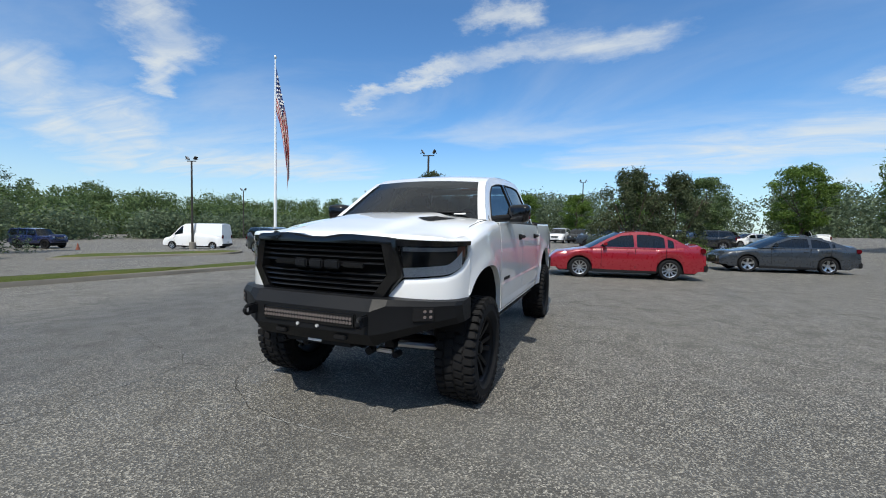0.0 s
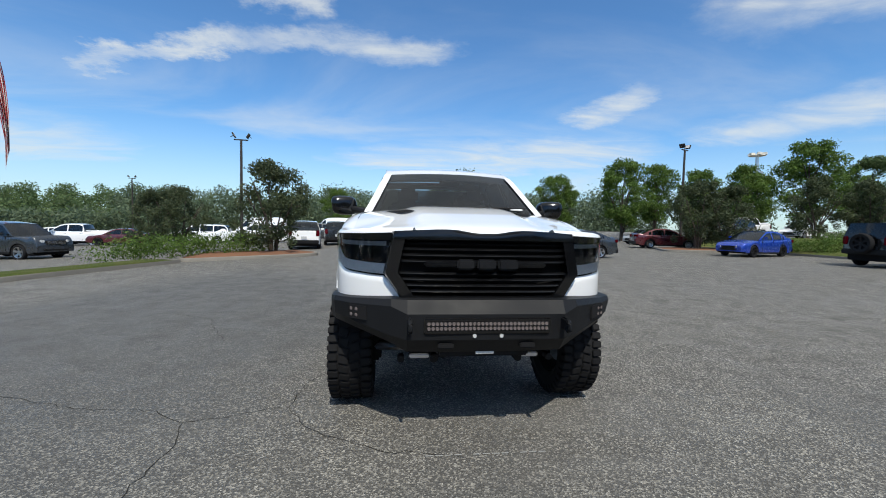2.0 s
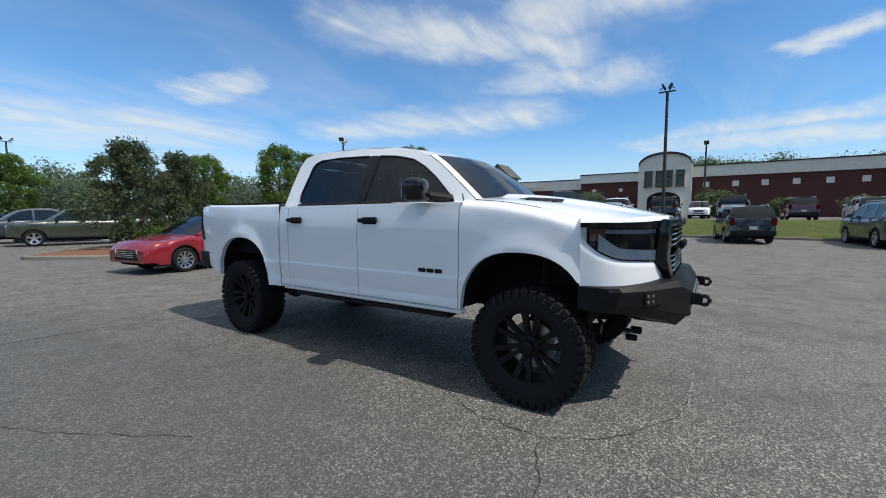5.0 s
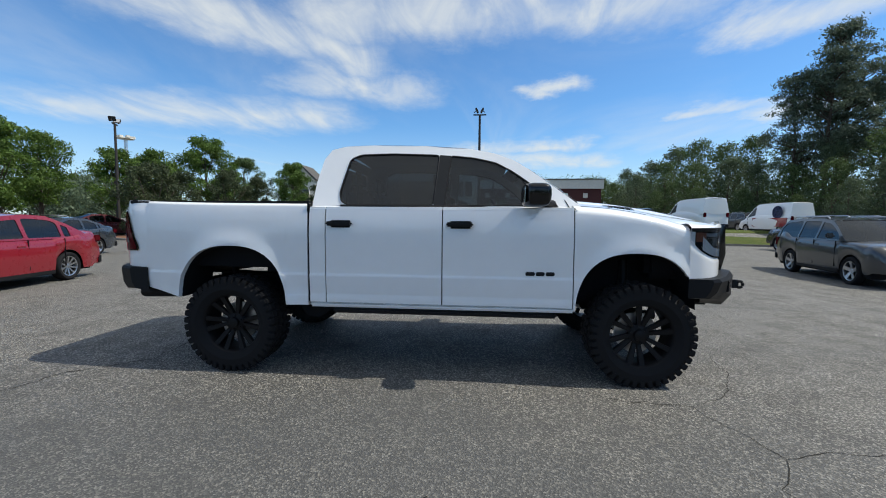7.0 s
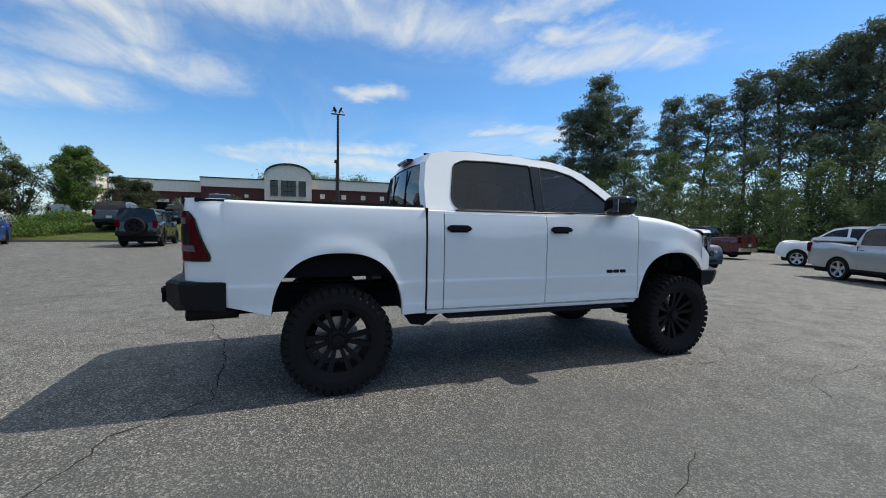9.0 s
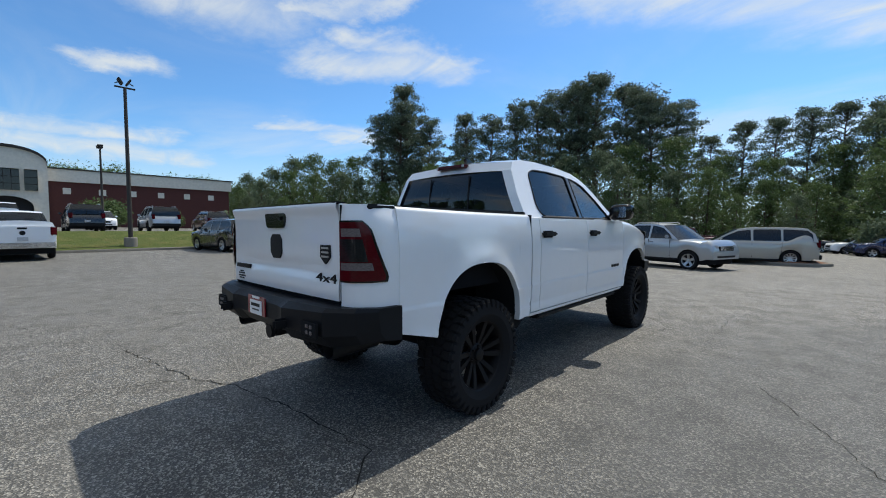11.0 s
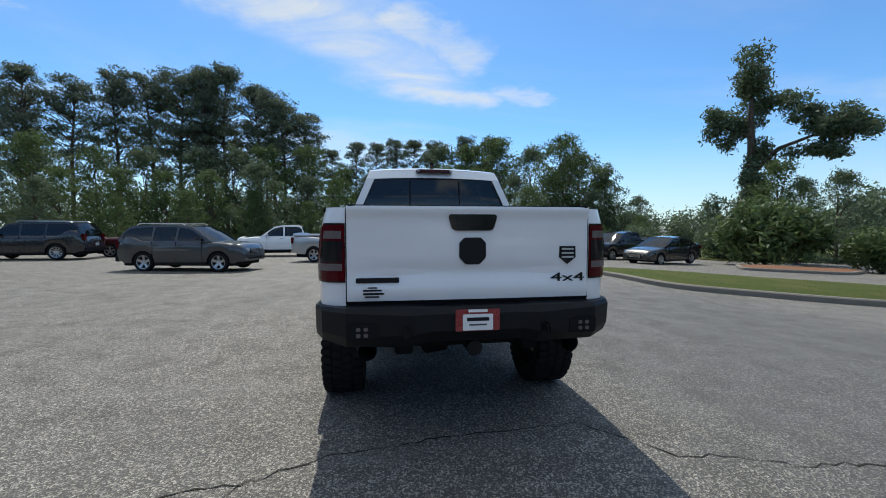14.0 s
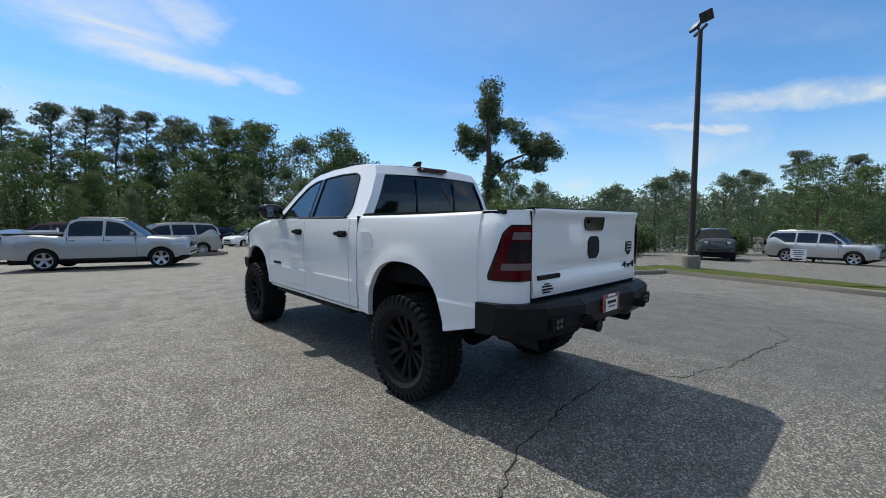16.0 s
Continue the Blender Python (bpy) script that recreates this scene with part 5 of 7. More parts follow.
vehicle("sedan_car", "sedan", 2.35, 11.3, 190, C["red"], "bright red four-door sedan with silver alloy wheels", 1)
vehicle("coupe_car", "coupe", 8.2, 16.6, 189, C["slate"], "dark slate two-door coupe with five-spoke wheels", 0)
vehicle("sedan_car", "sedan", 20.6, 27.0, -15, C["maroon"], "dark maroon sedan parked beside a myrtle", 1, scale=1.06)
vehicle("sedan_car", "sedan", 20.2, 18.3, 196, C["blue"], "bright blue sedan with black wheels", 2, bars=False)
vehicle("off_road_car", "jeep", 20.9, 11.6, 2, C["black"], "black soft-top off-road car with a rear spare wheel", 2, category="car", spare=True)
vehicle("suv_car", "suv", 28.5, 15.5, 5, C["grey"], "grey crossover parked on the bank", 0)
vehicle("delivery_van", "van", 33.5, 10.2, 5, C["black"], "tall black delivery van on the bank", 2, category="van", scale=0.98)
vehicle("pickup_truck", "pickup", 22.0, 6.0, 3, WHITE, "white pickup truck with a covered bed", 0, category="pickup truck")
vehicle("suv_car", "suv", 21.4, -2.1, 8, C["black"], "black sport utility car with red tail lights", 0, rails=True)
vehicle("large_suv_car", "bigsuv", 21.4, -7.3, 6, C["pewter"], "pewter green large sport utility car", 0, rails=True)
vehicle("large_suv_car", "bigsuv", 18.3, -16.2, 5, C["black"], "black long sport utility car", 1, rails=True)
vehicle("pickup_truck", "pickup", 14.4, -19.4, 8, C["maroon"], "dark maroon pickup truck", 0, category="pickup truck", scale=0.95)
vehicle("suv_car", "suv", 7.5, -8.7, 170, C["grey"], "dark grey compact sport utility car", 0, rails=True, scale=0.96)
vehicle("pickup_truck", "pickup", 2.2, -12.9, 160, C["silver"], "silver pickup truck with a short covered bed", 0, category="pickup truck", rails=True, scale=0.92)
vehicle("minivan_car", "minivan", -0.2, -18.6, 12, C["beige"], "beige minivan with red tail lights", 1, category="van")
vehicle("pickup_truck", "pickup", 6.6, -19.6, 5, WHITE, "white crew cab pickup truck", 0, category="pickup truck")
vehicle("pickup_truck", "pickup", 4.0, -24.5, 5, C["maroon"], "dark red pickup truck behind a white one", 0, category="pickup truck", scale=0.95)
# the row along the wood
for nm, kd, x, y, col, lab, rim, sc in (
    ("sedan_car", "sedan", -15.4, -14.2, "black", "black sedan with a wide grille", 1, 1.06), ("pickup_truck", "pickup", -15.6, -18.8, "black", "black pickup truck with a chrome grille", 0, 0.98),
    ("sedan_car", "sedan", -13.8, -21.6, "white", "white compact sedan in the row", 1, 1.0), ("pickup_truck", "pickup", -12.9, -26.4, "maroon", "maroon pickup truck with a dark grille", 2, 0.95),
    ("suv_car", "suv", -10.2, -31.0, "white", "white boxy sport utility car", 0, 1.02), ("minivan_car", "minivan", -9.2, -34.4, "white", "white minivan in the row", 1, 0.98),
    ("suv_car", "suv", -6.6, -38.6, "navy", "dark blue crossover in the row", 0, 1.0), ("suv_car", "suv", -5.2, -42.0, "white", "white small crossover in the row", 0, 0.92), ("large_suv_car", "bigsuv", -1.4, -45.0, "slate", "dark boxy sport utility car", 0, 0.92)):
    vehicle(nm, kd, x, y, 20 if kd != "bigsuv" else 172, C[col], lab, rim, category="pickup truck" if kd == "pickup" else "car", group="cars along the wood", scale=sc)
vehicle("suv_car", "suv", -23.8, -6.2, 32, WHITE, "white boxy small sport utility car", 2, scale=0.93, bars=False)
vehicle("off_road_car", "jeep", -26.5, -1.2, 20, C["slate"], "slate grey off-road car with a snorkel stance", 2, hi=0.05)
vehicle("large_suv_car", "bigsuv", -30.6, 3.4, 80, C["silver"], "silver large sport utility car", 0, rails=True)
# the lower lot to the west and north
vehicle("large_suv_car", "bigsuv", -19.4, 18.6, -12, C["slate"], "slate grey sport utility car behind the kerb", 0, scale=0.94)
vehicle("delivery_van", "van", -36.5, 25.5, 202, WHITE, "white tall panel van beside a lamp", 0, category="van")
vehicle("off_road_car", "jeep", -53.0, 20.0, 22, C["navy"], "blue four-door off-road car", 2, scale=1.1)
vehicle("pickup_truck", "pickup", 3.6, 27.2, 170, C["green"], "olive grey pickup truck beside a straw bed", 0, category="pickup truck")
for i, (kd, x, y, hd, col) in enumerate((
    ("suv", -6.5, 23.6, 100, "white"), ("suv", -5.3, 28.6, 100, "black"), ("pickup", 2.6, 31.5, 172, "slate"), ("suv", -3.4, 46.5, -97, "white"), ("suv", -1.3, 47.5, -97, "black"), ("suv", 0.8, 46.2, -97, "white"), ("suv", 3.0, 45, 20, "black"), ("suv", 6, 47, 200, "white"), ("suv", 9, 48, 200, "grey"),
    ("suv", 12.5, 49, 200, "black"), ("sedan", 16, 50, 200, "white"), ("pickup", 20, 50, 200, "white"), ("suv", -12.5, 33, 190, "white"), ("minivan", -18.5, 36, 190, "white"), ("sedan", -24, 34, 190, "maroon"),
    ("pickup", -29, 36, 190, "white"), ("suv", -8, 38, 10, "grey"), ("van", -16, 44, 190, "white"), ("van", -9, 51, 190, "white"), ("sedan", -22, 41, 190, "silver"), ("suv", -34, 40, 190, "white"), ("pickup", -41, 40, 190, "slate"),
    ("suv", 2.2, 51, -97, "white"), ("sedan", 24, 35, 200, "silver"), ("suv", 29, 30, 200, "black"), ("pickup", 33, 33, 200, "white"), ("sedan", 15, 37, 190, "grey"), ("suv", 9.5, 38, 190, "black"), ("sedan", 36, 30, 200, "white"))):
    vehicle({"sedan": "sedan_car", "suv": "suv_car", "pickup": "pickup_truck", "van": "delivery_van", "minivan": "minivan_car"}[kd], kd, x, y, hd, C[col], f"{col} {dict(suv='sport utility car', sedan='sedan', pickup='pickup truck', van='panel van', minivan='minivan')[kd]} in the far rows", i % 3,
            category={"pickup": "pickup truck", "van": "van", "minivan": "van"}.get(kd, "car"), group="cars in the far rows")
# the upper lot before the building
for i, (kd, x, y, hd, col) in enumerate((
    ("bigsuv", 35.5, 2.6, 0, "black"), ("pickup", 36.5, 6.6, 0, "white"), ("bigsuv", 36.0, -2.0, 0, "silver"), ("suv", 37.5, -6.2, 0, "maroon"), ("suv", 38, -10, 0, "white"), ("pickup", 38.5, -14.5, 0, "black"), ("bigsuv", 38, -18.5, 0, "white"),
    ("suv", 37.5, 14, 0, "black"), ("sedan", 38, 18.4, 0, "white"), ("pickup", 39, 22, 0, "white"), ("suv", 45, 0.5, 180, "white"), ("suv", 44, 10, 180, "black"), ("suv", 37, -23, 0, "grey"), ("suv", 38.5, -27, 0, "black"), ("sedan", 39, -31, 0, "maroon"), ("suv", 45, -20, 180, "black"))):
    vehicle({"sedan": "sedan_car", "suv": "suv_car", "pickup": "pickup_truck", "bigsuv": "large_suv_car"}[kd], kd, x, y, hd, C[col], f"{col} {dict(suv='sport utility car', sedan='sedan', pickup='pickup truck', bigsuv='large sport utility car')[kd]} on the upper lot", i % 3,
            category="pickup truck" if kd == "pickup" else "car", group="cars on the upper lot", rails=kd != "sedan" and kd != "pickup")
vehicle("delivery_van", "van", 31.0, -15.9, 4, WHITE, "white panel van on the grass bank", 0, category="van")
wv = vehicle("delivery_van", "van", 30.5, -21.8, 4, WHITE, "panel van wrapped in red and blue graphics", 0, category="van", scale=0.92)
for s in (-1, 1):
    part("wrap_graphic", Geo().box((s * 0.93, -1.2, 0.55), (s * 1.03, 2.6, 1.3), 0.01), C["red"], wv, "red graphic band")
    part("wrap_graphic", Geo().lathe([(0, 0), (0, 0.55), (0.02, 0.55), (0.02, 0)], 20, "x", at=(s * 0.99, 1.6, 1.75)), C["navy"], wv, "dark round graphic")


# ---- the lifted pickup ----
hero = empty("pickup_truck", pose(0.006, 0, 0, 0, 0, 0.55), "lifted white crew cab pickup with black steel bumpers", "pickup truck")
side_w = smooth([(-0.70, 0.93), (-0.38, 0.995), (-0.1, 1.02), (0.6, 1.022), (2.9, 1.022), (4.2, 1.022), (4.45, 1.008), (4.75, 0.97)])
side_z = interp([(0.55, -0.03), (0.64, -0.018), (0.715, -0.010), (0.73, -0.016), (0.80, -0.006), (0.905, 0.000), (0.926, -0.006), (1.1, -0.002), (1.25, 0.0), (1.4, -0.010), (1.5, -0.024), (1.56, -0.04)])
ARCHES = ((0.06, 0.50, 1.145), (3.66, 0.52, 1.165))


def arch_z(y):
    for c, half, zt in ARCHES:
        d = abs(y - c) / half
        if d < 1:
            return 0.62 + (zt - 0.62) * (1 - d**2.5) ** (1 / 2.3)
    return 0.0


def side_x(y, z):
    x = side_w(y) + side_z(z)
    for c, half, zt in ARCHES:
        d = math.hypot((y - c) / half, max(0.0, z - 0.62) / (zt - 0.62))
        x += 0.020 * math.exp(-((d - 1.02) / 0.16) ** 2)
    return x


def columns(a, b, step=0.035):
    ys = set(np.linspace(a, b, max(3, int((b - a) / step))))
    for c, half, _ in ARCHES:
        ys |= {c + half * math.cos(t) for t in np.linspace(0, math.pi, 33) if a < c + half * math.cos(t) < b}
    return sorted(ys)


def side_panel(name, a, b, low, top, roll=None, label="", lip=0.075):
    """A body panel of the right hand of x, mirrored for the other side. roll: how the top turns inward to x = roll(y)."""
    g, secs = Geo(), []
    for y in columns(a, b):
        zb, zt = max(low(y), arch_z(y)), top(y)
        shoulder = zt - lip if roll else zt
        pts = [(side_x(y, zb) - 0.05, zb - 0.002), (side_x(y, zb) - 0.012, zb - 0.003)]
        pts += [(side_x(y, z), z) for z in sorted(np.clip(list(np.linspace(zb, max(shoulder, zb + 0.02), 11)) + [0.715, 0.73, 0.895, 0.905, 0.922, 0.934], zb, max(shoulder, zb + 0.02)))]
        if roll:
            xe, r = side_x(y, shoulder), roll(y)
            pts += [(xe - (xe - r) * (1 - math.cos(t)) ** 0.9, shoulder + lip * math.sin(t)) for t in np.linspace(0.25, math.pi / 2, 6)]
        secs.append([(x, y, z) for x, z in pts])
    n = len(secs[0])
    g.add([p for s in secs for p in s], [(i * n + j, i * n + j + 1, (i + 1) * n + j + 1, (i + 1) * n + j) for i in range(len(secs) - 1) for j in range(n - 1)])
    for s in (secs[0], secs[-1]):
        g.add(s + [(x - 0.03, y, z) for x, y, z in s], [(j, j + 1, n + j + 1, n + j) for j in range(n - 1)])
    p = part(name, g, WHITE, hero, label, angle=30)
    mirror_part(p)
    return p


hood_edge = smooth([(-0.90, 1.362), (-0.55, 1.365), (-0.38, 1.385), (-0.1, 1.46), (0.2, 1.515), (0.6, 1.55)])
low_sill = lambda y: 0.66 if 0.4 < y < 3.3 else (0.95 if y < 0 else 0.64 + max(0, (y - 4.1)) * 0.12)
side_panel("front_fender", -0.375, 0.575, low_sill, hood_edge, lambda y: 0.875, "white front fender with a wide arch")
belt_z = lambda y: 1.525
door_f = side_panel("front_door", 0.585, 1.705, low_sill, belt_z)
door_r = side_panel("rear_door", 1.715, 2.76, low_sill, belt_z)
side_panel("cab_corner", 2.77, 2.915, low_sill, belt_z)
bed_top = smooth([(2.9, 1.553), (3.8, 1.558), (4.8, 1.575)])
side_panel("bed_side", 2.935, 4.50, lambda y: 0.63 if y < 4.1 else 0.66 + (y - 4.1) * 0.25, bed_top, lambda y: 0.945, lip=0.03)

# rear corners of the bed, with the tail lights
corner = [Vector(p) for p in ((0.998, 4.50), (0.988, 4.62), (0.962, 4.71), (0.915, 4.765), (0.86, 4.79), (0.806, 4.80))]


def eased(pts, n=48):
    """The same plan curve, rounded between its points."""
    fx, fy = smooth([(i, p.x) for i, p in enumerate(pts)]), smooth([(i, p.y) for i, p in enumerate(pts)])
    return [Vector((fx(t), fy(t))) for t in np.linspace(0, len(pts) - 1, n)]


corner = eased(corner)


def along(curve, t):
    i = min(int(t * (len(curve) - 1)), len(curve) - 2)
    f = t * (len(curve) - 1) - i
    return curve[i].lerp(curve[i + 1], f)


def sweep(curve, zlo, zhi, off=0.0, nt=16, nz=9, t0=0.0, t1=1.0, roll=0.0, tuck=0.0):
    """An upright skin along a plan curve; zlo and zhi are functions of the way along it."""
    def fun(u, v):
        t = t0 + (t1 - t0) * u
        p, d = along(curve, t), (along(curve, min(1, t + 0.02)) - along(curve, max(0, t - 0.02))).normalized()
        nrm = Vector((-d.y, d.x))
        if nrm.dot(p - Vector((0, 2.0))) < 0:
            nrm = -nrm
        z = zlo(t) + (zhi(t) - zlo(t)) * v
        q = p + nrm * (off + tuck * side_z(z) * max(0, 1 - 1.3 * t) - roll * max(0, v - 0.85) / 0.15)
        return (q.x, q.y, z)
    return Geo().grid(nt, nz, fun)


cz = lambda t: 0.955 - 0.20 * max(0, 0.35 - t)
p = part("bed_corner", sweep(corner, cz, lambda t: 1.575, nz=24, roll=0.012, tuck=1.0), WHITE, hero)
mirror_part(p)
def lamp_skin(v0, v1, e0, e1, off):
    """A piece of the tail light: the outer edge leans outward towards the foot and its corners are round."""
    def fun(u, v):
        w = v0 + (v1 - v0) * v
        outer = 0.10 + 0.29 * w**0.9 + 0.10 * max(0, w - 0.88) / 0.12 + 0.05 * max(0, 0.10 - w) / 0.10
        e = e0 + (e1 - e0) * u
        t = outer + (0.995 - outer) * e
        p, d = along(corner, t), (along(corner, min(1, t + 0.02)) - along(corner, max(0, t - 0.02))).normalized()
        n = Vector((d.y, -d.x))
        n = n if n.dot(p - Vector((0, 2.0))) > 0 else -n
        q = p + n * (off + side_z(1.105 + 0.372 * w) * max(0, 1 - 1.3 * t))
        return (q.x, q.y, 1.105 + 0.372 * w)
    return Geo().grid(18, 14, fun)
tl = part("tail_light", lamp_skin(0.0, 1.0, 0.0, 1.0, 0.010), GLOSS_BLACK, hero, "red and smoked tail light")
red = part("red_lens", lamp_skin(0.03, 0.97, 0.05, 0.985, 0.014), RED_LENS, tl)
mid = part("dark_lens", lamp_skin(0.34, 0.70, 0.26, 0.93, 0.018), SMOKE_LENS, tl)
cl1 = part("clear_lens", lamp_skin(0.20, 0.32, 0.20, 0.92, 0.018), LAMP_PALE, tl)
cl2 = part("clear_lens", lamp_skin(0.74, 0.87, 0.28, 0.88, 0.018), LAMP_PALE, tl)
tr = mirror_part(tl)
for o in (red, mid, cl1, cl2):
    q = new(o.name.split(".")[0], o.data)
    q.parent = tr

# tailgate
def gate(u, v):
    x, z = -0.80 + 1.60 * u, 0.985 + 0.60 * v
    y = 4.805 + 0.022 * math.exp(-((v - 0.97) / 0.07) ** 2) - 0.016 * math.exp(-((v - 0.30) / 0.09) ** 2) * min(1, 3 * (1 - abs(2 * u - 1))) + 0.010 * math.exp(-((v - 0.10) / 0.10) ** 2) + 0.012 * (1 - (2 * u - 1) ** 2)
    return (x, y, z)
g = Geo().grid(40, 40, gate)
g.box((-0.80, 4.74, 0.985), (0.80, 4.80, 1.58), 0.004)
tailgate = part("tailgate", g, WHITE, hero, "white tailgate with black badges")
for s in (-1, 1):
    part("tailgate_seam", Geo().box((s * 0.8045 - 0.0035, 4.74, 0.97), (s * 0.8045 + 0.0035, 4.80, 1.57)), UNDER, tailgate)
hand = rounded([(-0.165, 1.535), (0.165, 1.535), (0.135, 1.43), (-0.135, 1.43)], 0.03)
gh = Geo().prism([(x, 4.808, z) for x, z in hand], (0, 0.022, 0))
gh.box((-0.11, 4.83, 1.485), (0.11, 4.842, 1.512), 0.004)
part("tailgate_handle", gh, GLOSS_BLACK, tailgate, "glossy black release handle")
octo = rounded([(-0.055, 1.385), (0.055, 1.385), (0.088, 1.35), (0.088, 1.255), (0.045, 1.21), (-0.045, 1.21), (-0.088, 1.255), (-0.088, 1.35)], 0.012)
part("emblem", Geo().prism([(x, 4.81, z) for x, z in octo], (0, 0.014, 0)), PLASTIC, tailgate, "black octagonal emblem plate")
shield = [(-0.055, 1.325), (0.055, 1.325), (0.058, 1.25), (0.0, 1.205), (-0.058, 1.25)]
g = Geo().prism([(x - 0.655, 4.805, z) for x, z in shield], (0, 0.012, 0))
sb = part("shield_badge", g, PLASTIC, tailgate, "black and silver shield badge")
g = Geo()
for i in range(3):
    g.box((-0.655 - 0.042, 4.8172, 1.30 - i * 0.027), (-0.655 + 0.042, 4.819, 1.312 - i * 0.027))
part("print_bar", g, ALLOY, sb)
four = text_mesh("4x4", 0.085, 0.004)
four.materials.append(PLASTIC)
o = new("badge_letters", four)
o.parent = tailgate
o.matrix_basis = pose(-0.66, 4.812, 1.115, 90, 0, 180) @ Matrix.Diagonal((1.9, 0.95, 1, 1))
part("name_bar", Geo().box((0.475, 4.80, 1.10), (0.745, 4.822, 1.132), 0.003), PLASTIC, tailgate, "black nameplate bar")
g = Geo()
g.box((0.585, 4.81, 1.048), (0.70, 4.824, 1.058)).box((0.57, 4.81, 1.026), (0.70, 4.824, 1.038)).box((0.60, 4.81, 1.008), (0.69, 4.824, 1.017)).box((0.615, 4.81, 1.066), (0.67, 4.824, 1.074))
part("dealer_sticker", g, PLASTIC, tailgate)

# bed cover and rails
part("bed_cover", Geo().box((-0.86, 2.95, 1.54), (0.86, 4.76, 1.567), 0.006), PLASTIC, hero, "low black bed cover")
for s in (-1, 1):
    part("bed_rail_cap", Geo().box((s * 0.855, 2.94, 1.545), (s * 0.952, 4.70, 1.576), 0.006), PLASTIC, hero)
part("tailgate_cap", Geo().box((-0.795, 4.745, 1.575), (0.795, 4.825, 1.592), 0.006), PLASTIC, tailgate)

# fuel door
part("fuel_door", Geo().prism([(1.0215, y, z) for y, z in rounded([(3.02, 1.22), (3.20, 1.22), (3.20, 1.40), (3.02, 1.40)], 0.03)], (0.0035, 0, 0)), WHITE, hero)

# sills, step tubes, arch edges
for s in (-1, 1):
    part("rocker_panel", Geo().box((s * 0.93, 0.55, 0.612), (s * 1.0, 2.93, 0.665), 0.02), WHITE, hero)
    part("rocker_seam", Geo().box((s * 0.95, 0.57, 0.655), (s * 0.992, 2.92, 0.666)), UNDER, hero)
    part("step_bar", Geo().box((s * 0.84, 0.70, 0.555), (s * 0.975, 2.72, 0.60), 0.015), PLASTIC, hero, "black running board")
    part("cab_gap", Geo().box((s * 0.90, 2.914, 0.66), (s * 1.0, 2.936, 1.55)), UNDER, hero)
    for y in (0.58, 1.71, 2.765):
        part("door_gap", Geo().box((s * 0.94, y - 0.012, 0.66), (s * 0.985, y + 0.012, 1.52)), UNDER, hero)
    for c, half, zt in ARCHES:
        lin = Geo().grid(33, 2, lambda u, v, c=c, half=half, s=s: (lambda y: (s * (0.985 - 0.42 * v), y, max(0.62, arch_z(y)) - 0.002))(c - (half - 0.001) * math.cos(u * math.pi)))
        part("wheel_arch_liner", lin, UNDER, hero)

for s in (-1, 1):
    part("inner_fender", Geo().box((s * 0.54, -0.46, 0.62), (s * 0.565, 0.57, 1.33), 0.004).box((s * 0.56, -0.47, 0.93), (s * 0.94, -0.45, 1.28), 0.004), UNDER, hero)

# front: lower wings, headlights, black trim
nose = [Vector(p) for p in ((0.998, -0.37), (0.968, -0.50), (0.905, -0.61), (0.80, -0.705), (0.68, -0.775), (0.56, -0.822), (0.47, -0.845))]
nose = eased(nose)
lamp_lo = smooth([(0, 1.275), (0.12, 1.185), (0.25, 1.135), (0.5, 1.108), (0.75, 1.10), (1, 1.10)])
lamp_hi = smooth([(0, 1.345), (0.5, 1.338), (1, 1.345)])
wing_hi = lambda t: lamp_lo(t) - 0.006 if t < 0.70 else lamp_lo(0.70) - 0.006 - (t - 0.70) / 0.22 * 0.155
p = part("lower_wing", sweep(nose, lambda t: 0.935, wing_hi, 0.004, 22, 8, 0, 0.92, roll=0.012), WHITE, hero, "white bumper corner below the headlight")
mirror_part(p)
back = part("headlight", sweep(nose, lamp_lo, lamp_hi, -0.018, 20, 7, 0.0, 0.76), SMOKE_LENS, hero, "wide dark headlight with a bright lower strip")
lampbits = []
lampbits.append(part("light_strip", sweep(nose, lambda t: lamp_lo(t) + 0.006, lambda t: lamp_lo(t) + 0.074 + 0.04 * max(0, 0.32 - t) / 0.16, 0.002, 24, 3, 0.14, 0.72), REFLECTOR, back))
lampbits.append(part("bezel", sweep(nose, lambda t: lamp_hi(t) - 0.050, lambda t: lamp_hi(t) - 0.022, -0.008, 14, 3, 0.16, 0.72), LAMP_GREY, back))
lampbits.append(part("marker", sweep(nose, lambda t: max(1.245, lamp_lo(t) + 0.02), lambda t: 1.325, -0.008, 6, 3, 0.07, 0.20), AMBER, back))
for a in (0.30, 0.50):
    lampbits.append(part("projector", sweep(nose, lambda t: lamp_lo(t) + 0.105, lambda t: lamp_lo(t) + 0.155, -0.010, 6, 3, a, a + 0.09), SMOKE_LENS, back))
lampbits.append(part("cover_glass", sweep(nose, lamp_lo, lamp_hi, 0.006, 20, 5, 0.0, 0.75), COVER, back))
mirror_part(part("lamp_border", sweep(nose, lambda t: lamp_lo(t) - 0.02, lambda t: lamp_hi(t) + 0.02, 0.003, 5, 7, 0.0, 0.05), WHITE, hero))
b2 = mirror_part(back)
for o in lampbits:
    q = new(o.name.split(".")[0], o.data)
    q.parent = b2
p = part("headlight_trim", sweep(nose, lambda t: lamp_hi(t) - 0.012, lambda t: lamp_hi(t) + 0.020 + 0.026 * t, 0.009, 24, 3, 0.0, 0.97), GLOSS_BLACK, hero)
mirror_part(p)
part("nose_support", Geo().box((-0.80, -0.66, 0.9), (0.80, -0.1, 1.33), 0.05), UNDER, hero)

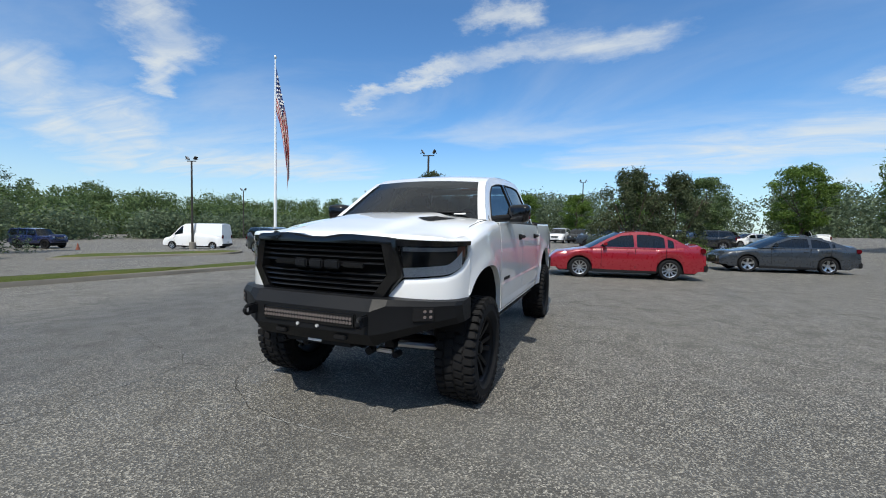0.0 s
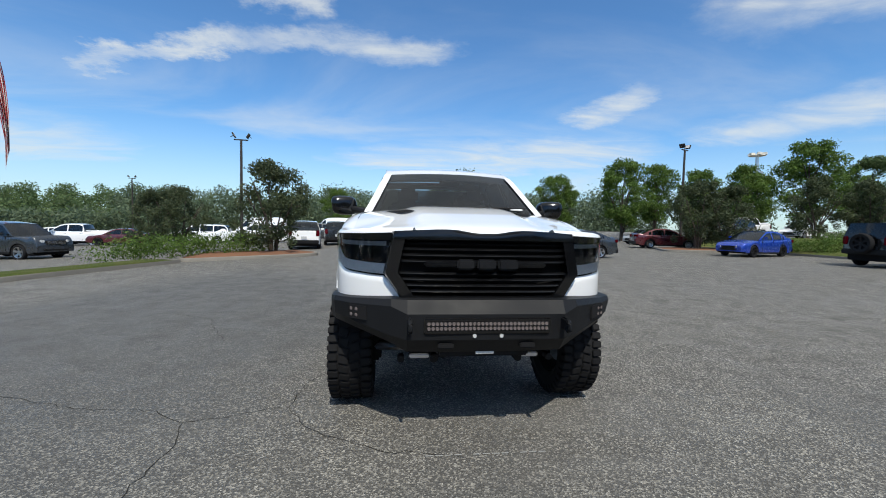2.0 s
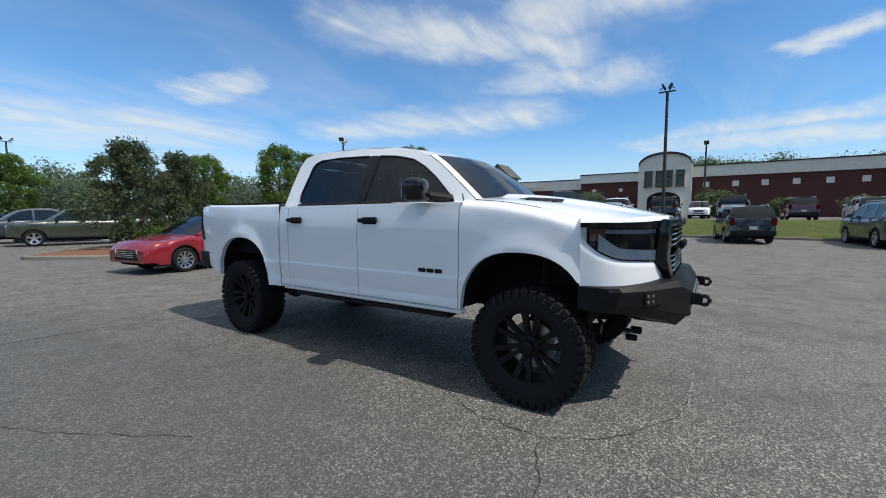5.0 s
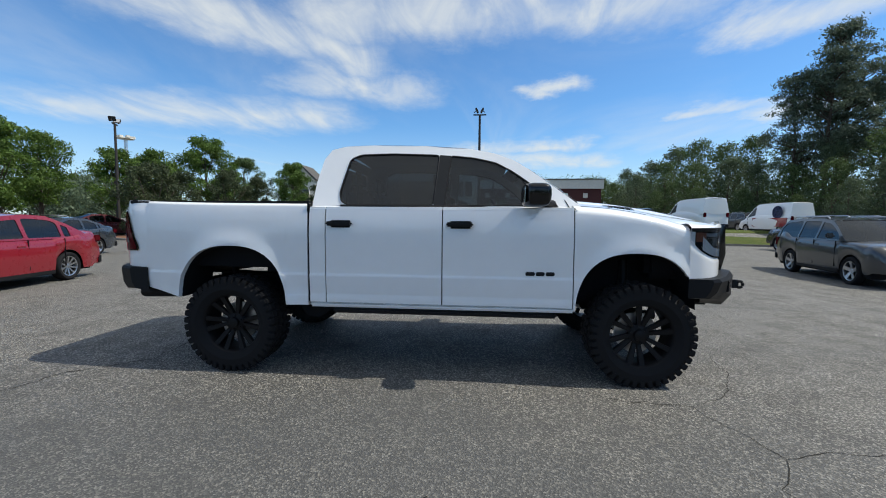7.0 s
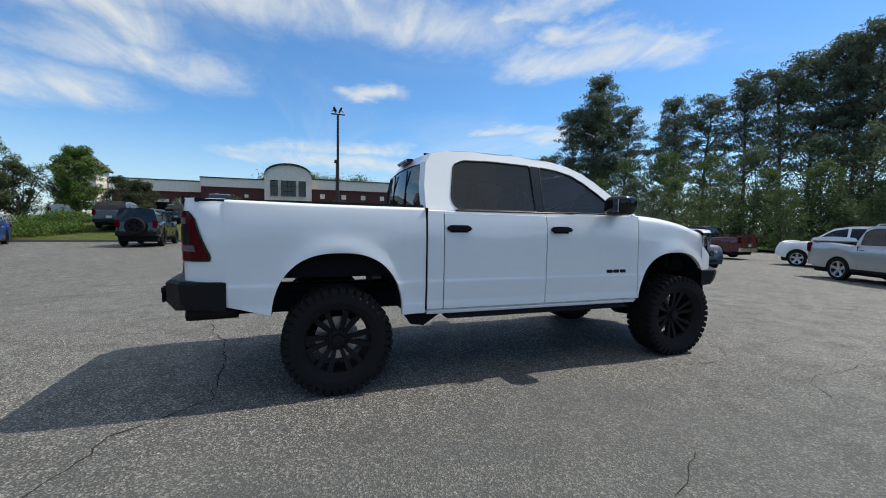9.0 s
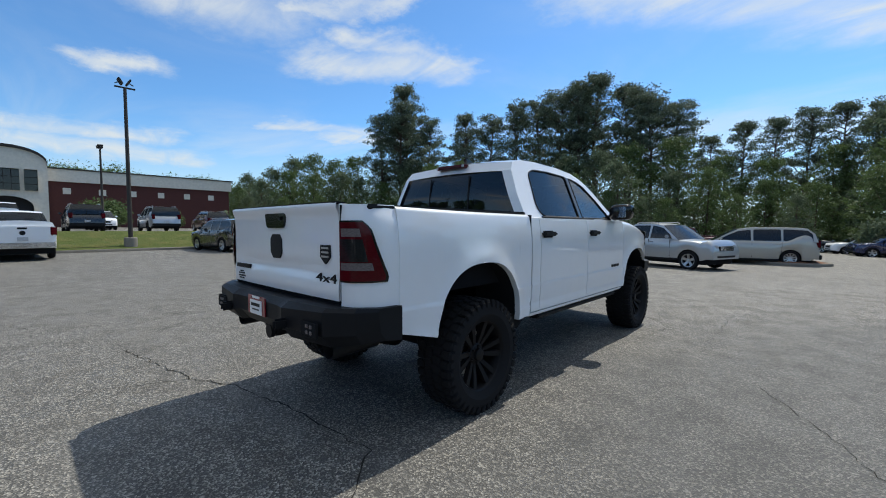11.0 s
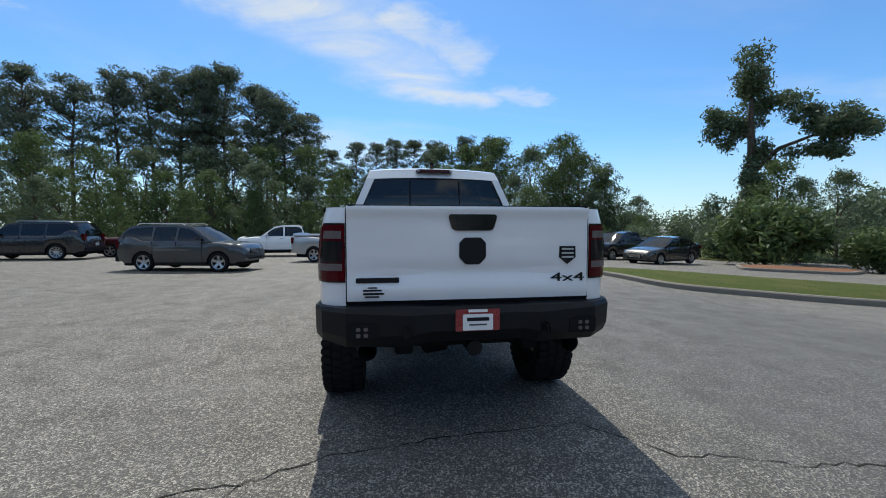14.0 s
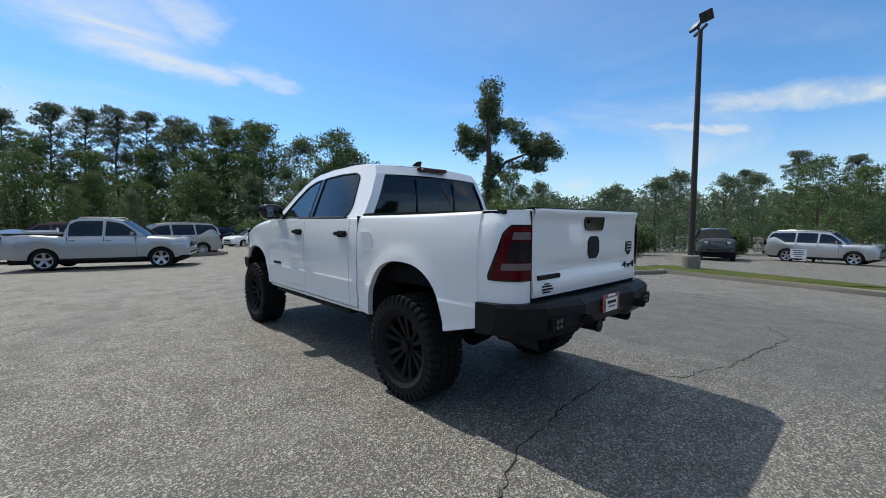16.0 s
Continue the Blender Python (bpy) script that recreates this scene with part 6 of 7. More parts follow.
# bonnet with a raised middle and two vents
def front_y(x):
    ax = abs(x)
    return float(np.interp(ax, (0, 0.10, 0.3, 0.5, 0.68, 0.80, 0.90, 0.95), (-0.872, -0.876, -0.868, -0.845, -0.78, -0.71, -0.615, -0.50)))
ridge_line = smooth([(-0.90, 1.405), (-0.75, 1.445), (-0.55, 1.482), (-0.26, 1.532), (0.10, 1.585), (0.5, 1.62)])
def bonnet(u, v):
    c = 2 * u - 1
    hw = 0.90 - 0.03 * v + 0.03 * max(0, 0.2 - v) / 0.2
    x = c * hw
    y0, y1 = front_y(x), 0.40 + 0.13 * c * c
    y = y0 + (y1 - y0) * v
    e, k = hood_edge(y), ridge_line(y)
    z = e + (k - 0.035 - e) * (1 - abs(c) ** 3.6)
    b = 1 / (1 + math.exp((abs(x) - (0.40 + 0.06 * v)) / 0.03))
    z += 0.036 * b * min(1, 0.35 + 1.5 * v)
    z -= 0.026 * max(0, 1 - v / 0.06) ** 2
    return (x, y, z)
part("bonnet", Geo().grid(71, 40, bonnet), WHITE, hero, "white bonnet with a raised centre", angle=60)
def shoulder(u, v):
    p = along(nose, u)
    d = (along(nose, min(1, u + 0.02)) - along(nose, max(0, u - 0.02))).normalized()
    out_n = Vector((-d.y, d.x)) if Vector((-d.y, d.x)).dot(p - Vector((0, 2))) > 0 else Vector((d.y, -d.x))
    a = Vector((*(p + out_n * 0.010), lamp_hi(u) + 0.018 + 0.024 * u))
    if p.x > 0.885:
        b = Vector((0.885, p.y + 0.03, hood_edge(p.y + 0.03) - 0.002))
    else:
        b = Vector(bonnet(0.5 + (p.x - 0.02) / 1.86, 0.045)) - Vector((0, 0, 0.002))
    m = a.lerp(b, v)
    return m + (Vector((*out_n, 0)) * 0.5 + Vector((0, 0, 1))) * 0.022 * math.sin(math.pi * v)
for s in (-1, 1):
    part("bonnet_gap", Geo().tube([(s * 0.884, y, hood_edge(y) + 0.001) for y in np.linspace(-0.05, 0.50, 10)], 0.002, 5), UNDER, hero)
mirror_part(part("wing_shoulder", Geo().grid(24, 7, shoulder), WHITE, hero, angle=60))
for s in (-1, 1):
    g = Geo()
    quad = [(0.43, 0.60), (0.55, 0.58), (0.70, 0.80), (0.50, 0.82)]
    def grid_vent(u, v, s=s):
        a = [quad[0][k] * (1 - u) + quad[1][k] * u for k in (0, 1)]
        b = [quad[3][k] * (1 - u) + quad[2][k] * u for k in (0, 1)]
        return Vector(bonnet(0.5 + s * (a[0] * (1 - v) + b[0] * v) / 1.8, a[1] * (1 - v) + b[1] * v)) + Vector((0, 0, 0.006))
    g.grid(9, 9, grid_vent)
    vent = part("bonnet_vent", g, PLASTIC, hero, "black bonnet air vent")
    for i in range(4):
        part("vent_slat", Geo().tube([grid_vent(u, 0.2 + i * 0.2) for u in np.linspace(0.08, 0.92, 7)], 0.006, 6), MATT_BLACK, vent)

# grille
def hexa(k, y):
    return [(x * k, y, 1.165 + (z - 1.165) * k) for x, z in ((-0.60, 1.385), (-0.20, 1.40), (-0.045, 1.375), (0.045, 1.375), (0.20, 1.40), (0.60, 1.385), (0.655, 1.12), (0.535, 0.945), (-0.535, 0.945), (-0.655, 1.12))]
rings = [hexa(1.0, -0.80), hexa(1.0, -0.885), hexa(0.975, -0.912), hexa(0.86, -0.908), hexa(0.83, -0.84)]
rings = [[(x, y + 0.30 * max(0, abs(x) - 0.30) ** 1.6, z) for x, y, z in r] for r in rings]
g = Geo()
for a, b in zip(rings, rings[1:]):
    g.add(a + b, [(i, (i + 1) % 10, 10 + (i + 1) % 10, 10 + i) for i in range(10)])
grille = part("grille", g, GLOSS_BLACK, hero, "glossy black grille surround", angle=50)
part("grille_back", Geo().prism([(x, -0.82 + 0.3 * max(0, abs(x) - 0.3) ** 1.6, z) for x, y, z in hexa(0.9, 0)], (0, 0.03, 0)), UNDER, grille)
for i in range(9):
    z = 1.008 + i * 0.0385
    half = float(np.interp(z, (0.97, 1.12, 1.36), (0.465, 0.55, 0.505)))
    if i == 4:
        continue
    def slat(u, v, z=z, half=half):
        x = (2 * u - 1) * half
        yy = -0.875 + 0.30 * max(0, abs(x) - 0.30) ** 1.6
        a = v * math.tau
        return (x, yy + 0.020 * math.cos(a), z + 0.010 * math.sin(a) + 0.004 * math.cos(a))
    part("grille_bar", Geo().grid(21, 9, slat), GLOSS_BLACK, grille)
brow_top = smooth([(0.0, 1.378), (0.05, 1.378), (0.20, 1.398), (0.45, 1.392), (0.60, 1.383)])
part("grille_brow", Geo().grid(41, 5, lambda u, v: (lambda x: (x, -0.917 + 0.30 * max(0, abs(x) - 0.30) ** 1.6 + 0.012 * v * v, 1.338 + (brow_top(abs(x)) + 0.004 - 1.338) * v))(-0.59 + 1.18 * u)), GLOSS_BLACK, grille)
part("grille_crossbar", Geo().box((-0.40, -0.915, 1.165), (0.40, -0.88, 1.200), 0.012), GLOSS_BLACK, grille)
for x, w in ((-0.135, 0.11), (0.0, 0.12), (0.14, 0.13)):
    part("emblem_block", Geo().box((x - w / 2, -0.937, 1.150), (x + w / 2, -0.905, 1.218), 0.012).box((x - w / 4, -0.9385, 1.175), (x + w / 4, -0.93, 1.195)), MATT_BLACK, grille)

# front bumper: folded steel
def loft(stations, closed_ends=True):
    g, n = Geo(), len(stations[0])
    g.add([p for s in stations for p in s], [(i * n + j, i * n + (j + 1) % n, (i + 1) * n + (j + 1) % n, (i + 1) * n + j) for i in range(len(stations) - 1) for j in range(n)])
    g.add(stations[0], [tuple(range(n))]).add(stations[-1], [tuple(range(n))])
    return g
def fst(x, tb, tf, fu, fl, bf, bb):
    return [(x, *p) for p in (tb, tf, fu, fl, bf, bb)]
half_st = [fst(0.0, (-0.74, 0.975), (-0.955, 0.965), (-1.01, 0.885), (-1.01, 0.725), (-0.93, 0.625), (-0.72, 0.64)),
           fst(0.50, (-0.74, 0.975), (-0.955, 0.965), (-1.005, 0.885), (-1.0, 0.725), (-0.92, 0.63), (-0.72, 0.645)),
           fst(0.60, (-0.70, 0.968), (-0.925, 0.966), (-0.955, 0.925), (-0.945, 0.74), (-0.87, 0.675), (-0.68, 0.68)),
           fst(0.86, (-0.55, 0.948), (-0.745, 0.945), (-0.775, 0.915), (-0.755, 0.80), (-0.69, 0.745), (-0.54, 0.745)),
           fst(0.985, (-0.40, 0.94), (-0.62, 0.938), (-0.645, 0.912), (-0.61, 0.82), (-0.55, 0.765), (-0.40, 0.765)),
           fst(1.015, (-0.365, 0.935), (-0.55, 0.933), (-0.57, 0.908), (-0.54, 0.83), (-0.50, 0.775), (-0.365, 0.775))]
st = [[(-x, y, z) for x, y, z in s] for s in half_st[:0:-1]] + half_st
bumper = part("front_bumper", loft(st), MATT_BLACK, hero, "textured black steel bumper", angle=12)
part("light_bar_housing", Geo().box((-0.40, -1.022, 0.765), (0.40, -0.98, 0.865), 0.008), GLOSS_BLACK, bumper)
bar = part("light_bar", Geo().box((-0.385, -1.026, 0.785), (0.385, -1.015, 0.845), 0.004), UNDER, bumper, "slim row of small lamps")
led = Geo().lathe([(0, 0.0), (-0.004, 0.009), (0, 0.0115), (0.008, 0.012)], 8, "y").mesh("lamp_cell", LAMP_PALE)
for r in range(2):
    for i in range(30):
        o = new("lamp_cell", led)
        o.parent, o.location = bar, (-0.370 + i * 0.0255, -1.028, 0.800 + r * 0.029)
for s in (-1, 1):
    box_m = pose(s * 0.815, -0.806, 0.862, 0, 0, s * 35)
    pod = part("fog_light_recess", Geo().box((-0.075, -0.002, -0.05), (0.075, 0.02, 0.045), 0.004), UNDER, bumper)
    pod.matrix_basis = box_m
    for dx in (-0.026, 0.026):
        for dz in (-0.024, 0.024):
            o = part("fog_lamp", Geo().box((dx * 0.8 - 0.011 + s * 0.03, -0.008, dz * 0.8 - 0.011), (dx * 0.8 + 0.011 + s * 0.03, 0.0, dz * 0.8 + 0.011), 0.004), LAMP_PALE, pod)
    part("shackle_mount", Geo().box((s * 0.485 - 0.013, -1.075, 0.79), (s * 0.485 + 0.013, -0.96, 0.87), 0.010), MATT_BLACK, bumper)
    part("tow_shackle", Geo().tube([(s * 0.485, -1.085 + 0.03 * math.cos(a), 0.825 + 0.03 * math.sin(a)) for a in np.linspace(0, math.tau, 17)], 0.014, 8), MATT_BLACK, bumper)
    part("crash_arm", Geo().box((s * 0.33, -0.62, 0.488), (s * 0.47, -0.56, 0.520), 0.008), ALLOY, hero, "pale suspension arm")
    for bx, br in ((0.30, 0.030), (0.53, 0.024)):
        part("arm_end", Geo().lathe([(-0.68, 0.0), (-0.68, br * 0.5), (-0.675, br * 0.5), (-0.675, br), (-0.60, br), (-0.60, 0.0)], 14, "y", at=(s * bx, 0, 0.503)), MATT_BLACK, hero)
    part("bolt", Geo().lathe([(-1.020, 0.0), (-1.020, 0.012), (-1.0, 0.012)], 10, "y", at=(s * 0.085, 0, 0.752)), CLEAR_LENS, bumper)
    part("tow_slot", Geo().box((s * 0.26 - 0.05, -1.0, 0.665), (s * 0.26 + 0.05, -0.955, 0.70), 0.008), UNDER, bumper)
part("skid_plate", Geo().box((-0.30, -0.90, 0.585), (0.30, -0.60, 0.63), 0.012), MATT_BLACK, hero)
part("maker_plate", Geo().box((-0.06, -0.935, 0.612), (0.06, -0.925, 0.634), 0.003), CLEAR_LENS, hero)

# rear bumper
def rst(x, *pts):
    return [(x, *p) for p in pts]
hb = [rst(0.0, (4.72, 0.952), (4.90, 0.952), (4.965, 0.92), (4.965, 0.815), (4.90, 0.735), (4.72, 0.735)),
      rst(0.30, (4.72, 0.952), (4.90, 0.952), (4.965, 0.92), (4.965, 0.815), (4.90, 0.735), (4.72, 0.735)),
      rst(0.40, (4.72, 0.958), (4.93, 0.958), (4.985, 0.92), (4.985, 0.80), (4.92, 0.715), (4.72, 0.72)),
      rst(0.80, (4.70, 0.958), (4.90, 0.958), (4.93, 0.935), (4.93, 0.79), (4.87, 0.715), (4.66, 0.72)),
      rst(0.955, (4.58, 0.958), (4.79, 0.958), (4.815, 0.935), (4.80, 0.80), (4.76, 0.74), (4.56, 0.73)),
      rst(1.012, (4.49, 0.945), (4.66, 0.95), (4.68, 0.93), (4.66, 0.80), (4.62, 0.745), (4.49, 0.725))]
st = [[(-x, y, z) for x, y, z in s] for s in hb[:0:-1]] + hb
rb = part("rear_bumper", loft(st), MATT_BLACK, hero, "textured black steel rear bumper", angle=12)
part("step_gap", Geo().box((-0.80, 4.70, 0.945), (0.80, 4.79, 0.985)), UNDER, hero)
for s in (-1, 1):
    pod = part("lamp_recess", Geo().box((s * 0.60, 4.945, 0.775), (s * 0.79, 4.962, 0.875), 0.008), UNDER, rb)
    for dx in (0.68, 0.725):
        for dz in (0.805, 0.842):
            part("lamp_cell", Geo().box((s * dx - 0.013, 4.955, dz - 0.012), (s * dx + 0.013, 4.968, dz + 0.012), 0.004), LAMP_PALE, pod)
    part("tow_eye", Geo().box((s * 0.44 - 0.016, 4.95, 0.79), (s * 0.44 + 0.016, 5.06, 0.86), 0.014), MATT_BLACK, rb)
    part("exhaust_tip", Geo().lathe([(4.45, 0.055), (4.80, 0.064), (4.82, 0.060), (4.80, 0.054), (4.5, 0.05), (4.5, 0.0)], 20, "y", at=(s * 0.68, 0, 0.665)), PLASTIC, hero, "black exhaust tip")
tag = part("tag_frame", Geo().box((-0.14, 4.967, 0.812), (0.14, 4.976, 0.948), 0.004), C["red"], rb, "red dealer tag frame")
part("tag_plate", Geo().box((-0.095, 4.9765, 0.818), (0.095, 4.981, 0.918), 0.003), WHITE, tag, "white paper tag")
part("print_bar", Geo().box((-0.07, 4.9815, 0.876), (0.07, 4.983, 0.898)), PLASTIC, tag)
part("print_bar", Geo().box((-0.055, 4.9815, 0.848), (0.055, 4.983, 0.858)), SLATE, tag)
part("print_bar", Geo().box((-0.06, 4.9765, 0.93), (0.06, 4.979, 0.947)), WHITE, tag)
part("hitch", Geo().box((-0.04, 4.60, 0.64), (0.04, 4.86, 0.72), 0.01).tube([(0, 4.86, 0.68), (0, 4.89, 0.68)], 0.05, 12), MATT_BLACK, hero)

# cab
OUT = [(0.50, 1.545), (0.66, 1.670), (0.81, 1.785), (0.95, 1.890), (1.09, 1.977), (1.26, 2.040), (1.50, 2.083), (1.9, 2.107), (2.4, 2.116), (2.66, 2.108), (2.80, 2.075), (2.865, 1.98), (2.905, 1.76), (2.915, 1.52)]
cab_plan = smooth([(0.5, 0.085), (0.8, 0.080), (1.2, 0.070), (1.7, 0.022), (2.2, 0.004), (2.65, 0.012), (2.92, 0.032)])
def cab_x(y, z, s):
    return (s * (0.975 - 0.240 * max(0.0, (z - 1.52) / 0.55) ** 0.95 - cab_plan(y)), y, z)
loop = OUT + [(0.56, 1.52)]
w_f = rounded([(0.70, 1.545), (0.80, 1.628), (0.95, 1.758), (1.10, 1.865), (1.25, 1.945), (1.45, 1.988), (1.655, 2.006), (1.70, 1.545)], 0.02, 2)
w_r = rounded([(1.80, 1.545), (1.765, 2.012), (2.2, 2.026), (2.50, 2.018), (2.60, 1.975), (2.665, 1.66), (2.645, 1.58), (2.58, 1.545)], 0.03, 3)
def mirror_shell(u, v, s):
    """A rounded box with a flat back, like a pillow cut off behind."""
    a, b = u * math.tau, (v - 0.5) * math.pi
    def soft(t):
        return math.copysign(abs(t) ** 0.55, t)
    x, y, z = soft(math.cos(b)) * soft(math.cos(a)), soft(math.cos(b)) * soft(math.sin(a)), soft(math.sin(b))
    return (s * (1.11 + 0.125 * x + 0.012 * z), 0.94 + (0.12 * y if y < 0 else 0.085 * y) - 0.03 * x, 1.625 + 0.098 * z)
for s in (-1, 1):
    part("cab_frame", holed(loop, [w_f, w_r], lambda a, b, s=s: cab_x(a, b, s), 0.012), WHITE, hero)
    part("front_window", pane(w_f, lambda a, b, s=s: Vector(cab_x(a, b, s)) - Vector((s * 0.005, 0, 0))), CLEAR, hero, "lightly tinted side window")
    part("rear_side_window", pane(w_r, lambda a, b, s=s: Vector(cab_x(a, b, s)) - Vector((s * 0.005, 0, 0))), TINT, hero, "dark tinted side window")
    # black pillar between the windows, belt strip, window edging
    g = Geo()
    pil = [(1.702, 1.535), (1.658, 2.01), (1.762, 2.016), (1.797, 1.535)]
    g.add([Vector(cab_x(a, b, s)) + Vector((s * 0.004, 0, 0)) for a, b in pil], [(0, 1, 2, 3)])
    part("door_pillar", g, GLOSS_BLACK, hero)
    part("belt_strip", Geo().tube([Vector(cab_x(y, 1.536, s)) + Vector((s * 0.004, 0, 0)) for y in np.linspace(0.70, 2.64, 15)], 0.011, 6), PLASTIC, hero)
    part("door_shoulder", Geo().grid(30, 6, lambda u, v, s=s: (lambda y: (s * (side_x(y, 1.50) - 0.002 + (cab_x(y, 1.53, 1)[0] - side_x(y, 1.50)) * math.sin(v * math.pi / 2) ** 1.5), y, 1.505 + 0.028 * math.sin(v * math.pi / 2)))(0.55 + 2.36 * u)), WHITE, hero)
    for w in (w_f, w_r):
        g = Geo()
        ring = [Vector(cab_x(a, b, s)) + Vector((s * 0.002, 0, 0)) for a, b in w]
        g.tube(ring + ring[:1], 0.008, 5)
        part("window_edging", g, PLASTIC, hero)
    for a, b in (((0.60, 1.525), (0.64, 1.60)),):
        gp = Geo().tube([Vector(cab_x(*a, s)) + Vector((s * 0.002, 0, 0)), Vector(cab_x(*b, s)) + Vector((s * 0.001, 0, 0))], 0.004, 5)
        part("door_gap", gp, UNDER, hero)
    # mirror
    mir = part("wing_mirror", Geo().tube([(s * 0.86, 0.74, 1.560), (s * 0.95, 0.82, 1.575), (s * 1.06, 0.92, 1.59)], [0.035, 0.034, 0.04], 10), PLASTIC, hero, "large black folding wing mirror")
    mb = part("mirror_housing", Geo().grid(28, 13, lambda u, v, s=s: mirror_shell(u, v, s), wrap=True), GLOSS_BLACK, mir)
    part("mirror_glass", Geo().box((s * 1.03, 1.018, 1.56), (s * 1.19, 1.024, 1.69), 0.003), CHROME, mir)
    part("turn_signal", Geo().box((s * 1.06, 0.815, 1.60), (s * 1.16, 0.822, 1.612), 0.003), SMOKE_LENS, mir)
    # handles and side badge
    for y in (1.44, 2.515):
        h = part("door_handle", Geo().box((s * 1.012, y, 1.355), (s * 1.062, y + 0.235, 1.395), 0.012), PLASTIC, hero, "black door handle")
        part("handle_recess", Geo().box((s * 1.005, y + 0.02, 1.335), (s * 1.0195, y + 0.2, 1.405), 0.004), UNDER, h)
    for y, w in ((0.775, 0.075), (0.86, 0.075), (0.945, 0.08)):
        part("side_badge", Geo().box((s * 1.012, y - w / 2, 0.938), (s * 1.026, y + w / 2, 0.972), 0.006), PLASTIC, hero, "black badge block")

def band(a, b, crown, bow, nn=17, inset=0.0, off=0.0):
    def fun(u, v):
        i = a + v * (b - a)
        q = min(int(i), len(OUT) - 2)
        t = i - q
        y, z = OUT[q][0] * (1 - t) + OUT[q + 1][0] * t, OUT[q][1] * (1 - t) + OUT[q + 1][1] * t
        x = cab_x(y, z, 1)[0] - inset
        c = 2 * u - 1
        return (c * x, y + bow * (1 - c * c) + off, z + crown * (1 - c * c))
    return Geo().grid(nn, (b - a) * 4 + 1, fun)
part("roof", band(4, 10, 0.030, 0), WHITE, hero, "white roof")
def a_pillar(u, v, s):
    i = 4 * v
    q = min(int(i), 3)
    y, z = (OUT[q][k] * (1 - i + q) + OUT[q + 1][k] * (i - q) for k in (0, 1))
    full = cab_x(y, z, 1)[0]
    x = full - 0.075 * (1 - u)
    return (s * x, y - 0.13 * (1 - (x / full) ** 2) - 0.006, z + 0.015 * (1 - (x / full) ** 2) + 0.005)
for s in (-1, 1):
    part("windscreen_pillar", Geo().grid(5, 17, lambda u, v, s=s: a_pillar(u, v, s)), WHITE, hero)
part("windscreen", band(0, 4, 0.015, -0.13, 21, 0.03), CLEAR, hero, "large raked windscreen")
part("windscreen_frame", band(3, 4, 0.024, -0.06, 17, 0.0, 0.02), PLASTIC, hero)
part("rear_header", band(10, 11, 0.02, 0.03), WHITE, hero)
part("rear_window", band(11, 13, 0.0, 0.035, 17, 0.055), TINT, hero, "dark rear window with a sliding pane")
for s in (-1, 1):
    g = Geo().grid(4, 9, lambda u, v, s=s: (lambda z: (s * (cab_x(2.9, z, 1)[0] - 0.085 * (1 - u)), float(np.interp(z, (1.52, 1.76, 1.98), (2.915, 2.905, 2.865))) + 0.03 * (1 - u) - 0.004, z))(1.52 + 0.47 * v))
    part("rear_pillar", g, WHITE, hero)
    part("rear_window_bar", Geo().tube([(s * 0.28, 2.955, 1.57), (s * 0.27, 2.915, 1.96)], 0.008, 6), PLASTIC, hero)
part("brake_light", Geo().box((-0.20, 2.82, 2.055), (0.20, 2.915, 2.094), 0.012), RED_LENS, hero, "red third brake light")
for s in (-1, 1):
    part("cargo_lamp", Geo().box((s * 0.165, 2.90, 2.062), (s * 0.192, 2.918, 2.088), 0.004), CLEAR_LENS, hero)
part("roof_antenna", Geo().prism([(0.02, 2.45, 2.13), (0.02, 2.64, 2.135), (0.02, 2.66, 2.20), (0.02, 2.60, 2.195)], (-0.04, 0, 0)), GLOSS_BLACK, hero, "black fin antenna")
part("cowl", Geo().grid(21, 4, lambda u, v: (lambda c: (c * 0.86, 0.37 + 0.14 * c * c + 0.11 * v, 1.565 - 0.03 * c * c - 0.012 * v))(2 * u - 1)), PLASTIC, hero)
for x0, x1 in ((-0.62, 0.02), (0.08, 0.70)):
    part("wiper", Geo().tube([(x0, 0.50, 1.585), ((x0 + x1) / 2, 0.47, 1.615), (x1, 0.50, 1.62)], 0.009, 6), PLASTIC, hero)
part("windscreen_sticker", Geo().box((0.50, 0.0, 0.0), (0.62, 0.004, 0.035)), WHITE, hero).matrix_basis = pose(0.05, 0.475, 1.60, -50, 0, 0)
# cabin
part("cabin_floor", Geo().box((-0.85, 0.6, 1.0), (0.85, 2.88, 1.30), 0.02), SEAT, hero)
for s in (-1, 1):
    part("cabin_wall", Geo().box((s * 0.84 - 0.02, 0.62, 1.25), (s * 0.88 + 0.02, 2.86, 1.52)), SEAT, hero)
part("dashboard", Geo().box((-0.84, 0.60, 1.30), (0.84, 1.0, 1.535), 0.04), SEAT, hero)
part("steering_wheel", Geo().lathe([(math.cos(a) * 0.017, 0.18 + math.sin(a) * 0.017) for a in np.linspace(0, math.tau, 9)], 24, "y"), SEAT, hero).matrix_basis = pose(0.42, 1.16, 1.50, -25, 0, 0)
for x in (-0.42, 0.42):
    for y in (1.75, 2.58):
        part("seat", Geo().box((x - 0.25, y - 0.05, 1.2), (x + 0.25, y + 0.10, 1.72), 0.05).box((x - 0.13, y + 0.0, 1.72), (x + 0.13, y + 0.10, 1.90), 0.04), SEAT, hero)
part("rear_mirror", Geo().box((-0.11, 0.98, 1.86), (0.11, 1.0, 1.92), 0.01), PLASTIC, hero)

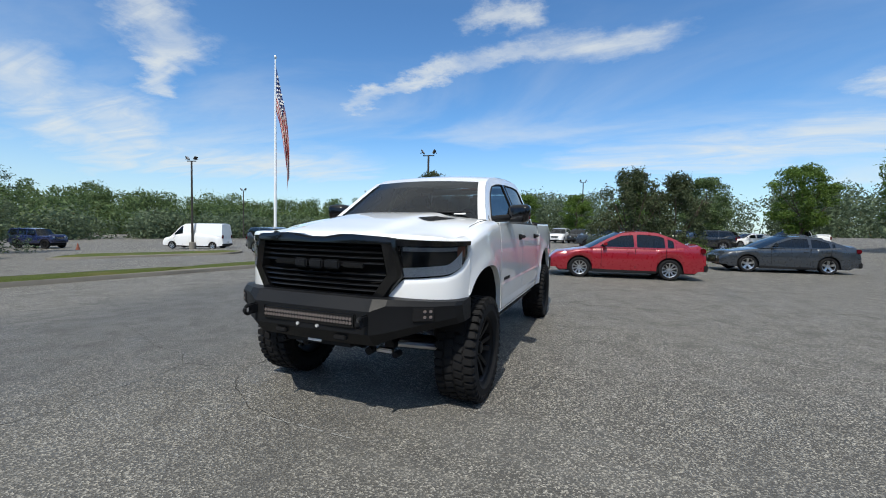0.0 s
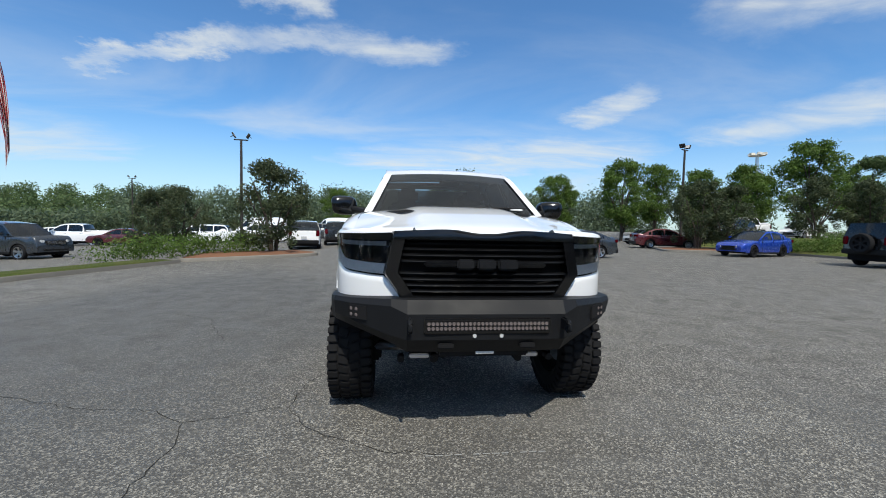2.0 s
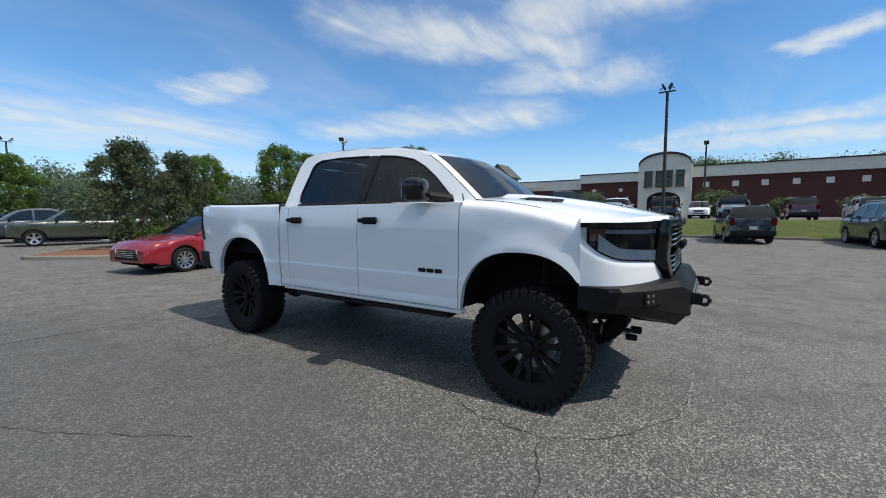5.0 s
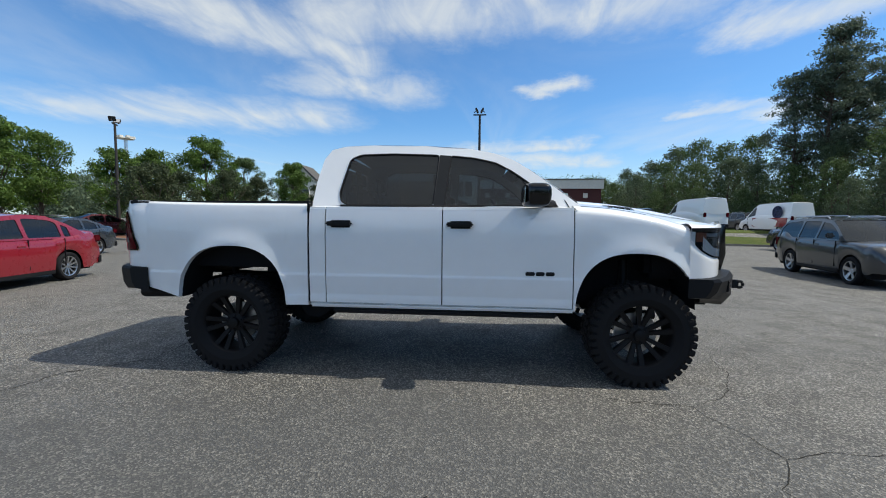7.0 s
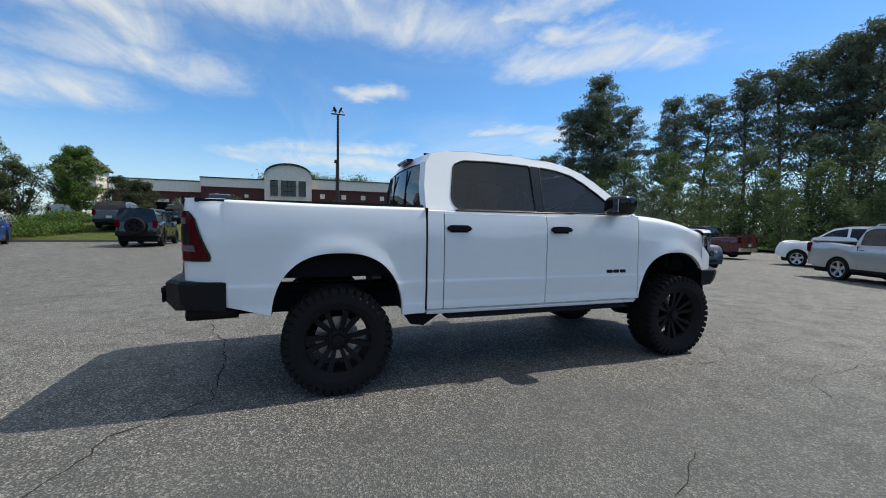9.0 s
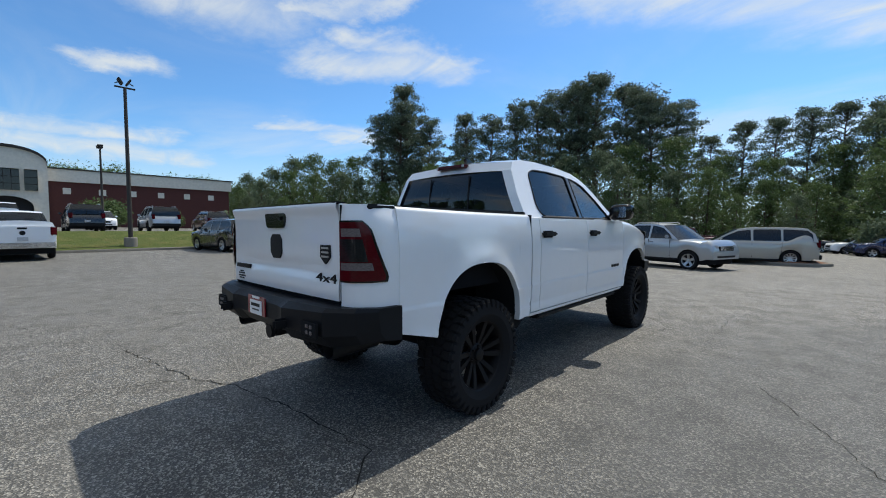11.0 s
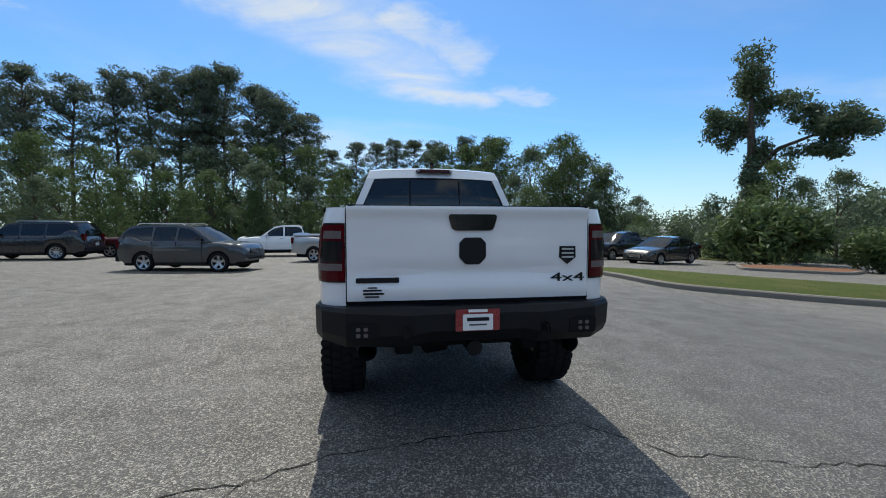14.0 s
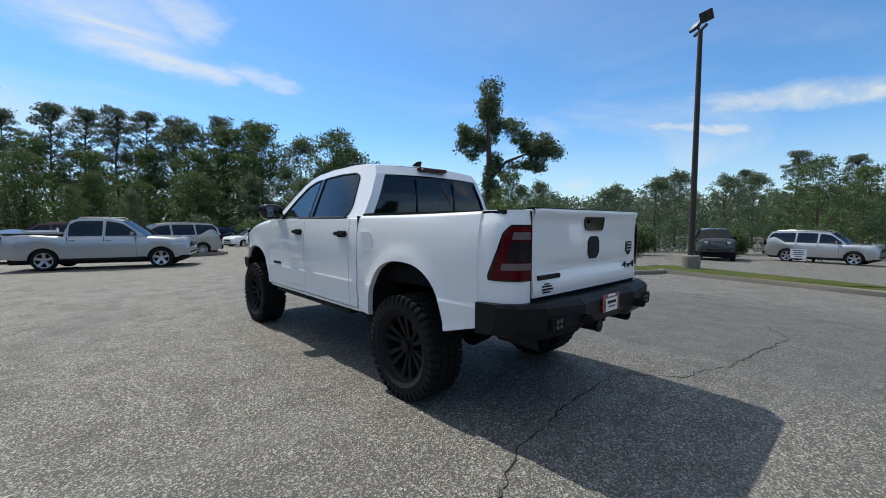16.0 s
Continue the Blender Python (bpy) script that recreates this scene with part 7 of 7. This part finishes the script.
# running gear
part("chassis", Geo().box((-0.50, -0.60, 0.60), (-0.38, 4.70, 0.74), 0.01).box((0.38, -0.60, 0.60), (0.50, 4.70, 0.74), 0.01).box((-0.40, 0.6, 0.62), (0.40, 4.6, 0.72), 0.01).box((-0.82, 0.58, 0.64), (0.82, 2.95, 1.0), 0.03).box((-0.80, 3.0, 1.0), (0.80, 4.70, 1.1), 0.02), UNDER, hero)
for y, r in ((0.0, 0.05), (3.672, 0.055)):
    part("axle", Geo().tube([(-0.80, y, 0.44), (0.80, y, 0.44)], r, 12).lathe([(-0.16, 0.03), (-0.10, 0.13), (0.10, 0.15), (0.17, 0.03)], 16, "x", at=(0.1 if y > 1 else -0.25, y, 0.44)), UNDER, hero)
part("bed_box", Geo().box((-0.86, 2.96, 0.95), (0.86, 4.72, 1.53), 0.01), UNDER, hero)
for s in (-1, 1):
    part("control_arm", Geo().tube([(s * 0.32, -0.30, 0.475), (s * 0.72, -0.06, 0.42)], [0.03, 0.035], 8).tube([(s * 0.32, 0.28, 0.475), (s * 0.72, 0.06, 0.42)], [0.03, 0.035], 8), ALLOY, hero, "pale lower suspension arm")
    part("arm_bushing", Geo().lathe([(-0.38, 0.0), (-0.38, 0.045), (-0.24, 0.045), (-0.24, 0)], 14, "y", at=(s * 0.32, 0, 0.475)), MATT_BLACK, hero)
    part("shock_absorber", Geo().tube([(s * 0.60, 0.02, 0.48), (s * 0.55, 0.02, 1.05)], 0.045, 10), MATT_BLACK, hero)
    part("knuckle", Geo().box((s * 0.68, -0.09, 0.30), (s * 0.78, 0.09, 0.62), 0.02), UNDER, hero)
    part("rear_shock", Geo().tube([(s * 0.55, 3.85, 0.42), (s * 0.50, 3.95, 0.95)], 0.035, 10), UNDER, hero)
    part("mud_bracket", Geo().prism([(s * 0.80, 2.72, 0.60), (s * 0.80, 3.10, 0.62), (s * 0.80, 3.02, 0.50), (s * 0.80, 2.90, 0.48)], (s * 0.05, 0, 0)), UNDER, hero)

TY = tyre_geo(0.432, 0.325, 0.272).mesh("tyre", RUBBER, 30)
LUGS = 40
arc = math.tau * 0.438 / LUGS
SHOULDER = Geo().box((0.085, -arc * 0.38, 0.408), (0.156, arc * 0.38, 0.443), 0.006).box((0.146, -arc * 0.30, 0.375), (0.1645, arc * 0.30, 0.425), 0.005).mesh("tread_block", RUBBER)
CENTRE = Geo().box((0.006, -arc * 0.38, 0.425), (0.076, arc * 0.38, 0.444), 0.005, at=pose(0, 0, 0, 0, 0, -14)).mesh("tread_block", RUBBER)
gr = Geo().lathe([(-0.13, 0.262), (0.02, 0.250), (0.105, 0.258), (0.122, 0.270), (0.128, 0.281), (0.112, 0.284)], 56, "x")
RIM = gr.mesh("rim", DARK_RIM)
gs = Geo()
for k in (0.25,):
    gs.prism([(0.055, k * 0.030 - 0.014, 0.05), (0.055, k * 0.030 + 0.012, 0.05), (0.085, k * 0.038 + 0.019, 0.16), (0.108, k * 0.046 + 0.022, 0.262), (0.108, k * 0.046 - 0.022, 0.262), (0.085, k * 0.038 - 0.019, 0.16)], (-0.040, 0, 0))
SPOKE = gs.mesh("spoke", DARK_RIM)
CAP = Geo().lathe([(0.02, 0.085), (0.062, 0.085), (0.070, 0.075), (0.074, 0.052), (0.098, 0.048), (0.102, 0.04), (0.102, 0)], 28, "x").mesh("hub_cap", DARK_RIM)
NUT = Geo().lathe([(0.06, 0.011), (0.085, 0.010), (0.088, 0.0)], 6, "x").mesh("lug_nut", PLASTIC)
DISC = Geo().lathe([(-0.02, 0.0), (-0.02, 0.18), (-0.05, 0.18), (-0.05, 0.0)], 32, "x").mesh("brake_disc", ALLOY)
for s in (-1, 1):
    for y in (0.0, 3.672):
        w = new("wheel")
        w.parent = hero
        w.matrix_basis = pose(s * 0.905, y, 0.437, 17 * s + 11 * y, 0, 0 if s > 0 else 180)
        tagged(w, "black alloy wheel with a knobbly off-road tyre")
        for nm, me in (("tyre", TY), ("rim", RIM), ("hub_cap", CAP), ("brake_disc", DISC)):
            o = new(nm, me)
            o.parent = w
        for i in range(12):
            o = new("spoke", SPOKE)
            o.parent, o.matrix_basis = w, pose(0.0, 0, 0, (i // 2) * 60 + (i % 2) * 24)
        for i in range(LUGS):
            for me, off, flip in ((SHOULDER, 0, 1), (CENTRE, 0.5, 1), (CENTRE, 0, -1), (SHOULDER, 0.5, -1)):
                o = new("tread_block", me)
                o.parent, o.matrix_basis = w, pose(0, 0, 0, (i + off) * 360 / LUGS) @ Matrix.Diagonal((flip, 1, 1, 1))
        for i in range(6):
            o = new("lug_nut", NUT)
            o.parent, o.matrix_basis = w, pose(0, 0.068 * math.cos(i * 1.047), 0.068 * math.sin(i * 1.047))
